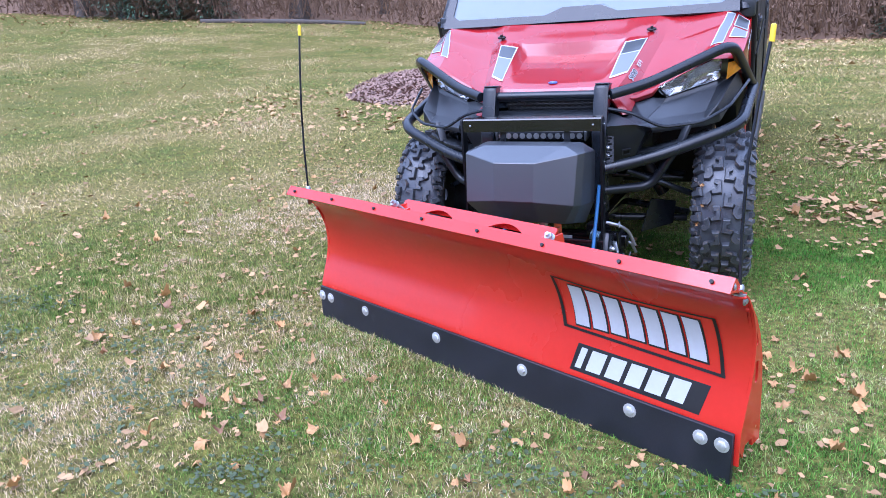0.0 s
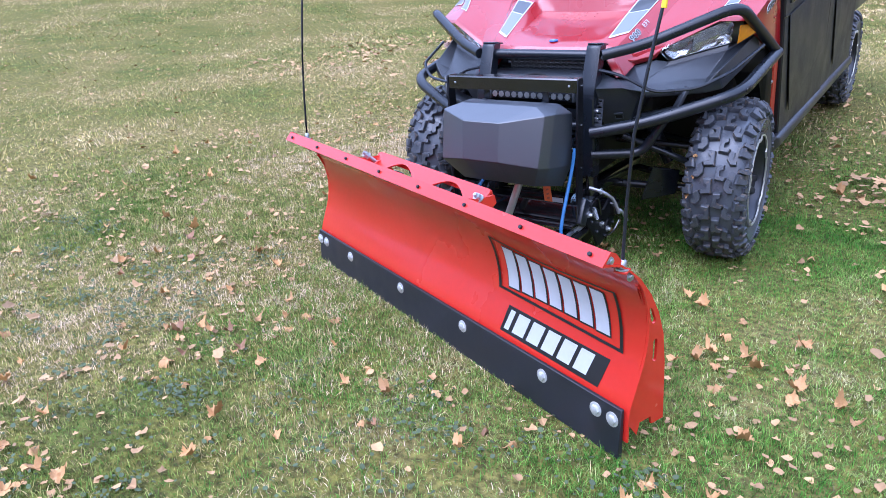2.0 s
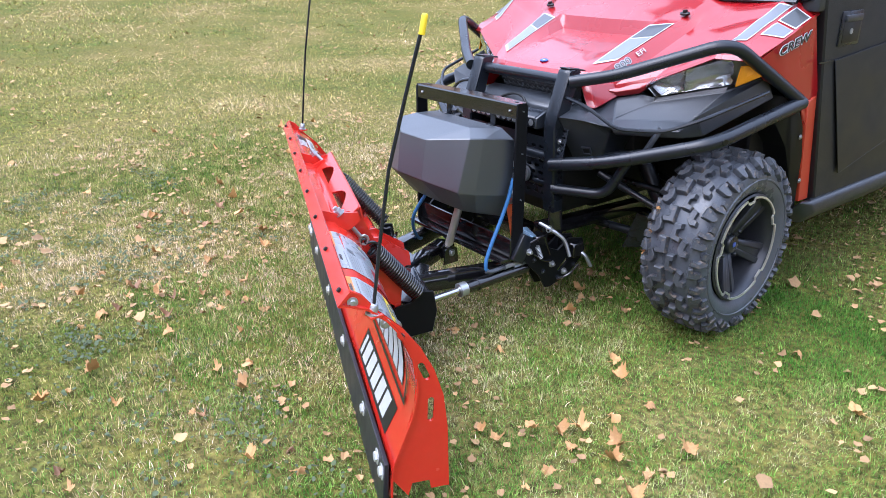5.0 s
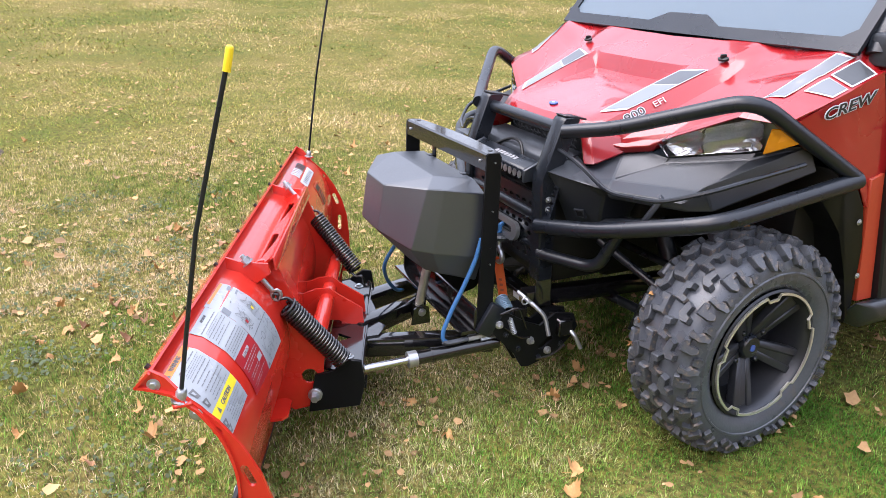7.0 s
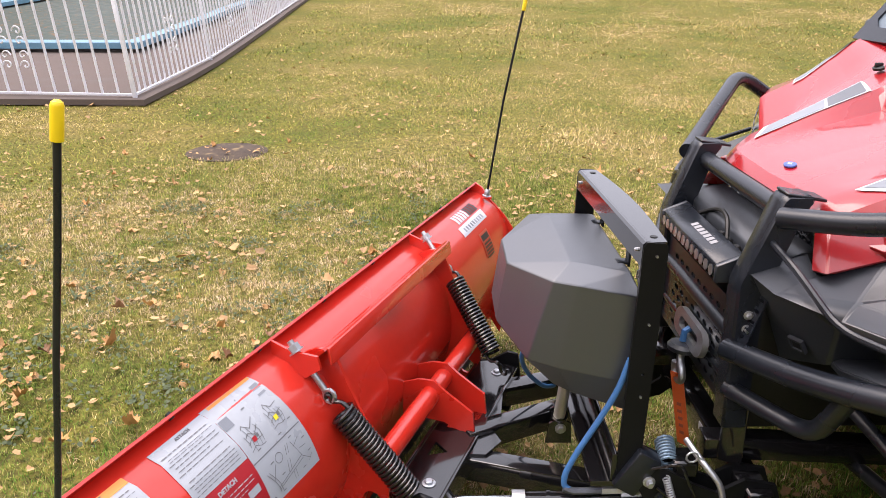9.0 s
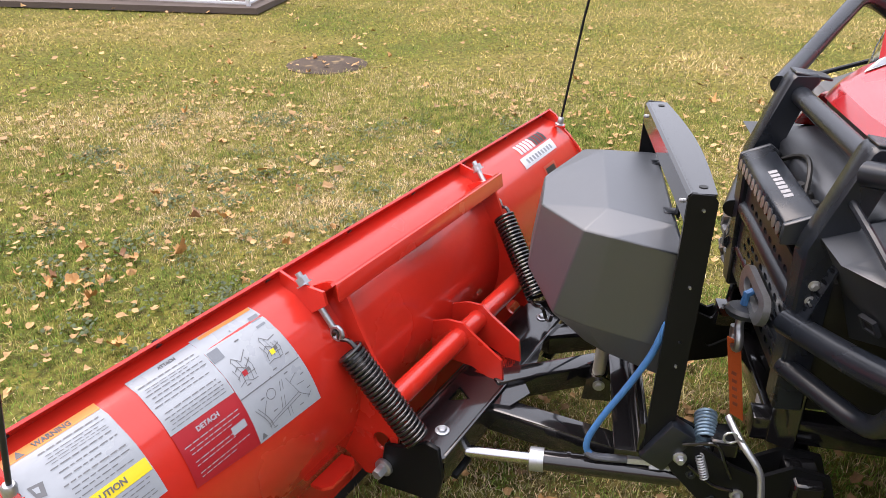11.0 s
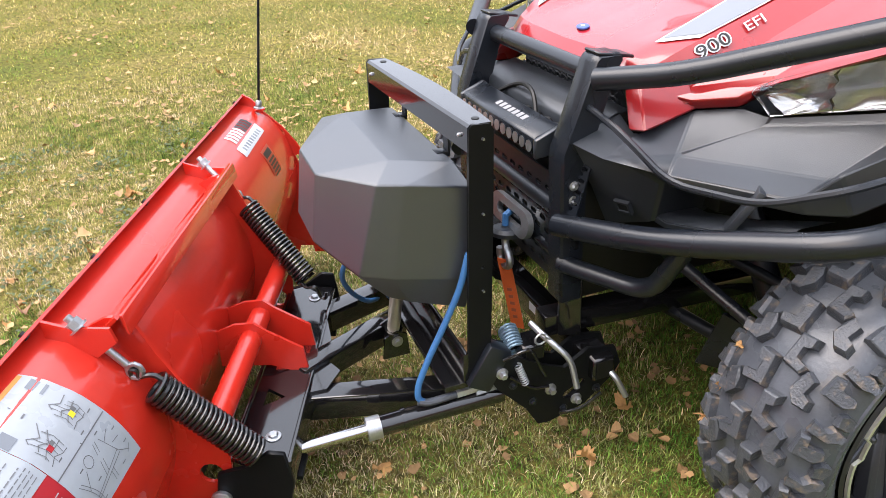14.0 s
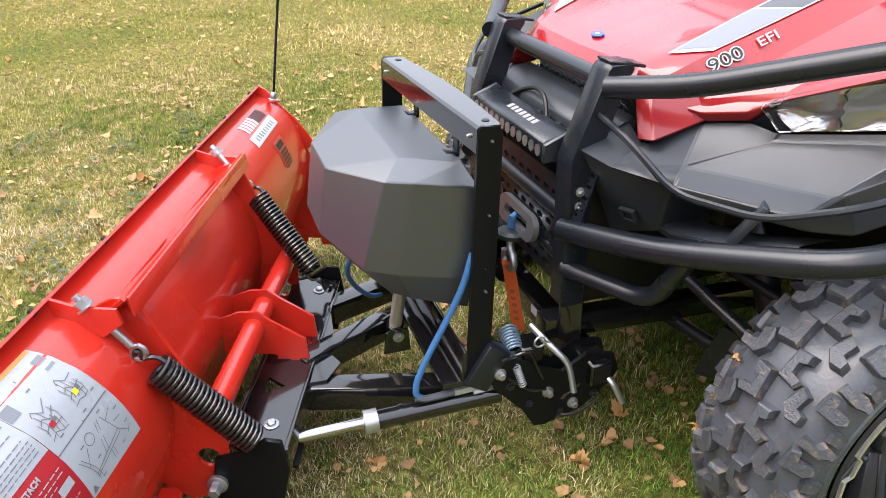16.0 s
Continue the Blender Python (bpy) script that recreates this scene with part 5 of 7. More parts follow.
bm = box(bmesh.new(), (-0.026, -0.010, -0.0008), (0.026, 0.010, 0.0008), 0, frame_of((0.075, -0.4055, 0.262), (1, 0, 0), (0, 0, 1)))
part("maker_label", bm, "white", mount)
for x in (-0.2, 0.2):
    bm = bmesh.new()
    beam(bm, (x, -0.46, 0.32), (x * 1.1, 0.1, 0.30), 0.05, 0.05)
    beam(bm, (x * 1.2, -0.41, 0.30), (x * 1.1, -0.40, 0.46), 0.05, 0.02)
    part("mount_arm", bm, "steel_black", mount)

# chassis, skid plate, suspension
# near-black blocks, the shade beneath the body put into their colour
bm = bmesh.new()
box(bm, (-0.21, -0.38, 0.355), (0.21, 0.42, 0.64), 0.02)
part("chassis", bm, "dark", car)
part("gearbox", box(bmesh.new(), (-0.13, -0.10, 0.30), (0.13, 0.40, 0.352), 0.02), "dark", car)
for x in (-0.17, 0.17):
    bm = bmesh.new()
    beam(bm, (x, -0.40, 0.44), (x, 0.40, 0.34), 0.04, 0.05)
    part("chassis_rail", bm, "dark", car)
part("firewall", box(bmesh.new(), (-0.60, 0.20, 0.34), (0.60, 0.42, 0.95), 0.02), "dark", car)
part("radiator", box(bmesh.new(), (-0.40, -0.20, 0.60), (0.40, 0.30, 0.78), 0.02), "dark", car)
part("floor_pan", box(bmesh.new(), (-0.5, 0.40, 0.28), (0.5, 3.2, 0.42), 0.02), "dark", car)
for side in (1, -1):
    o = lambda *p: (side * p[0], p[1], p[2])
    bm = bmesh.new()
    for y in (-0.13, 0.13):
        tube(bm, [o(0.18, y, 0.27), o(0.52, y * 0.3, 0.25)], 0.016, 10)
        tube(bm, [o(0.20, y * 0.8, 0.46), o(0.50, y * 0.25, 0.43)], 0.013, 10)
    part("suspension_arm", bm, "satin_black", car)
    bm = bmesh.new()
    rod(bm, o(0.24, -0.05, 0.68), o(0.42, -0.03, 0.36), 0.028, 14)
    part("damper", bm, "satin_black", car)
    bm = bmesh.new()
    prism(bm, [o(0.34, -0.15, 0.21), o(0.47, -0.10, 0.24), o(0.48, -0.09, 0.34), o(0.38, -0.13, 0.36)], (0, 0.012, 0), 0.003)
    part("arm_guard", bm, "satin_black", car)
    bm = bmesh.new()
    rod(bm, o(0.30, -0.26, 0.52), o(0.55, -0.16, 0.40), 0.013, 10)
    part("steering_link", bm, "satin_black", car)


# wheels
TREAD = [(0.0, 0.306), (0.042, 0.305), (0.074, 0.300), (0.095, 0.288), (0.107, 0.268), (0.1125, 0.245), (0.112, 0.225)]


def on_tyre(u, v, h):
    """A point h over the carcass at u along its profile from the middle and v round it."""
    s, d = (1, u) if u >= 0 else (-1, -u)
    for (x0, r0), (x1, r1) in zip(TREAD, TREAD[1:]):
        l = math.hypot(x1 - x0, r1 - r0)
        if d <= l or (x1, r1) == TREAD[-1]:
            f = d / l
            nx, nr = -(r1 - r0) / l, (x1 - x0) / l
            x, r = x0 + (x1 - x0) * f + nx * h, r0 + (r1 - r0) * f + nr * h
            a = v / 0.306
            return Vector((s * x, r * math.sin(a), r * math.cos(a)))
        d -= l


def tyre_mesh():
    bm = bmesh.new()
    q = Matrix.Rotation(math.pi / 2, 4, 'Y')
    prof = [(0.188, -0.088), (0.20, -0.100), (0.225, -0.112)] + [(r, -x) for x, r in TREAD[-2:0:-1]] + [(r, x) for x, r in TREAD[:-1]] + [(0.225, 0.112), (0.20, 0.100), (0.188, 0.088)]
    lathe(bm, prof, 64, q, False)
    for s in (1, -1):
        lathe(bm, [(0.236, 0.110 * s), (0.239, 0.1155 * s), (0.243, 0.1155 * s), (0.246, 0.112 * s)], 64, q, False)
    return finish(bm, "tyre", "rubber", 35)


# lug outlines (u across, v round): hooks, bars and shoulder blocks
LUGS = [[(0.003, -0.027), (0.042, -0.031), (0.048, -0.017), (0.022, -0.011), (0.021, 0.008), (0.036, 0.013), (0.036, 0.028), (0.006, 0.026)],
        [(0.042, -0.008), (0.056, -0.027), (0.078, -0.026), (0.079, -0.010), (0.063, -0.004), (0.068, 0.019), (0.050, 0.027), (0.044, 0.012)],
        [(0.080, -0.031), (0.108, -0.035), (0.125, -0.026), (0.122, -0.013), (0.101, -0.010), (0.099, 0.005), (0.083, 0.003)],
        [(0.088, 0.011), (0.114, 0.005), (0.134, 0.010), (0.141, 0.024), (0.120, 0.032), (0.108, 0.022), (0.092, 0.029)],
        [(0.118, -0.012), (0.136, -0.016), (0.147, -0.004), (0.147, 0.008), (0.130, 0.013), (0.119, 0.006)]]


def lug_mesh(k, s, seed):
    """A rubber block with a worn, stepped edge."""
    r = random.Random(seed)
    foot = [(s * u * 0.92, v) for u, v in LUGS[k]]
    n = len(foot)
    cu, cv = sum(p[0] for p in foot) / n, sum(p[1] for p in foot) / n
    h = (0.0205, 0.0205, 0.0195, 0.0165, 0.012)[k]
    bm = bmesh.new()
    rows = []
    for f, hh in ((1.10, -0.003), (1.0, h * 0.70), (0.96, h * 0.92), (0.86, h)):
        rows.append([bm.verts.new(on_tyre(cu + (u - cu) * f, cv + (v - cv) * f, hh + (r.uniform(-0.0022, 0.0022) if hh > 0 else 0))) for u, v in foot])
    for a, b in zip(rows, rows[1:]):
        for i in range(n):
            bm.faces.new((a[i], a[(i + 1) % n], b[(i + 1) % n], b[i]))
    bm.faces.new(rows[-1])
    return finish(bm, "lug", "lug_rubber", 25)


LUG_MESHES = [(lug_mesh(k, s, 10 * k + s), 2 * math.pi / 19 * ((0.0, 0.45, 0.05, 0.05, 0.58)[k] + (0.5 if s < 0 else 0.0))) for k in range(5) for s in (1, -1)]


def rim_meshes():
    q = Matrix.Rotation(math.pi / 2, 4, 'Y')
    bm = bmesh.new()
    lathe(bm, [(0.192, 0.100), (0.186, 0.104), (0.178, 0.096), (0.172, 0.06), (0.168, -0.02), (0.10, -0.03), (0.03, -0.03)], 44, q, False)
    lathe(bm, [(0.192, -0.100), (0.18, -0.10), (0.17, -0.02)], 44, q, False)
    body = finish(bm, "rim", "rim_dark")
    bm = bmesh.new()
    for k in range(5):
        m = Matrix.Rotation(2 * math.pi * k / 5 + 0.3, 4, 'X')
        for sy in (-1, 1):
            prism(bm, [m @ Vector(p) for p in ((0.045, sy * 0.004, 0.03), (0.045, sy * 0.024, 0.035), (0.082, sy * 0.040, 0.178), (0.082, sy * 0.016, 0.178))], m.to_3x3() @ Vector((-0.03, 0, 0)), 0.003)
        prism(bm, [m @ Vector(p) for p in ((0.041, -0.018, 0.03), (0.041, 0.018, 0.03), (0.076, 0.030, 0.174), (0.076, -0.030, 0.174))], m.to_3x3() @ Vector((-0.02, 0, 0)), 0.002)
    spokes = finish(bm, "spokes", "rim_dark")
    inner, outer = [], []
    for k in range(160):
        a = 2 * math.pi * k / 160
        f = (k / 32) % 1.0
        rr = 0.164 if 0.30 < f < 0.50 else 0.178
        inner.append((math.cos(a) * rr, math.sin(a) * rr))
        outer.append((math.cos(a) * (rr + 0.0065), math.sin(a) * (rr + 0.0065)))
    ring_ = plate(outer, [inner], 0.006, Matrix.Translation((0.108, 0, 0)) @ q)
    ring_ = finish(ring_, "machined_ring", "machined")
    bm = bmesh.new()
    lathe(bm, [(0.036, 0.02), (0.036, 0.052), (0.03, 0.060), (0.0, 0.062)], 20, q)
    cap = finish(bm, "hub_cap", "satin_black")
    bm = bmesh.new()
    lathe(bm, [(0.010, 0.0615), (0.010, 0.0635), (0.0, 0.064)], 16, q)
    mark = finish(bm, "hub_mark", "blue_print")
    nuts = []
    for k in range(4):
        bm = bmesh.new()
        a = math.pi / 2 * k + 0.4
        lathe(bm, [(0.009, 0.03), (0.009, 0.05), (0.005, 0.056)], 8, Matrix.Translation((0, 0.058 * math.cos(a), 0.058 * math.sin(a))) @ q)
        nuts.append(finish(bm, "wheel_nut", "satin_black"))
    return body, spokes, ring_, cap, mark, nuts


TYRE, RIM = tyre_mesh(), rim_meshes()
for x, y, z, turn, spin in ((0.668, -0.034, 0.314, 3, 12), (-0.680, -0.034, 0.312, 183, 40), (0.622, 2.85, 0.306, 0, 75), (-0.622, 2.85, 0.306, 180, 20)):
    m = pose(x, y, z, 0, 0, turn) @ Matrix.Rotation(radians(spin), 4, 'X')
    w = part("wheel", TYRE, "", car, "black alloy wheel with knobbly off-road tyre")
    w.matrix_local = m
    rim = part("rim", RIM[0], "", w, "dark alloy rim with bright machined edge")
    for me, a0 in LUG_MESHES:
        for i in range(19):
            lug = part("lug", me, "", w)
            lug.matrix_local = Matrix.Rotation(a0 + 2 * math.pi * i / 19, 4, 'X')
    for nm, me in (("spokes", RIM[1]), ("machined_ring", RIM[2]), ("hub_cap", RIM[3]), ("hub_mark", RIM[4]), *(("wheel_nut", k) for k in RIM[5])):
        part(nm, me, "", w)

# cab: doors, rocker, pillars, windscreen, roof
for side in (1, -1):
    for y0, y1, low in ((0.268, 1.42, 0.365), (1.44, 2.42, 0.365)):
        bm = bmesh.new()
        slant = 0.178 if y0 < 1 else 0.0
        prism(bm, [(0.752 * side, y0, 1.13), (0.752 * side, y1, 1.13), (0.752 * side, y1, low), (0.745 * side, y0 + slant, low)], (-0.05 * side, 0, 0), 0.006)
        door = part("door", bm, "door_black", car, "matt black plastic door", smooth=25)
        bm = bmesh.new()
        prism(bm, [(0.7545 * side, y0 + 0.12, 0.90), (0.7545 * side, y1 - 0.1, 0.98), (0.7545 * side, y1 - 0.1, 0.62), (0.7545 * side, y0 + 0.30, 0.46)], (0.0022 * side, 0, 0), 0.0018)
        part("door_panel", bm, "door_black", door)
        bm = bmesh.new()
        box(bm, (0.752 * side - 0.004, y0 + 0.12, 0.945), (0.752 * side + 0.005, y0 + 0.26, 1.06), 0.004)
        handle = part("door_handle", bm, "satin_black", door, "recessed black door handle")
        bm = bmesh.new()
        box(bm, (0.757 * side - 0.002, y0 + 0.135, 0.955), (0.757 * side + 0.002, y0 + 0.245, 1.03), 0.002)
        part("handle_cup", bm, "dark", handle)
        bm = bmesh.new()
        box(bm, (0.757 * side - 0.002, y0 + 0.135, 1.025), (0.757 * side + 0.009, y0 + 0.245, 1.048), 0.004)
        part("grip", bm, "plastic_black", handle)
        bm = bmesh.new()
        lathe(bm, [(0.010, 0), (0.010, 0.003)], 12, along((0.759 * side, y0 + 0.185, 0.992), (0.80 * side, y0 + 0.185, 0.992)))
        part("lock", bm, "zinc", handle)
        bm = bmesh.new()
        box(bm, (0.7525 * side - 0.001, y0 + 0.02, 0.897), (0.7525 * side + 0.0012, y1 - 0.02, 0.902))
        part("crease", bm, "satin_black", door)
        # window
        bm = bmesh.new()
        prism(bm, [(0.735 * side, y0 + 0.06, 1.14), (0.735 * side, y1 - 0.04, 1.14), (0.66 * side, y1 - 0.04, 1.72), (0.66 * side, y0 + 0.34 if y0 < 1 else y0 + 0.04, 1.72)], (-0.005 * side, 0, 0))
        part("door_glass", bm, "glass", door)
        bm = bmesh.new()
        box(bm, (0.70 * side - 0.03, y0 - 0.01, 1.115), (0.70 * side + 0.045, y1, 1.15), 0.008)
        part("door_sill", bm, "satin_black", door)
    bm = bmesh.new()
    prism(bm, [(0.74 * side, 0.35, 0.39), (0.765 * side, 0.40, 0.375), (0.765 * side, 0.43, 0.335), (0.72 * side, 0.40, 0.285), (0.66 * side, 0.36, 0.30)], (0, 2.1, 0), 0.008)
    part("rocker", bm, "plastic_black", car, "black plastic rocker step")
    bm = bmesh.new()
    tube(bm, [(0.70 * side, 0.262, 1.09), (0.69 * side, 0.29, 1.15), (0.60 * side, 0.76, 1.80), (0.60 * side, 2.4, 1.84)], 0.032, 12, 0.15)
    part("pillar", bm, "satin_black", car)
    bm = bmesh.new()
    tube(bm, [(0.69 * side, 1.43, 1.1), (0.60 * side, 1.43, 1.82)], 0.03, 12)
    tube(bm, [(0.69 * side, 2.42, 1.0), (0.60 * side, 2.42, 1.82)], 0.03, 12)
    part("pillar", bm, "satin_black", car)
    # mirror bracket housing at the pillar foot
    bm = bmesh.new()
    box(bm, (0.70 * side - 0.02, 0.245, 1.065), (0.70 * side + 0.045, 0.34, 1.15), 0.012)
    part("pillar_foot", bm, "plastic_black", car)
bm = bmesh.new()
prism(bm, [(-0.650, 0.222, 1.115), (0.650, 0.222, 1.115), (0.59, 0.72, 1.78), (-0.59, 0.72, 1.78)], (0, 0.006, 0.004))
# hazy plastic; its half-opaque pale tint also holds the reflected sky
M["screen"] = glass_material("sky_hazed_windscreen", (0.20, 0.265, 0.32), 0.05, 0.45)
screen = part("windscreen", bm, "screen", car, "hazy windscreen in a black frame, sky reflection put into its pale tint")
bm = plate([(-0.685, -0.02), (0.685, -0.02), (0.635, 0.83), (-0.635, 0.83)], [[(-0.645, 0.050), (-0.61, 0.024), (-0.17, 0.020), (-0.09, 0.058), (0.09, 0.058), (0.17, 0.020), (0.61, 0.024), (0.645, 0.050), (0.60, 0.78), (-0.60, 0.78)]], 0.012, frame_of((0, 0.218, 1.110), (1, 0, 0), (0, 0.498, 0.665)))
part("screen_frame", bm, "satin_black", screen)
bm = bmesh.new()
prism(bm, [(-0.66, 0.66, 1.80), (-0.64, 0.60, 1.84), (-0.6, 0.9, 1.89), (-0.6, 2.4, 1.88), (-0.66, 2.5, 1.82)], (1.3, 0, 0), 0.01)
part("roof", bm, "plastic_black", car, "black plastic roof")
# the dashboard's grey carries the haze of the glass before it
bm = bmesh.new()
box(bm, (-0.63, 0.42, 0.98), (0.63, 0.70, 1.14), 0.05)
box(bm, (-0.16, 0.38, 1.10), (0.16, 0.60, 1.19), 0.03)
part("dashboard", bm, "hazed_grey", car)
bm = bmesh.new()
box(bm, (-0.62, 0.95, 0.70), (0.62, 1.35, 0.86), 0.05)
box(bm, (-0.62, 1.28, 0.84), (0.62, 1.42, 1.42), 0.06)
part("bench_seat", bm, "plastic_black", car)
bm = bmesh.new()
tube(bm, [(0.34 + 0.17 * math.cos(k * math.pi / 10), 0.78 + 0.09 * math.sin(k * math.pi / 10), 1.14 + 0.14 * math.sin(k * math.pi / 10)) for k in range(21)], 0.014, 8)
part("steering_wheel", bm, "dark", car)
# added panel that keeps bright sky from showing through the cab
part("added_rear_panel", box(bmesh.new(), (-0.62, 2.40, 0.95), (0.62, 2.43, 1.80), 0.01), "hazed_grey", car)
bm = bmesh.new()
box(bm, (-0.72, 2.46, 0.62), (0.72, 3.75, 1.12), 0.03)
part("cargo_box", bm, "plastic_black", car, "black cargo box")


# ---- printing on the blade ----
ARC = [0.0]
for (n0, z0), (n1, z1) in zip(SKIN, SKIN[1:]):
    ARC.append(ARC[-1] + math.hypot(n1 - n0, z1 - z0))


def patch(name, corners, mat, parent, back=False, lift=0.0012, nu=4, nv=8):
    """A printed patch that follows the blade's curve, from four corners (s, z) going round."""
    vs = [(s, float(np.interp(z, [p[1] for p in SKIN], ARC))) for s, z in corners]
    rows = []
    for i in range(nv + 1):
        t = i / nv
        row = []
        for j in range(nu + 1):
            w = j / nu
            s = (vs[0][0] * (1 - w) + vs[1][0] * w) * (1 - t) + (vs[3][0] * (1 - w) + vs[2][0] * w) * t
            v = (vs[0][1] * (1 - w) + vs[1][1] * w) * (1 - t) + (vs[3][1] * (1 - w) + vs[2][1] * w) * t
            n, z = float(np.interp(v, ARC, [p[0] for p in SKIN])), float(np.interp(v, ARC, [p[1] for p in SKIN]))
            e = 0.008
            dn = np.interp(v + e, ARC, [p[0] for p in SKIN]) - np.interp(v - e, ARC, [p[0] for p in SKIN])
            dz = np.interp(v + e, ARC, [p[1] for p in SKIN]) - np.interp(v - e, ARC, [p[1] for p in SKIN])
            out = Vector((0, -dz, dn)).normalized()
            p = Vector((s, n, z)) + (out * -(0.0054 + lift) if back else out * lift)
            row.append(MB @ p)
        rows.append(row)
    return part(name, strip(bmesh.new(), rows), mat, parent)


def rect(s0, s1, z0, z1):
    return [(s0, z1), (s1, z1), (s1, z0), (s0, z0)]


# front: a framed maker's mark in plain pale blocks, and a black plate with slanted white blocks
for k in range(12):
    f0, f1 = k / 12, (k + 1) / 12
    dip = lambda f: 0.010 * math.sin(math.pi * f)
    patch("maker_frame", [(0.292 + 0.534 * f0, 0.408 - 0.008 * f0 - dip(f0)), (0.292 + 0.534 * f1, 0.408 - 0.008 * f1 - dip(f1)), (0.292 + 0.534 * f1, 0.403 - 0.008 * f1 - dip(f1)), (0.292 + 0.534 * f0, 0.403 - 0.008 * f0 - dip(f0))], "black_print", blade, lift=0.0035, nu=1, nv=2)
    patch("maker_frame", [(0.340 + 0.522 * f0, 0.254 - 0.010 * f0), (0.340 + 0.522 * f1, 0.254 - 0.010 * f1), (0.340 + 0.522 * f1, 0.246 - 0.010 * f1), (0.340 + 0.522 * f0, 0.246 - 0.010 * f0)], "black_print", blade, lift=0.0035, nu=1, nv=2)
patch("maker_frame", [(0.292, 0.408), (0.302, 0.408), (0.352, 0.250), (0.340, 0.246)], "black_print", blade, lift=0.0040, nu=1, nv=16)
patch("maker_frame", [(0.816, 0.400), (0.826, 0.400), (0.862, 0.236), (0.850, 0.240)], "black_print", blade, lift=0.0040, nu=1, nv=16)
for k in range(7):
    s0 = 0.352 + 0.0625 * k
    top_z = 0.388 - 0.0014 * k - 0.008 * math.sin(math.pi * (k + 0.5) / 7)
    low_z = 0.262 + 0.006 * math.sin(math.pi * (k + 0.5) / 7)
    patch("mark_shadow", [(s0 - 0.003, top_z + 0.004), (s0 + 0.055, top_z + 0.004), (s0 + 0.088, low_z - 0.005), (s0 + 0.030, low_z - 0.005)], "black_print", blade, lift=0.0022)
    patch("mark_block", [(s0, top_z), (s0 + 0.049, top_z), (s0 + 0.081, low_z), (s0 + 0.032, low_z)], "white", blade, lift=0.0027)
patch("model_plate", [(0.402, 0.210), (0.829, 0.207), (0.812, 0.127), (0.388, 0.130)], "black_print", blade, lift=0.0014, nu=8)
for k in range(6):
    s0 = 0.404 + 0.067 * k
    w = 0.022 if k == 0 else 0.052
    s0 += 0.0 if k == 0 else -0.028
    patch("mark_block", [(s0 + 0.014, 0.200), (s0 + 0.014 + w, 0.200), (s0 + w, 0.140), (s0, 0.140)], "white", blade, lift=0.0022)

# back: printed sheets
def print_lines(s0, s1, z_top, step, count, ink, seed, tall=0.0011, skip=()):
    """Lines of small print, broken into words too small to read."""
    r = random.Random(seed)
    for k in range(count):
        if k in skip:
            continue
        z, at = z_top - step * k, s0 - (0.006 if k % 3 else 0.0)
        stop = s1 + r.uniform(0, 0.35) * (s0 - s1) * (k % 3 == 2)
        while at > stop + 0.004:
            w = min(r.uniform(0.005, 0.016), at - stop)
            patch("print_bar", rect(at, at - w, z - tall / 2, z + tall / 2), ink, blade, True, 0.0019, 1, 1)
            at -= w + 0.0028


def drawn(points, ink="ink", w=0.0005):
    """A thin drawn line through points (s, z) of the sheet."""
    for (a, b), (c, d) in zip(points, points[1:]):
        l = math.hypot(c - a, d - b) or 1.0
        u, v = -(d - b) / l * w, (c - a) / l * w
        patch("drawn_line", [(a + u, b + v), (c + u, d + v), (c - u, d - v), (a - u, b - v)], ink, blade, True, 0.0020, 1, 2)


def sheet_patch(name, corners, ink, lift=0.0010):
    return patch(name, corners, ink, blade, True, lift, 4, 12)


sheet_patch("warning_sheet", [(0.915, 0.540), (0.765, 0.540), (0.755, 0.425), (0.905, 0.425)], "sheet_white")
sheet_patch("sheet_band", [(0.915, 0.540), (0.765, 0.540), (0.7648, 0.5355), (0.9148, 0.5355)], "orange_print", 0.0016)
sheet_patch("sheet_band", [(0.911, 0.478), (0.760, 0.478), (0.759, 0.461), (0.909, 0.461)], "yellow_print", 0.0016)
words("lettering", "WARNING", 0.0115, blade_frame(0.835, 0.5378, True) @ Matrix.Translation((0, 0, 0.0020)), "ink", blade, bold=0.0003)
words("lettering", "CAUTION", 0.0135, blade_frame(0.828, 0.4695, True) @ Matrix.Translation((0, 0, 0.0020)), "ink", blade, bold=0.0003)
for s0, z0, h in ((0.884, 0.5378, 0.0017), (0.880, 0.470, 0.005)):
    patch("print_sign", [(s0, z0 + h), (s0 - 0.001, z0 + h), (s0 - 0.007, z0 - h), (s0 + 0.006, z0 - h)], "ink", blade, True, 0.0022, 1, 1)
print_lines(0.868, 0.772, 0.5330, 0.0026, 5, "ink", 10, 0.0005)
print_lines(0.868, 0.772, 0.5185, 0.0058, 7, "ink", 11)
print_lines(0.862, 0.768, 0.4560, 0.0054, 6, "ink", 12)
for s0, z0 in ((0.903, 0.510), (0.902, 0.492), (0.899, 0.448), (0.897, 0.435)):
    patch("print_sign", [(s0, z0 + 0.007), (s0 - 0.020, z0 + 0.005), (s0 - 0.014, z0 - 0.007), (s0 - 0.002, z0 - 0.005)], "ink", blade, True, 0.0018, 2, 2)
    patch("print_field", [(s0 - 0.004, z0 + 0.004), (s0 - 0.012, z0 + 0.003), (s0 - 0.010, z0 - 0.002), (s0 - 0.005, z0 - 0.001)], "sheet_white", blade, True, 0.0024, 1, 1)
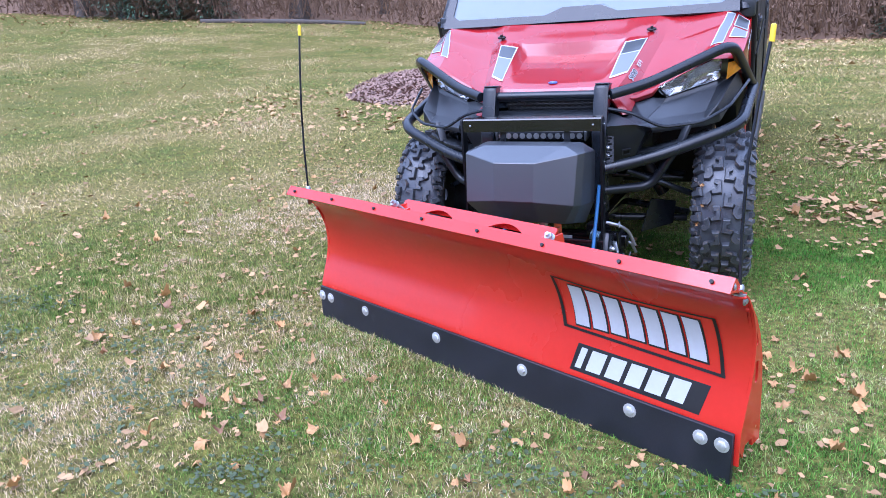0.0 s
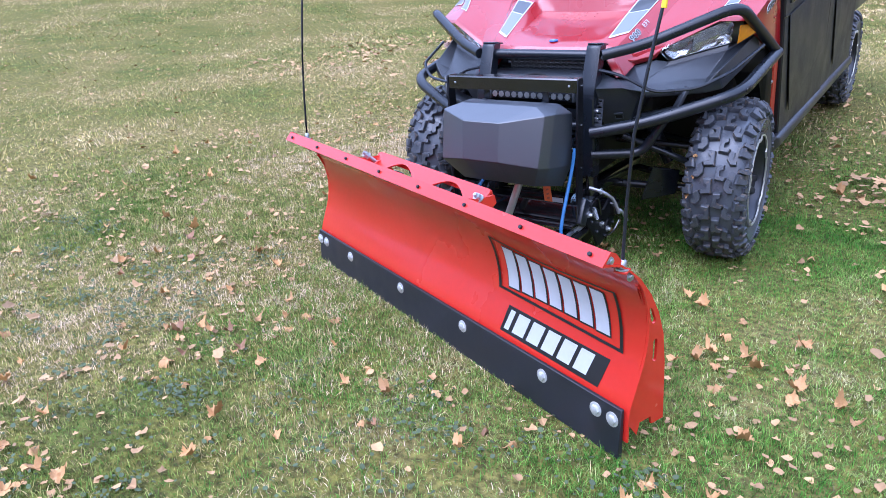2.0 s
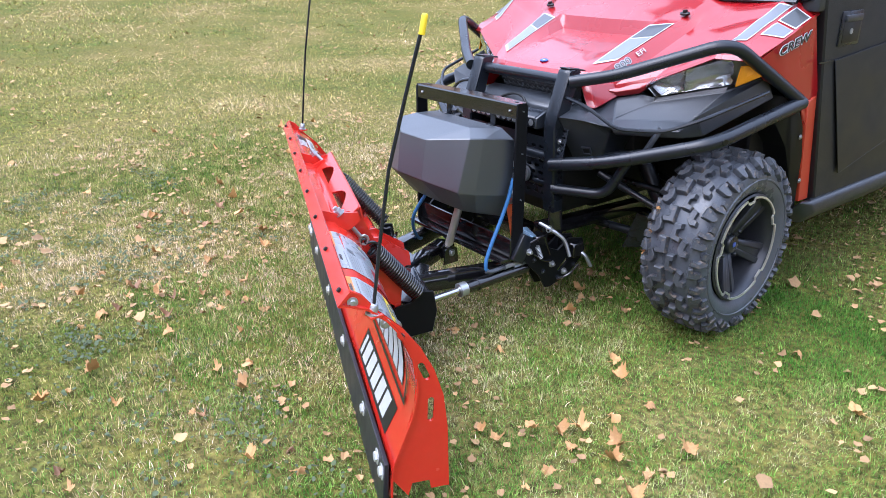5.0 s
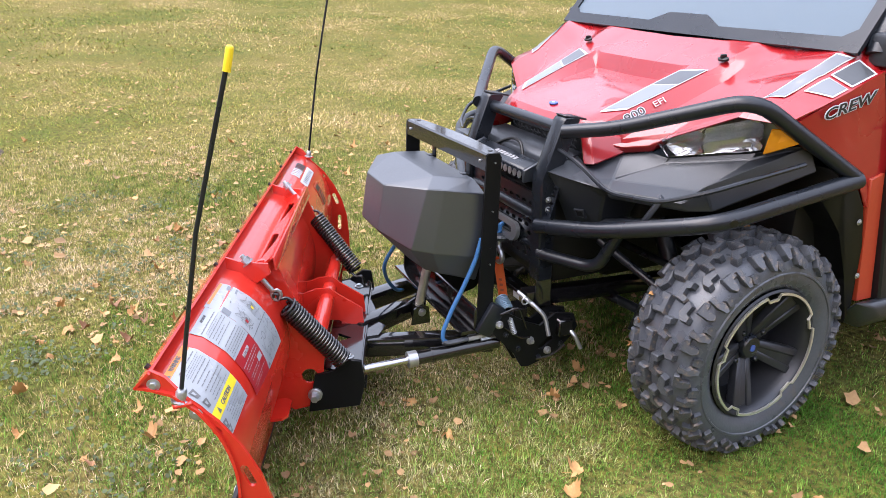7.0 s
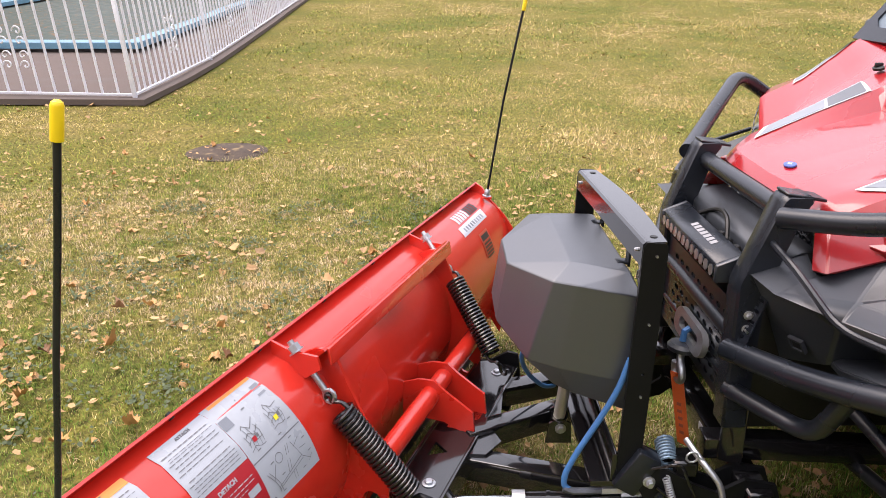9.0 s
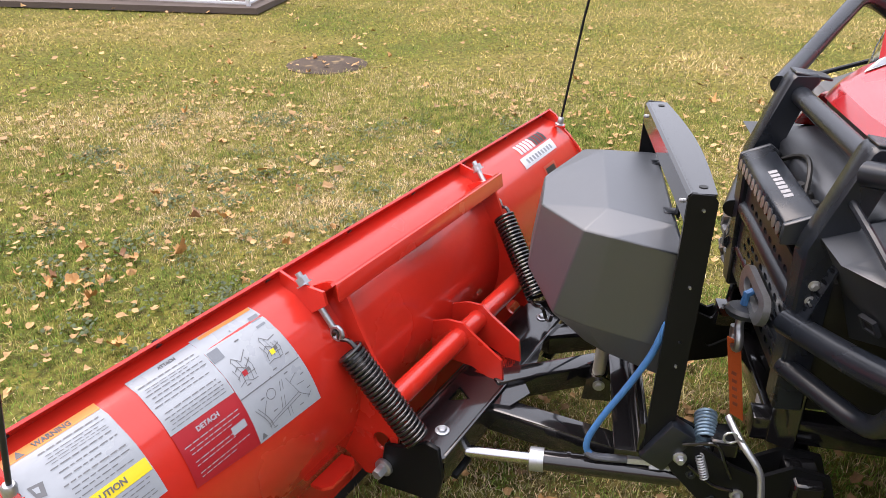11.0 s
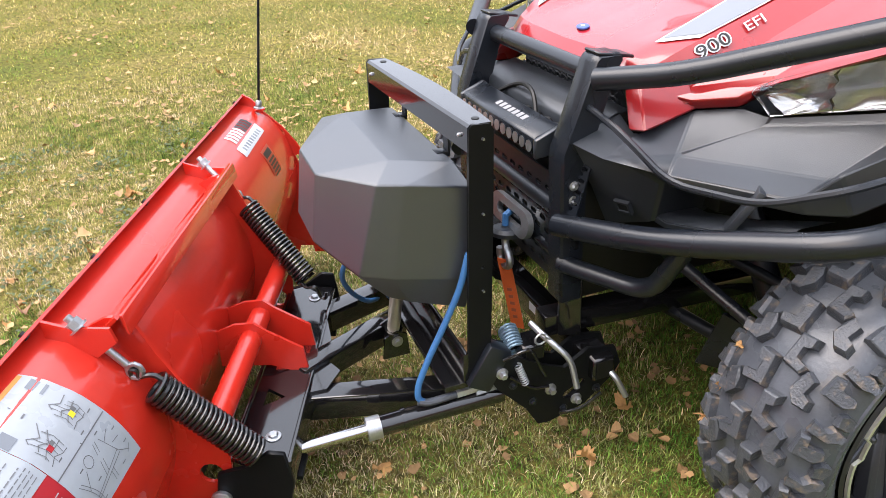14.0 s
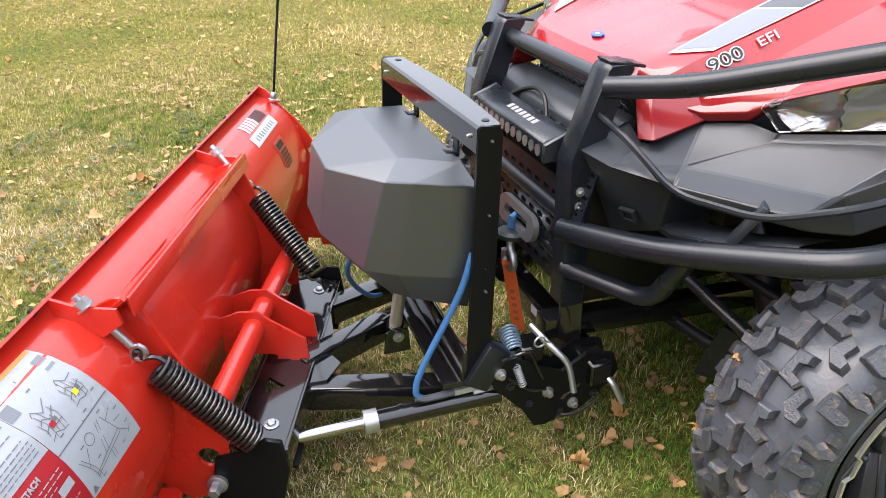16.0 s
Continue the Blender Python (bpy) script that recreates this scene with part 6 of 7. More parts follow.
# fitting instructions: two white sheets and a red one
sheet_patch("instruction_sheet", [(0.712, 0.540), (0.586, 0.540), (0.584, 0.477), (0.712, 0.479)], "sheet_white")
sheet_patch("instruction_sheet", [(0.586, 0.541), (0.452, 0.540), (0.427, 0.379), (0.580, 0.386)], "sheet_white", 0.0012)
sheet_patch("instruction_sheet", [(0.712, 0.478), (0.584, 0.476), (0.580, 0.386), (0.712, 0.398)], "red_print", 0.0014)
sheet_patch("sheet_band", [(0.570, 0.5405), (0.454, 0.5400), (0.454, 0.5378), (0.570, 0.5383)], "orange_print", 0.0017)
words("lettering", "ATTACH", 0.0085, blade_frame(0.642, 0.5372, True) @ Matrix.Translation((0, 0, 0.0020)), "ink", blade)
words("lettering", "DETACH", 0.0115, blade_frame(0.650, 0.4670, True) @ Matrix.Translation((0, 0, 0.0020)), "sheet_white", blade, bold=0.0003)
print_lines(0.706, 0.594, 0.5335, 0.0022, 3, "ink", 18, 0.0005)
print_lines(0.706, 0.594, 0.5260, 0.0046, 10, "ink", 13, 0.0010, (4,))
print_lines(0.704, 0.592, 0.4560, 0.0060, 9, "sheet_white", 14, 0.0013, (3, 6))
patch("print_field", rect(0.622, 0.592, 0.428, 0.440), "sheet_white", blade, True, 0.0022, 2, 1)
patch("print_field", rect(0.583, 0.560, 0.516, 0.529), "grey_decal", blade, True, 0.0019, 2, 1)
patch("print_field", rect(0.476, 0.455, 0.522, 0.534), "grey_decal", blade, True, 0.0019, 2, 1)
drawn([(0.583, 0.463), (0.441, 0.463)], "ink", 0.0008)
drawn([(0.519, 0.534), (0.511, 0.463)], "ink", 0.0008)
drawn([(0.586, 0.538), (0.580, 0.388)], "ink", 0.0008)
# parts drawn in outline: plow, mast and hooks
for k, (cs, cz, w, h) in enumerate(((0.548, 0.492, 0.024, 0.018), (0.480, 0.494, 0.022, 0.017))):
    r = random.Random(30 + k)
    for row in range(4):
        z = cz + h * (row - 1.5) * 0.55
        drawn([(cs + w * (0.9 - 0.12 * row), z), (cs + w * 0.3, z + r.uniform(0.002, 0.006)), (cs - w * 0.2, z - r.uniform(0, 0.004)), (cs - w * (0.7 + 0.1 * row), z + r.uniform(-0.002, 0.005))])
    for col in range(5):
        s0 = cs + w * (0.8 - 0.36 * col)
        drawn([(s0, cz + h * r.uniform(0.3, 0.9)), (s0 - 0.004, cz + r.uniform(-0.004, 0.004)), (s0 - 0.001, cz - h * r.uniform(0.4, 0.95))])
    patch("print_field", rect(cs + 0.006, cs - 0.004, cz - 0.006, cz + 0.001), "yellow_print" if k else "red_print", blade, True, 0.0022, 1, 1)
    patch("print_field", rect(cs - 0.004, cs - 0.012, cz - 0.003, cz + 0.002), "ink", blade, True, 0.0022, 1, 1)
drawn([(0.568 - 0.018 * math.sin(k * 0.26), 0.437 - 0.0068 * k) for k in range(7)])
drawn([(0.562 - 0.018 * math.sin(k * 0.26), 0.437 - 0.0068 * k) for k in range(7)])
for a, b in (((0.552, 0.405), (0.470, 0.418)), ((0.552, 0.401), (0.470, 0.412)), ((0.516, 0.412), (0.500, 0.452)), ((0.508, 0.412), (0.494, 0.452)), ((0.486, 0.450), (0.470, 0.415)), ((0.470, 0.430), (0.452, 0.428)), ((0.470, 0.415), (0.450, 0.400)),
             ((0.505, 0.408), (0.505, 0.392)), ((0.498, 0.408), (0.498, 0.392)), ((0.540, 0.440), (0.556, 0.420)), ((0.482, 0.440), (0.462, 0.448)), ((0.456, 0.398), (0.444, 0.406))):
    drawn([a, b])
drawn([(0.526 + 0.010 * math.cos(k * 0.63), 0.444 + 0.008 * math.sin(k * 0.63)) for k in range(11)])
for s0, z0 in ((0.550, 0.446), (0.485, 0.456), (0.455, 0.440), (0.545, 0.394), (0.478, 0.396), (0.452, 0.414), (0.535, 0.418), (0.558, 0.474), (0.462, 0.478), (0.528, 0.524), (0.500, 0.470)):
    patch("print_bar", rect(s0, s0 - 0.009, z0 - 0.0008, z0 + 0.0008), "ink", blade, True, 0.0020, 1, 1)
patch("print_sign", [(0.570, 0.399), (0.568, 0.399), (0.562, 0.390), (0.575, 0.390)], "ink", blade, True, 0.0020, 1, 1)
# back, other end: small plates
for k in range(9):
    s0 = -0.60 - 0.021 * k
    patch("mark_block", [(s0, 0.536), (s0 - 0.015, 0.536), (s0 - 0.017, 0.520), (s0 - 0.002, 0.520)], "white" if k < 5 else "black_print", blade, True, 0.0012, 2, 2)
patch("serial_label", [(-0.575, 0.515), (-0.80, 0.517), (-0.795, 0.495), (-0.57, 0.493)], "white", blade, True, 0.0012)
for k in range(9):
    patch("print_bar", rect(-0.60 - 0.02 * k, -0.612 - 0.02 * k, 0.500, 0.509), "grey_decal", blade, True, 0.0017, 1, 1)
patch("small_label", [(-0.66, 0.475), (-0.74, 0.475), (-0.735, 0.405), (-0.655, 0.405)], "orange_red", blade, True, 0.0012)
for k in range(6):
    patch("print_line", rect(-0.668, -0.728, 0.468 - 0.010 * k - (0.012 if k else 0), 0.462 - 0.010 * k - (0.012 if k else 0) if k else 0.452), "black_print", blade, True, 0.0017, 1, 1)


# ---- grass ----
def in_pool(x, y):
    return (x < -5.83) & (y < -4.0)


def grass_patch(name, n, area, h, w, seed, three=True, keep=None, mat="grass"):
    rs = np.random.RandomState(seed)
    x, y = rs.uniform(area[0], area[1], n), rs.uniform(area[2], area[3], n)
    ok = ~in_pool(x, y)
    # bare or thin spots
    ok &= rs.uniform(0, 1, n) > 1.1 * np.clip(drift(x, y, 0.35, 40) - 0.52, 0, 1) + 0.9 * np.clip(drift(x, y, 1.7, 60) - 0.55, 0, 1)
    ok &= np.hypot((x + 3.87), (y + 2.63)) > 0.21 + 0.12 * drift(x, y, 0.12, 44)
    if keep is not None:
        ok &= keep(x, y)
    x, y = x[ok], y[ok]
    n = len(x)
    z = height(x, y) - 0.004
    a, lean = rs.uniform(0, 2 * np.pi, n), rs.uniform(0.3, 1.55, n)
    lush = np.clip(2.4 * (0.55 * drift(x, y, 0.9, 50) + 0.45 * drift(x, y, 0.16, 55)) - 0.7, 0, 1.2)
    hh = h * rs.uniform(0.4, 1.3, n) * (0.6 + 0.75 * lush)
    ww = w * rs.uniform(0.6, 1.3, n)
    d = np.stack([np.cos(a), np.sin(a), 0 * a], -1)
    t = np.stack([-np.sin(a + rs.uniform(-0.6, 0.6, n)), np.cos(a), 0 * a], -1)
    p = np.stack([x, y, z], -1)
    up = np.array([0, 0, 1.0])
    mid = p + (d * (np.sin(lean * 0.5) * hh * 0.55)[:, None] + up * (np.cos(lean * 0.5) * hh * 0.55)[:, None])
    if not three:
        lean = 0.55 + 0.55 * lean
        mid = p + (d * (np.sin(lean * 0.7) * hh * 0.55)[:, None] + up * (np.cos(lean * 0.7) * hh * 0.55)[:, None])
    tip = mid + (d * (np.sin(lean) * hh * 0.55)[:, None] + up * (np.cos(lean) * hh * 0.5)[:, None])
    s = t * (ww / 2)[:, None]
    me = bpy.data.meshes.new(name)
    if three:
        v = np.stack([p - s, p + s, mid + s * 0.8, mid - s * 0.8, tip], 1).reshape(-1, 3)
        b = np.arange(n)[:, None] * 5
        loops = np.concatenate([b + np.array([0, 1, 2, 3]), b + np.array([3, 2, 4])], 1).ravel()
        sizes = np.tile([4, 3], n)
    else:
        v = np.stack([p - s, p + s, tip], 1).reshape(-1, 3)
        loops = np.arange(3 * n)
        sizes = np.full(n, 3)
    me.vertices.add(len(v))
    me.vertices.foreach_set("co", v.ravel())
    me.loops.add(len(loops))
    me.loops.foreach_set("vertex_index", loops)
    me.polygons.add(len(sizes))
    me.polygons.foreach_set("loop_start", np.concatenate([[0], np.cumsum(sizes)[:-1]]))
    me.update(calc_edges=True)
    me.validate()
    me.materials.append(M[mat])
    return tagged(new(name, me), "short autumn lawn grass, green mixed with straw", "grass", kind="stuff")


reach = lambda x, y: np.hypot(x, y + 1.4)
dice = np.random.RandomState(77)


def band(r0, r1, r2, r3):
    """Keep blades between r1 and r2, thinning out towards r0 and r3."""
    def keep(x, y):
        r = reach(x, y)
        return dice.uniform(0, 1, len(x)) < np.clip((r - r0) / max(r1 - r0, 1e-6), 0, 1) * np.clip((r3 - r) / (r3 - r2), 0, 1)
    return keep


near = band(-1, -0.5, 2.9, 4.2)
lush_side = lambda x, y: 1 / (1 + np.exp(-(x - 0.12 + 1.2 * (drift(x, y, 0.9, 95) - 0.5)) / 0.22))
grass_patch("grass", 1000000, (-4.2, 4.2, -5.6, 2.8), 0.029, 0.0021, 1, True, lambda x, y: near(x, y) & (dice.uniform(0, 1, len(x)) > lush_side(x, y)))
grass_patch("grass", 600000, (-1.0, 4.2, -5.6, 2.8), 0.029, 0.0019, 6, True, lambda x, y: near(x, y) & (dice.uniform(0, 1, len(x)) < lush_side(x, y)), "grass_green")
close = lambda x, y: ~((x > -0.95) & (x < 0.95) & (np.abs(y + 1.17 + 0.384 * x) < 0.02))
grass_patch("grass", 170000, (-0.9, 1.6, -1.7, 0.5), 0.023, 0.0020, 7, True, close, "grass_green")
grass_patch("grass", 170000, (-2.6, 2.6, -2.9, -0.4), 0.024, 0.0021, 9, True, lambda x, y: close(x, y) & (dice.uniform(0, 1, len(x)) > 0.92 * lush_side(x, y)))
seen = lambda x, y: (y > -7.5) & ((x < 4.5) | (y > 0))
outer = band(2.7, 4.2, 8.0, 10.5)
# share of blades given the lightened colour, growing towards the back
dry = lambda x, y: 1 / (1 + np.exp(-(y + 0.4 + 2.5 * (drift(x, y, 2.2, 90) - 0.5)) / 0.7))
plain_part = lambda x, y: dice.uniform(0, 1, len(x)) > dry(x, y)
pale_part = lambda x, y: dice.uniform(0, 1, len(x)) < dry(x, y)
grass_patch("grass", 680000, (-10.5, 7, -7.5, 9.1), 0.034, 0.0060, 2, False, lambda x, y: outer(x, y) & seen(x, y) & plain_part(x, y), "grass_far")
grass_patch("grass", 680000, (-10.5, 7, -7.5, 9.1), 0.034, 0.0060, 4, False, lambda x, y: outer(x, y) & seen(x, y) & pale_part(x, y), "grass_pale")
far_band = band(7.8, 10.5, 24, 30)
grass_patch("grass", 330000, (-27, 8, -6, 26), 0.042, 0.018, 3, False, lambda x, y: far_band(x, y) & plain_part(x, y), "grass_far")
grass_patch("grass", 330000, (-27, 8, -6, 26), 0.042, 0.018, 5, False, lambda x, y: far_band(x, y) & pale_part(x, y), "grass_pale")


# low broad-leaved weeds among the grass
def weeds():
    rs = np.random.RandomState(8)
    v, f = [], []
    for _ in range(170):
        cx, cy = rs.uniform(-2.6, 1.0), rs.uniform(-3.2, -0.9)
        if -0.9 < cx < 0.9 and cy > -1.5:
            continue
        for _ in range(rs.randint(10, 60)):
            x, y = cx + rs.normal(0, 0.055), cy + rs.normal(0, 0.055)
            r, z, a = rs.uniform(0.004, 0.0095), float(height(x, y)) + rs.uniform(0.008, 0.03), rs.uniform(0, 6.28)
            tx, ty = rs.uniform(-0.5, 0.5), rs.uniform(-0.5, 0.5)
            b = len(v)
            v += [(x + r * math.cos(a + k * 1.047), y + r * 0.8 * math.sin(a + k * 1.047), z + r * (tx * math.cos(a + k * 1.047) + ty * math.sin(a + k * 1.047))) for k in range(6)]
            f.append(tuple(range(b, b + 6)))
    me = bpy.data.meshes.new("weeds")
    me.from_pydata(v, [], f)
    me.materials.append(M["weed"])
    return tagged(new("weeds", me), "low grey-green weeds spread in the lawn", "weeds", kind="stuff")


M["weed"] = material("weed_leaf", (0.068, 0.092, 0.040), 0.9, vary=0.4, island=0.8)
weeds()


# ---- fallen leaves ----
def leaf_mesh(seed, mat="leaf"):
    """A dry maple leaf, lobed, crumpled and curled, with a stalk."""
    r = random.Random(seed)
    bm = bmesh.new()
    curl_a, curl, fold = r.uniform(0, math.pi), r.uniform(0.6, 2.1), r.uniform(0.0, 0.9)
    ph = [r.uniform(0, 6.28) for _ in range(4)]
    size, n = 0.033, 36

    def lift(x, y):
        u = x * math.cos(curl_a) + y * math.sin(curl_a)
        rough = 0.20 * math.sin(4 * x + ph[0]) * math.cos(3.5 * y + ph[1]) + 0.14 * math.sin(8 * x + ph[2]) * math.sin(7 * y + ph[3])
        return size * (curl * u * u * 0.8 + fold * abs(x) * 0.5 + rough)

    rings = []
    for f in (0.35, 0.7, 1.0):
        row = []
        for k in range(n):
            a = 2 * math.pi * k / n
            lobe = abs(math.cos(2.5 * (a - math.pi / 2))) ** 1.3
            l = (0.78 + 0.22 * lobe) * (0.86 + 0.16 * math.sin(a + ph[0])) * (0.55 if abs(a - 1.5 * math.pi) < 0.45 else 1.0) * (1 + (0.10 if k % 2 else -0.06) * f) * r.uniform(0.86, 1.08)
            l2 = f * (l if f == 1.0 else 0.6 * l + 0.25)
            x, y = l2 * math.cos(a), l2 * math.sin(a)
            row.append(bm.verts.new((size * x, size * y, lift(x, y))))
        rings.append(row)
    c = bm.verts.new((0, 0, 0))
    for k in range(n):
        j = (k + 1) % n
        bm.faces.new((c, rings[0][k], rings[0][j]))
        for a, b in zip(rings, rings[1:]):
            bm.faces.new((a[k], b[k], b[j], a[j]))
    tube(bm, [(0, 0, 0.001), (0.002, -size * 0.7, 0.004), (r.uniform(-0.012, 0.012), -size * 1.5, 0.008)], 0.0008, 4)
    return finish(bm, "leaf", mat, 60)


LEAVES = [leaf_mesh(k) for k in range(9)]
DARK_LEAVES = [leaf_mesh(k, "leaf_dark") for k in range(20, 24)]
rng = random.Random(21)
SPOTS = [(-1.55, -1.45), (-2.87, -0.58), (-1.65, -1.01), (-1.19, -0.96), (-1.22, -1.46), (-1.65, -1.33), (-0.97, -1.3), (-0.69, -1.75), (-0.69, -1.55), (-0.82, -1.58), (-0.66, -1.44), (-0.51, -1.42),
         (-0.46, -1.35), (-0.25, -1.44), (0.09, -1.57), (-0.06, -1.6), (0.16, -1.72), (0.46, -1.58), (0.55, -1.6), (0.92, -1.58), (0.44, -1.69), (-0.29, -1.93)]
SPOTS += [(-1.78, 0.1), (0.96, -1.17), (0.91, -0.63), (1.08, -1.28), (1.15, -1.05), (0.98, -0.85), (0.94, -1.07), (-0.2, -2.09), (0.21, -2.11), (0.18, -0.81), (0.69, -0.53), (0.91, -0.96), (1.01, 0.01),
          (1.3, -0.18), (1.12, -0.72), (0.39, -0.78), (-1.65, -2.11), (-0.05, -1.91), (-0.57, -2.37), (-1.19, -2.7), (-2.45, -3.05), (-0.51, -2.45), (-1.08, -2.29), (0.22, -0.2), (0.33, -0.38)]
for cx, cy, n, sp in ((-0.75, -1.65, 16, 0.22), (-0.55, -2.45, 10, 0.14), (1.05, -1.0, 14, 0.22), (1.7, 1.0, 26, 0.45), (2.3, 0.2, 12, 0.5), (-1.6, -1.3, 10, 0.4), (-0.9, -2.3, 12, 0.4), (1.3, -1.7, 10, 0.4),
                      (-2.2, 1.2, 22, 0.6), (-3.2, -1.2, 14, 0.8), (-2.6, -3.0, 12, 0.8), (0.2, -2.3, 10, 0.6), (1.9, 2.2, 14, 0.5), (-3.87, -2.6, 9, 0.35)):
    SPOTS += [(cx + rng.gauss(0, sp), cy + rng.gauss(0, sp)) for _ in range(n)]
for x, y in SPOTS:
    s = MB.inverted() @ Vector((x, y, 0))
    if -1.0 < s.x < 1.0 and -0.035 < s.y < 0.03 or (abs(abs(x) - 0.66) < 0.17 and abs(y) < 0.14):
        continue
    ob = new("leaf", rng.choice(LEAVES if rng.random() < 0.88 else DARK_LEAVES))
    k = rng.uniform(0.42, 0.98)
    ob.matrix_world = pose(x, y, float(height(x, y)) + 0.012 + rng.uniform(0, 0.014), rng.uniform(-15, 15), rng.uniform(-15, 15) + (180 if rng.random() < 0.3 else 0), rng.uniform(0, 360)) @ Matrix.Diagonal((k, k, k, 1))
    tagged(ob, "dry curled tan-brown maple leaf lying on the grass", "leaf", "fallen leaves")
# leaves caught on the tyre
for x, a, k in ((0.60, 2, 0.36), (0.615, 15, 0.3), (0.68, 13, 0.34), (0.61, 29, 0.36), (0.66, -12, 0.32), (0.64, 88, 0.4)):
    ob = new("leaf", rng.choice(LEAVES))
    a = math.radians(a)
    r = 0.326
    ob.matrix_world = pose(x, -r * math.cos(a), 0.3 + r * math.sin(a), 90 - math.degrees(a), 0, 0) @ pose(0, 0, 0, rng.uniform(-8, 8), rng.uniform(-8, 8), rng.uniform(0, 360)) @ Matrix.Diagonal((k, k * 0.7, k, 1))
    tagged(ob, "small dry leaf stuck to the tyre tread", "leaf", "fallen leaves")


def litter(name, n, area, size, seed, label, mat="leaf_stuff", keep=None, rise=0.02):
    rs = np.random.RandomState(seed)
    x, y = rs.uniform(area[0], area[1], n), rs.uniform(area[2], area[3], n)
    ok = ~in_pool(x, y)
    if keep is not None:
        ok &= keep(x, y)
    x, y = x[ok], y[ok]
    n = len(x)
    z = height(x, y) + rise + rs.uniform(0, 0.02, n)
    r, a = size * rs.uniform(0.5, 1.3, n), rs.uniform(0, 6.28, n)
    tx, ty = rs.uniform(-0.6, 0.6, n), rs.uniform(-0.6, 0.6, n)
    k = np.arange(9)[None] * 0.69813 + a[:, None]
    rr = r[:, None] * rs.uniform(0.75, 1.1, (n, 9)) * np.where(np.arange(9) % 2, 0.78, 1.02)[None]
    px, py = rr * np.cos(k), rr * np.sin(k)
    bend, way = rs.uniform(0.1, 1.2, n)[:, None] / size, rs.uniform(0, 3.14, n)[:, None]
    lift = bend * (px * np.cos(way) + py * np.sin(way)) ** 2 * 0.6
    rim = np.stack([x[:, None] + px, y[:, None] + py, z[:, None] + tx[:, None] * px * 0.6 + ty[:, None] * py * 0.6 + lift], -1)
    v = np.concatenate([rim, np.stack([x, y, z], -1)[:, None]], 1).reshape(-1, 3)
    b0 = np.arange(n)[:, None] * 10
    f = np.concatenate([np.stack([b0[:, 0] + i, b0[:, 0] + (i + 1) % 9, b0[:, 0] + 9], -1) for i in range(9)], 0)
    me = bpy.data.meshes.new(name)
    me.from_pydata(v.tolist(), [], f.tolist())
    me.materials.append(M[mat])
    return tagged(new(name, me), label, "leaves", kind="stuff")


litter("leaf_fragments", 8000, (-3.4, 3.2, -3.9, 2.6), 0.013, 15, "small broken bits of dry brown leaf in the grass", rise=0.006, keep=lambda x, y: drift(x, y, 0.6, 70) > 0.44)
litter("leaf_litter", 420, (-3.6, 3.4, -4.2, 3.0), 0.018, 16, "scattered small curled dry leaves in the grass", rise=0.012, keep=lambda x, y: ((np.hypot(x, y + 0.3) > 1.05) | (y < -1.8)) & (drift(x, y, 0.8, 75) > 0.42))
litter("leaf_litter", 900, (-9, 2.5, -6, 6), 0.020, 21, "pale curled leaf bits scattered over the lawn", rise=0.022, keep=lambda x, y: (np.hypot(x, y + 1) > 2.2) & (drift(x, y, 1.1, 78) > 0.4))
litter("leaf_litter", 2300, (-14, 6, -7, 14), 0.024, 5, "scattered small dry leaves over the lawn", keep=lambda x, y: (np.hypot(x, y + 1) > 1.2) | (y < -1.7))
litter("leaf_litter", 620, (-6.4, -2.6, 3.0, 6.6), 0.035, 18, "brown leaves drifted in front of the mulch bed", keep=lambda x, y: drift(x, y, 0.9, 80) > 0.46)
litter("leaf_litter", 520, (0.9, 2.0, 0.7, 2.6), 0.026, 19, "brown leaves drifted beside the machine", keep=lambda x, y: drift(x, y, 0.5, 85) > 0.45)
litter("leaf_litter", 420, (1.1, 2.8, 0.2, 3.4), 0.03, 9, "drift of brown leaves beside the machine", keep=lambda x, y: np.sin(2.2 * x) * np.cos(1.8 * y + 0.5) > 0.1)


# ---- mulch bed behind the machine ----
def mulch_at(f, a):
    """A point of the bed's plan: f from its middle to its rim, a round it."""
    u, v = 2.5 * f * math.cos(a) * (1 + 0.08 * math.sin(3 * a)), 1.05 * f * math.sin(a) * (1 + 0.1 * math.cos(2 * a))
    return -4.45 - 0.35 * u + 0.937 * v, 7.7 + 0.937 * u + 0.35 * v


def mulch_bed():
    bm = bmesh.new()
    rows = []
    for i in range(9):
        row = [mulch_at(i / 8, k * math.pi / 16) for k in range(33)]
        rows.append([(x, y, float(height(x, y)) + 0.16 * (1 - (i / 8) ** 2) - 0.01) for x, y in row])
    strip(bm, rows)
    return solo("mulch_bed", bm, "mulch_soil", "low mound of reddish-brown bark mulch on the lawn", "mulch")


mulch_bed()
rs_m = np.random.RandomState(4)
chips_v, chips_f = [], []
for _ in range(9000):
    f, a = math.sqrt(rs_m.uniform()) * 1.22, rs_m.uniform(0, 6.283)
    x, y = mulch_at(f, a)
    z = float(height(x, y)) + 0.16 * (1 - min(f, 1) ** 2) + rs_m.uniform(0, 0.025)
    w, l, b = rs_m.uniform(0.007, 0.016), rs_m.uniform(0.015, 0.042), rs_m.uniform(0, 6.283)
    d, e = Vector((math.cos(b) * l, math.sin(b) * l, rs_m.uniform(-0.02, 0.03))), Vector((-math.sin(b) * w, math.cos(b) * w, rs_m.uniform(-0.01, 0.01)))
    k = len(chips_v)
    p = Vector((x, y, z))
    chips_v += [tuple(p - d - e), tuple(p + d - e), tuple(p + d + e), tuple(p - d + e)]
    chips_f.append((k, k + 1, k + 2, k + 3))
me = bpy.data.meshes.new("mulch_chips")
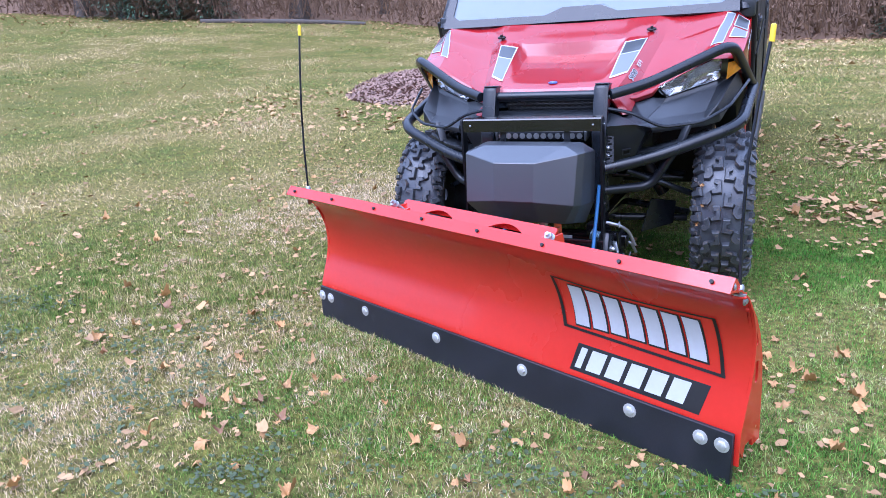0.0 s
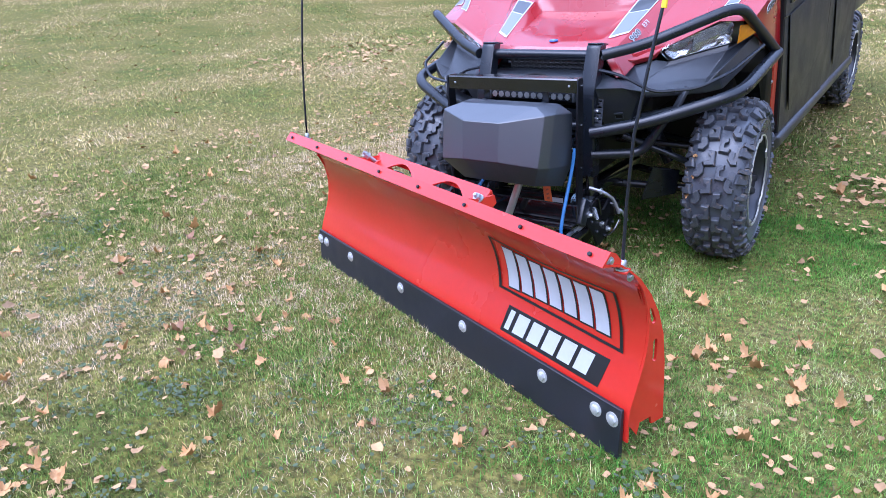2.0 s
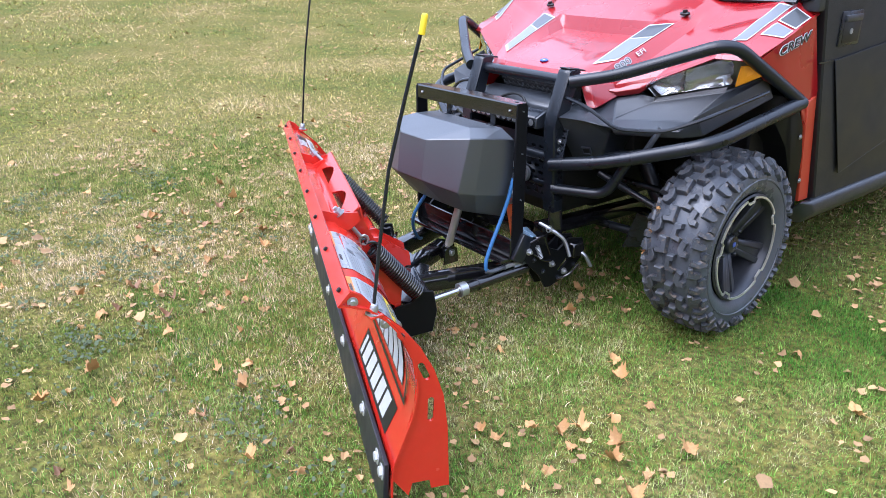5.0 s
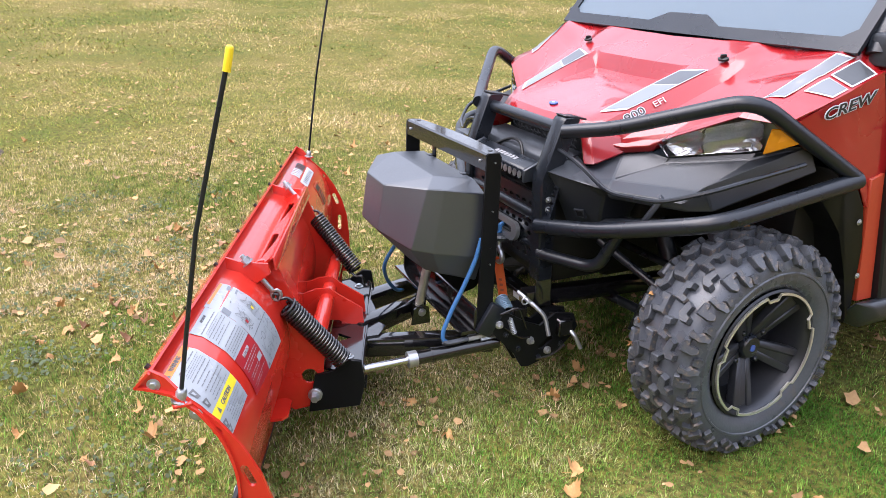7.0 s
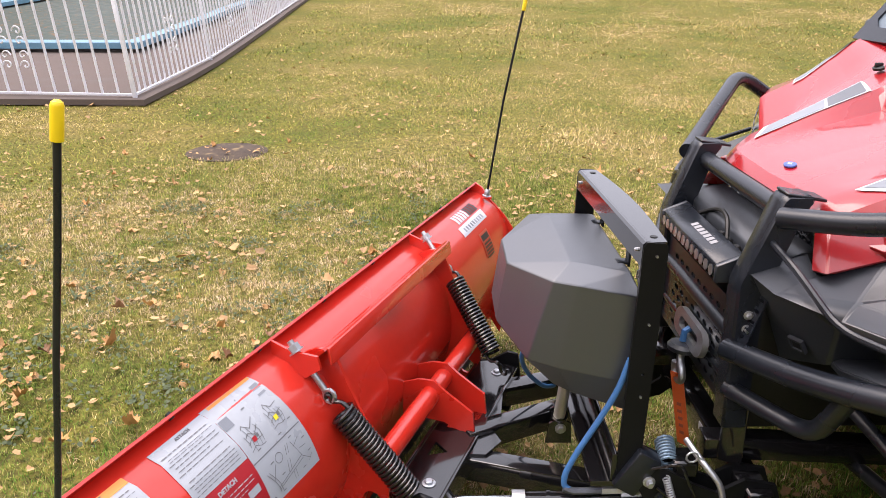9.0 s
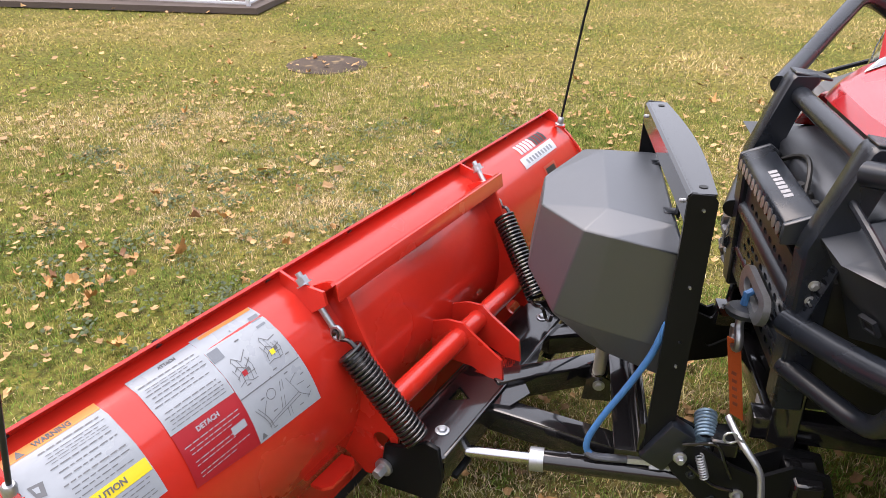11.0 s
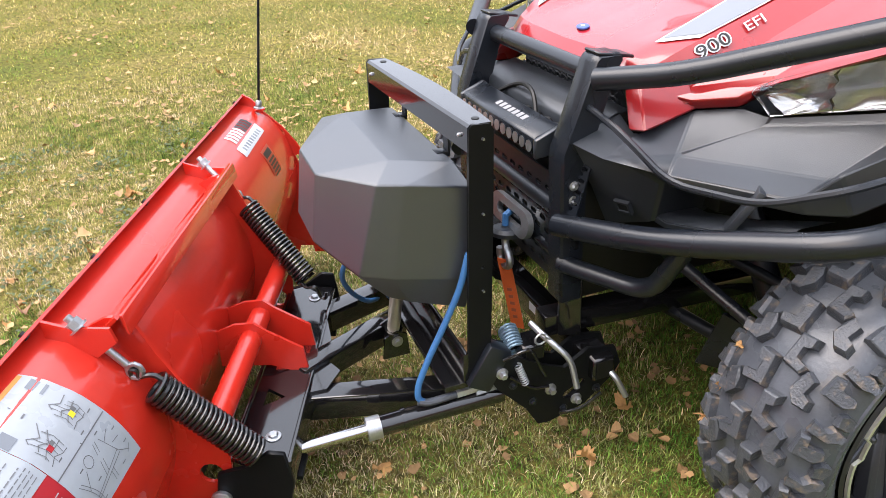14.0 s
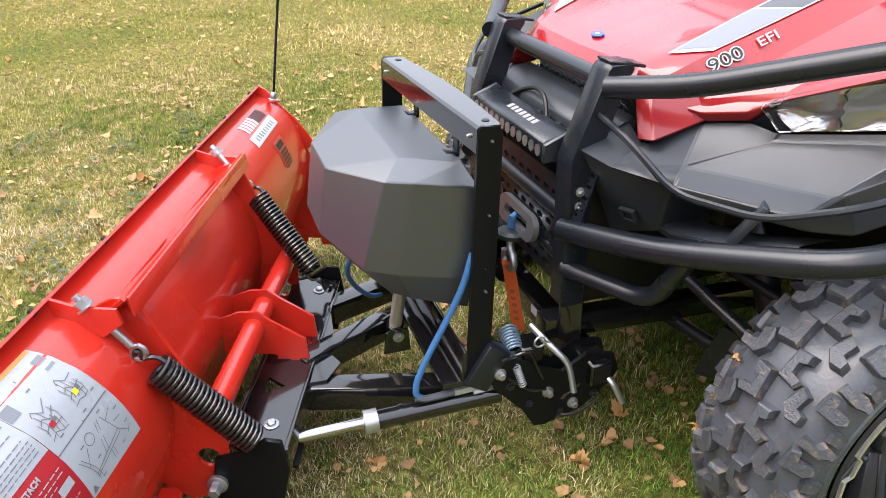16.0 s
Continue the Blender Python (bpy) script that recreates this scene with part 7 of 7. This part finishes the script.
me.from_pydata(chips_v, [], chips_f)
me.materials.append(M["mulch"])
tagged(new("mulch_chips", me), "reddish-brown bark chips heaped on the mulch bed", "mulch", kind="stuff")

# ---- access lid in the lawn ----
bm = bmesh.new()
z0 = float(height(-3.87, -2.63))
lathe(bm, [(0.30, -0.03), (0.305, 0.006), (0.285, 0.013), (0.265, 0.011), (0.255, 0.016), (0.0, 0.018)], 30, pose(-3.87, -2.63, z0))
solo("access_lid", bm, "lid", "round brown dirt-covered access lid set in the lawn", "lid")

# ---- pool yard: fence, deck, pool ----
FC = Vector((-5.95, -4.13, 0))
LEAN = Vector((0, -0.085, 1)).normalized()


def fence_run(start, way, panels, length, label, first=0):
    fence = thing("fence", label, "fence", "pool fence")
    way = Vector(way).normalized()
    h = 1.08
    base = lambda d: Vector((start.x + way.x * d, start.y + way.y * d, float(height(start.x + way.x * d, start.y + way.y * d))))
    for p in range(first, panels + 1):
        a = base(p * length)
        bm = bmesh.new()
        box(bm, (-0.02, -0.02, -0.02), (0.02, 0.02, h), 0.004)
        lathe(bm, [(0.038, -0.02), (0.034, 0.012), (0.026, 0.03)], 12)
        lathe(bm, [(0.026, h), (0.022, h + 0.012), (0.0, h + 0.02)], 10)
        bm.transform(Matrix.Translation(a) @ Matrix(((1, 0, LEAN.x, 0), (0, 1, LEAN.y, 0), (0, 0, 1, 0), (0, 0, 0, 1))))
        part("post", bm, "fence_white", fence)
    for p in range(panels):
        a, b = base(p * length), base((p + 1) * length)
        for z, r in ((0.10, 0.016), (h - 0.03, 0.02)):
            bm = bmesh.new()
            beam(bm, a + LEAN * z, b + LEAN * z, r * 1.6, r * 1.6, 0.003)
            part("rail", bm, "fence_white", fence)
        n = round(length / 0.168)
        for k in range(1, n):
            q = a.lerp(b, k / n)
            bm = bmesh.new()
            beam(bm, q + LEAN * 0.10, q + LEAN * (h - 0.04), 0.020, 0.020, 0)
            part("picket", bm, "fence_white", fence)
        # scrolls in the middle of the panel
        for k in (0.46, 0.54):
            q = a.lerp(b, k)
            for zz, sgn in ((0.72, 1), (0.48, -1), (0.62, -1), (0.38, 1)):
                bm = bmesh.new()
                pts = [q + LEAN * zz + (way * math.cos(t * 0.55) * sgn + Vector((0, 0, 1)) * math.sin(t * 0.55)) * (0.055 - 0.0042 * t) for t in range(13)]
                tube(bm, pts, 0.008, 5)
                part("scroll", bm, "fence_white", fence)
    return fence


fence_run(FC, (-1.0, -0.045, 0), 6, 3.1, "white wrought-iron pool fence with scrolls on the lawn's edge")
fence_run(FC, (-0.08, -1.0, 0), 2, 2.35, "white wrought-iron pool fence with scrolls, returning from its corner", 1)

bm = bmesh.new()
rows = []
for i in range(13):
    x = FC.x + 0.12 - 1.6 * i
    rows.append([(x if j else x, FC.y + 0.13 - 0.9 * j - 0.07 * i, float(height(x, FC.y + 0.13 - 0.9 * j)) + 0.012) for j in range(9)])
strip(bm, rows)
thicken(bm, 0.06)
solo("pavement", bm, "concrete", "pinkish concrete deck round the pool", "deck", kind="structure")
PX0, PX1, PY0, PY1 = -9.62, -19.0, -5.50, -10.9


def pool_sheet(x0, x1, y0, y1, lift):
    return [[(x, y, float(height(x, y)) + lift) for y in np.linspace(y0, y1, 5)] for x in np.linspace(x0, x1, 12)]


bm = bmesh.new()
for x0, x1, y0, y1 in ((PX0, PX1, PY0, PY0 - 0.25), (PX0, PX0 - 0.30, PY0 - 0.255, PY1), (PX0, PX1, PY1, PY1 - 0.4)):
    b = strip(bmesh.new(), pool_sheet(x0, x1, y0, y1, 0.13))
    thicken(b, 0.09)
    me = bpy.data.meshes.new("coping")
    b.to_mesh(me)
    b.free()
    bm.from_mesh(me)
    bpy.data.meshes.remove(me)
zf = float(height(PX1, PY0))
box(bm, (PX1 - 0.3, PY1 - 0.4, zf - 0.3), (PX1, PY0, zf + 0.55), 0.02)
pool = solo("pool_edge", bm, "pool_blue", "pale blue pool coping and liner wall", "pool")
solo("water", strip(bmesh.new(), pool_sheet(PX0 - 0.30, PX1, PY0 - 0.25, PY1, 0.095)), "pool_water", "pool water, dark reflection put into its matt colour, with floating brown leaves", "water", kind="structure")

# low wall and storage box far beyond the lawn
bm = bmesh.new()
for k in range(5):
    y = -5.0 + 2.6 * k
    x = -25.4 + 0.25 * k
    z = float(height(x, y))
    box(bm, (x - 0.3, y, z - 0.3), (x, y + 2.6, z + 0.8), 0.004)
    box(bm, (x - 0.34, y, z + 0.8), (x + 0.04, y + 2.6, z + 0.9), 0.01)
solo("retaining_wall", bm, "timber", "low weathered grey-brown wall along the lawn's far edge", "wall")
z = float(height(-24.7, -1.5))
store = thing("storage_box", "grey plastic garden storage box standing against a low wall", "storage box")
part("body", box(bmesh.new(), (-25.1, -2.2, z), (-24.4, -0.75, z + 0.75), 0.03), "grey_plastic", store)
for k in range(14):
    part("slot", box(bmesh.new(), (-24.405, -2.05 + 0.08 * k + (0.1 if k > 6 else 0), z + 0.28), (-24.39, -2.02 + 0.08 * k + (0.1 if k > 6 else 0), z + 0.6)), "dark", store)


# ---- woods behind ----
def tree(x, y, r, h, seed, lean=0.0):
    t = thing("tree", "bare grey-brown tree trunk at the wood's edge", "tree", "woodland trees")
    g = random.Random(seed)
    z = float(height(x, y)) - 0.15
    pts = [Vector((x, y, z))]
    for k in range(1, 8):
        pts.append(Vector((x + lean * h * k / 7 + g.uniform(-0.06, 0.06), y + g.uniform(-0.06, 0.06), z + h * k / 7)))
    bm = tube(bmesh.new(), pts, [r * 1.5] + [r * (1 - 0.09 * k) for k in range(1, 8)], 9)
    part("trunk", bm, "bark", t)
    for k in range(5):
        a = g.uniform(0, 6.28)
        p = pts[2 + k % 5] + Vector((0, 0, g.uniform(0, h / 8)))
        l = g.uniform(0.8, 2.0)
        d = Vector((math.cos(a), math.sin(a), g.uniform(0.2, 0.8)))
        bm = tube(bmesh.new(), [p, p + d * l * 0.5 + Vector((0, 0, 0.1)), p + d * l + Vector((0, 0, 0.4))], [r * 0.35, r * 0.22, r * 0.08], 6)
        part("limb", bm, "bark", t)
    return t


rng = random.Random(7)
EDGE = [(-36, 12.5), (-27.2, 17.2), (-22.2, 17.7), (-19.3, 19.2), (-14.5, 22.9), (-9, 23.5), (-2, 20.5), (2.2, 17.2), (6, 15.2), (11, 13)]


litter("leaf_litter", 15000, (-31, 9, 7, 25), 0.048, 6, "dry brown leaves at the wood's edge", keep=lambda x, y: (np.interp(x, [p[0] for p in EDGE], [p[1] for p in EDGE]) - y < dice.gamma(1.3, 1.9, len(x))) & (y - np.interp(x, [p[0] for p in EDGE], [p[1] for p in EDGE]) < 0.8))


def edge_at(f):
    k = min(int(f), len(EDGE) - 2)
    a, b = EDGE[k], EDGE[k + 1]
    return a[0] + (b[0] - a[0]) * (f - k), a[1] + (b[1] - a[1]) * (f - k)


for k in range(46):
    x, y = edge_at(rng.uniform(0, len(EDGE) - 1.01))
    d = abs(rng.gauss(0, 3.0)) + 0.6
    tree(x - 0.3 * d, y + d, rng.uniform(0.12, 0.34), rng.uniform(6, 9), k, rng.uniform(-0.05, 0.05))


def brush():
    """Thin twigs, stems and dead leaves that close the wood's edge."""
    r = random.Random(12)
    v, f = [], []

    def blade_(p, d, w):
        s = d.cross(Vector((r.uniform(-1, 1), r.uniform(-1, 1), r.uniform(-1, 1)))).normalized() * w
        k = len(v)
        v.extend([tuple(p - s), tuple(p + s), tuple(p + d + s * 0.4), tuple(p + d - s * 0.4)])
        f.append((k, k + 1, k + 2, k + 3))

    for _ in range(7000):
        x, y = edge_at(r.uniform(0, len(EDGE) - 1.01))
        e = abs(r.gauss(0, 2.2)) + 0.3
        x, y = x - 0.3 * e, y + e
        p = Vector((x, y, float(height(x, y)) + r.uniform(0, 0.6)))
        blade_(p, Vector((r.gauss(0, 0.35), r.gauss(0, 0.35), r.uniform(0.4, 2.2))), r.uniform(0.006, 0.02))
    for _ in range(16000):
        x, y = edge_at(r.uniform(0, len(EDGE) - 1.01))
        e = abs(r.gauss(0, 2.4)) + 0.2
        x, y = x - 0.3 * e, y + e
        p = Vector((x, y, float(height(x, y)) + abs(r.gauss(0, 1.0))))
        blade_(p, Vector((r.gauss(0, 0.08), r.gauss(0, 0.08), r.gauss(0, 0.08))), r.uniform(0.02, 0.05))
    me = bpy.data.meshes.new("brush")
    me.from_pydata(v, [], f)
    me.materials.append(M["brush"])
    return tagged(new("brush", me), "tangled leafless brush and dead leaves under the trees", "brush", kind="stuff")


brush()
# rising leaf-covered bank that closes the view under the trees
bm = bmesh.new()
strip(bm, [[(x - 0.3 * e, y + e, float(height(x, y)) + h) for x, y in EDGE] for e, h in ((0.8, -0.1), (4, 1.0), (8, 3.2), (12, 7.0), (13, 12.0))])
bmesh.ops.subdivide_edges(bm, edges=bm.edges[:], cuts=3, use_grid_fill=True)
solo("bank", bm, "brush", "dark brown leaf-covered bank behind the trees", "bank", kind="structure")


def evergreen(x, y, h, w, seed):
    t = thing("shrub", "dark green evergreen shrub at the wood's edge", "shrub", "evergreen shrubs")
    r = random.Random(seed)
    z = float(height(x, y))
    part("trunk", tube(bmesh.new(), [(x, y, z - 0.1), (x + 0.05, y, z + h * 0.5), (x, y, z + h * 0.95)], [0.09, 0.06, 0.02], 7), "bark", t)
    v, f = [], []
    for _ in range(3600):
        a, q = r.uniform(0, 6.283), r.uniform(0.03, 1)
        rad = w * (1 - q) ** 0.7 * (0.75 + 0.35 * math.sin(a * 5 + q * 9)) * math.sqrt(r.uniform(0.15, 1))
        p = Vector((x + rad * math.cos(a), y + rad * math.sin(a), z + h * q - 0.15 * rad))
        d = Vector((math.cos(a) + r.uniform(-0.5, 0.5), math.sin(a) + r.uniform(-0.5, 0.5), r.uniform(-0.6, 0.3))) * r.uniform(0.08, 0.24)
        s = d.cross(Vector((0, 0, 1))).normalized() * r.uniform(0.012, 0.035)
        k = len(v)
        v.extend([tuple(p - s), tuple(p + s), tuple(p + d + s * 0.3), tuple(p + d - s * 0.3)])
        f.append((k, k + 1, k + 2, k + 3))
    me = bpy.data.meshes.new("crown")
    me.from_pydata(v, [], f)
    me.materials.append(M["needles"])
    part("crown", me, "", t)
    return t


for x, y, h, w, s in ((-22.9, 18.6, 3.4, 1.6, 1), (-21.9, 19.0, 3.0, 1.7, 2), (-20.9, 19.6, 3.3, 1.6, 3), (-19.8, 20.3, 2.6, 1.2, 4), (3.6, 18.0, 4.0, 1.2, 5), (5.2, 17.4, 3.8, 1.5, 6)):
    evergreen(x, y, h, w, s)
# fallen log along the edge
bm = tube(bmesh.new(), [(-19.2, 18.9, float(height(-19.2, 18.9)) + 0.03), (-18.0, 19.8, float(height(-18.0, 19.8)) + 0.05), (-16.8, 20.6, float(height(-16.8, 20.6)) + 0.03), (-15.4, 21.6, float(height(-15.4, 21.6)) + 0.06), (-14.2, 22.5, float(height(-14.2, 22.5)) + 0.02)], [0.11, 0.09, 0.12, 0.09, 0.10], 9)
solo("fallen_log", bm, "bark", "dark fallen log lying along the wood's edge", "log")


# added bank round the yard, out of view, which darkens the low horizon
RING = [(18 * math.cos(radians(a)) * 1.5, 18 * math.sin(radians(a)) * 1.3 - 2) for a in range(-150, 66, 12)]
bm = bmesh.new()
strip(bm, [[(x * f, y * f, float(height(x * f, y * f)) + h) for x, y in RING] for f, h in ((1.0, -0.1), (1.04, 2.5), (1.1, 6.0), (1.2, 9.5))])
bmesh.ops.subdivide_edges(bm, edges=bm.edges[:], cuts=2, use_grid_fill=True)
solo("bank", bm, "brush", "added unseen dark brown bank that darkens the low horizon round the yard", "bank", kind="structure")
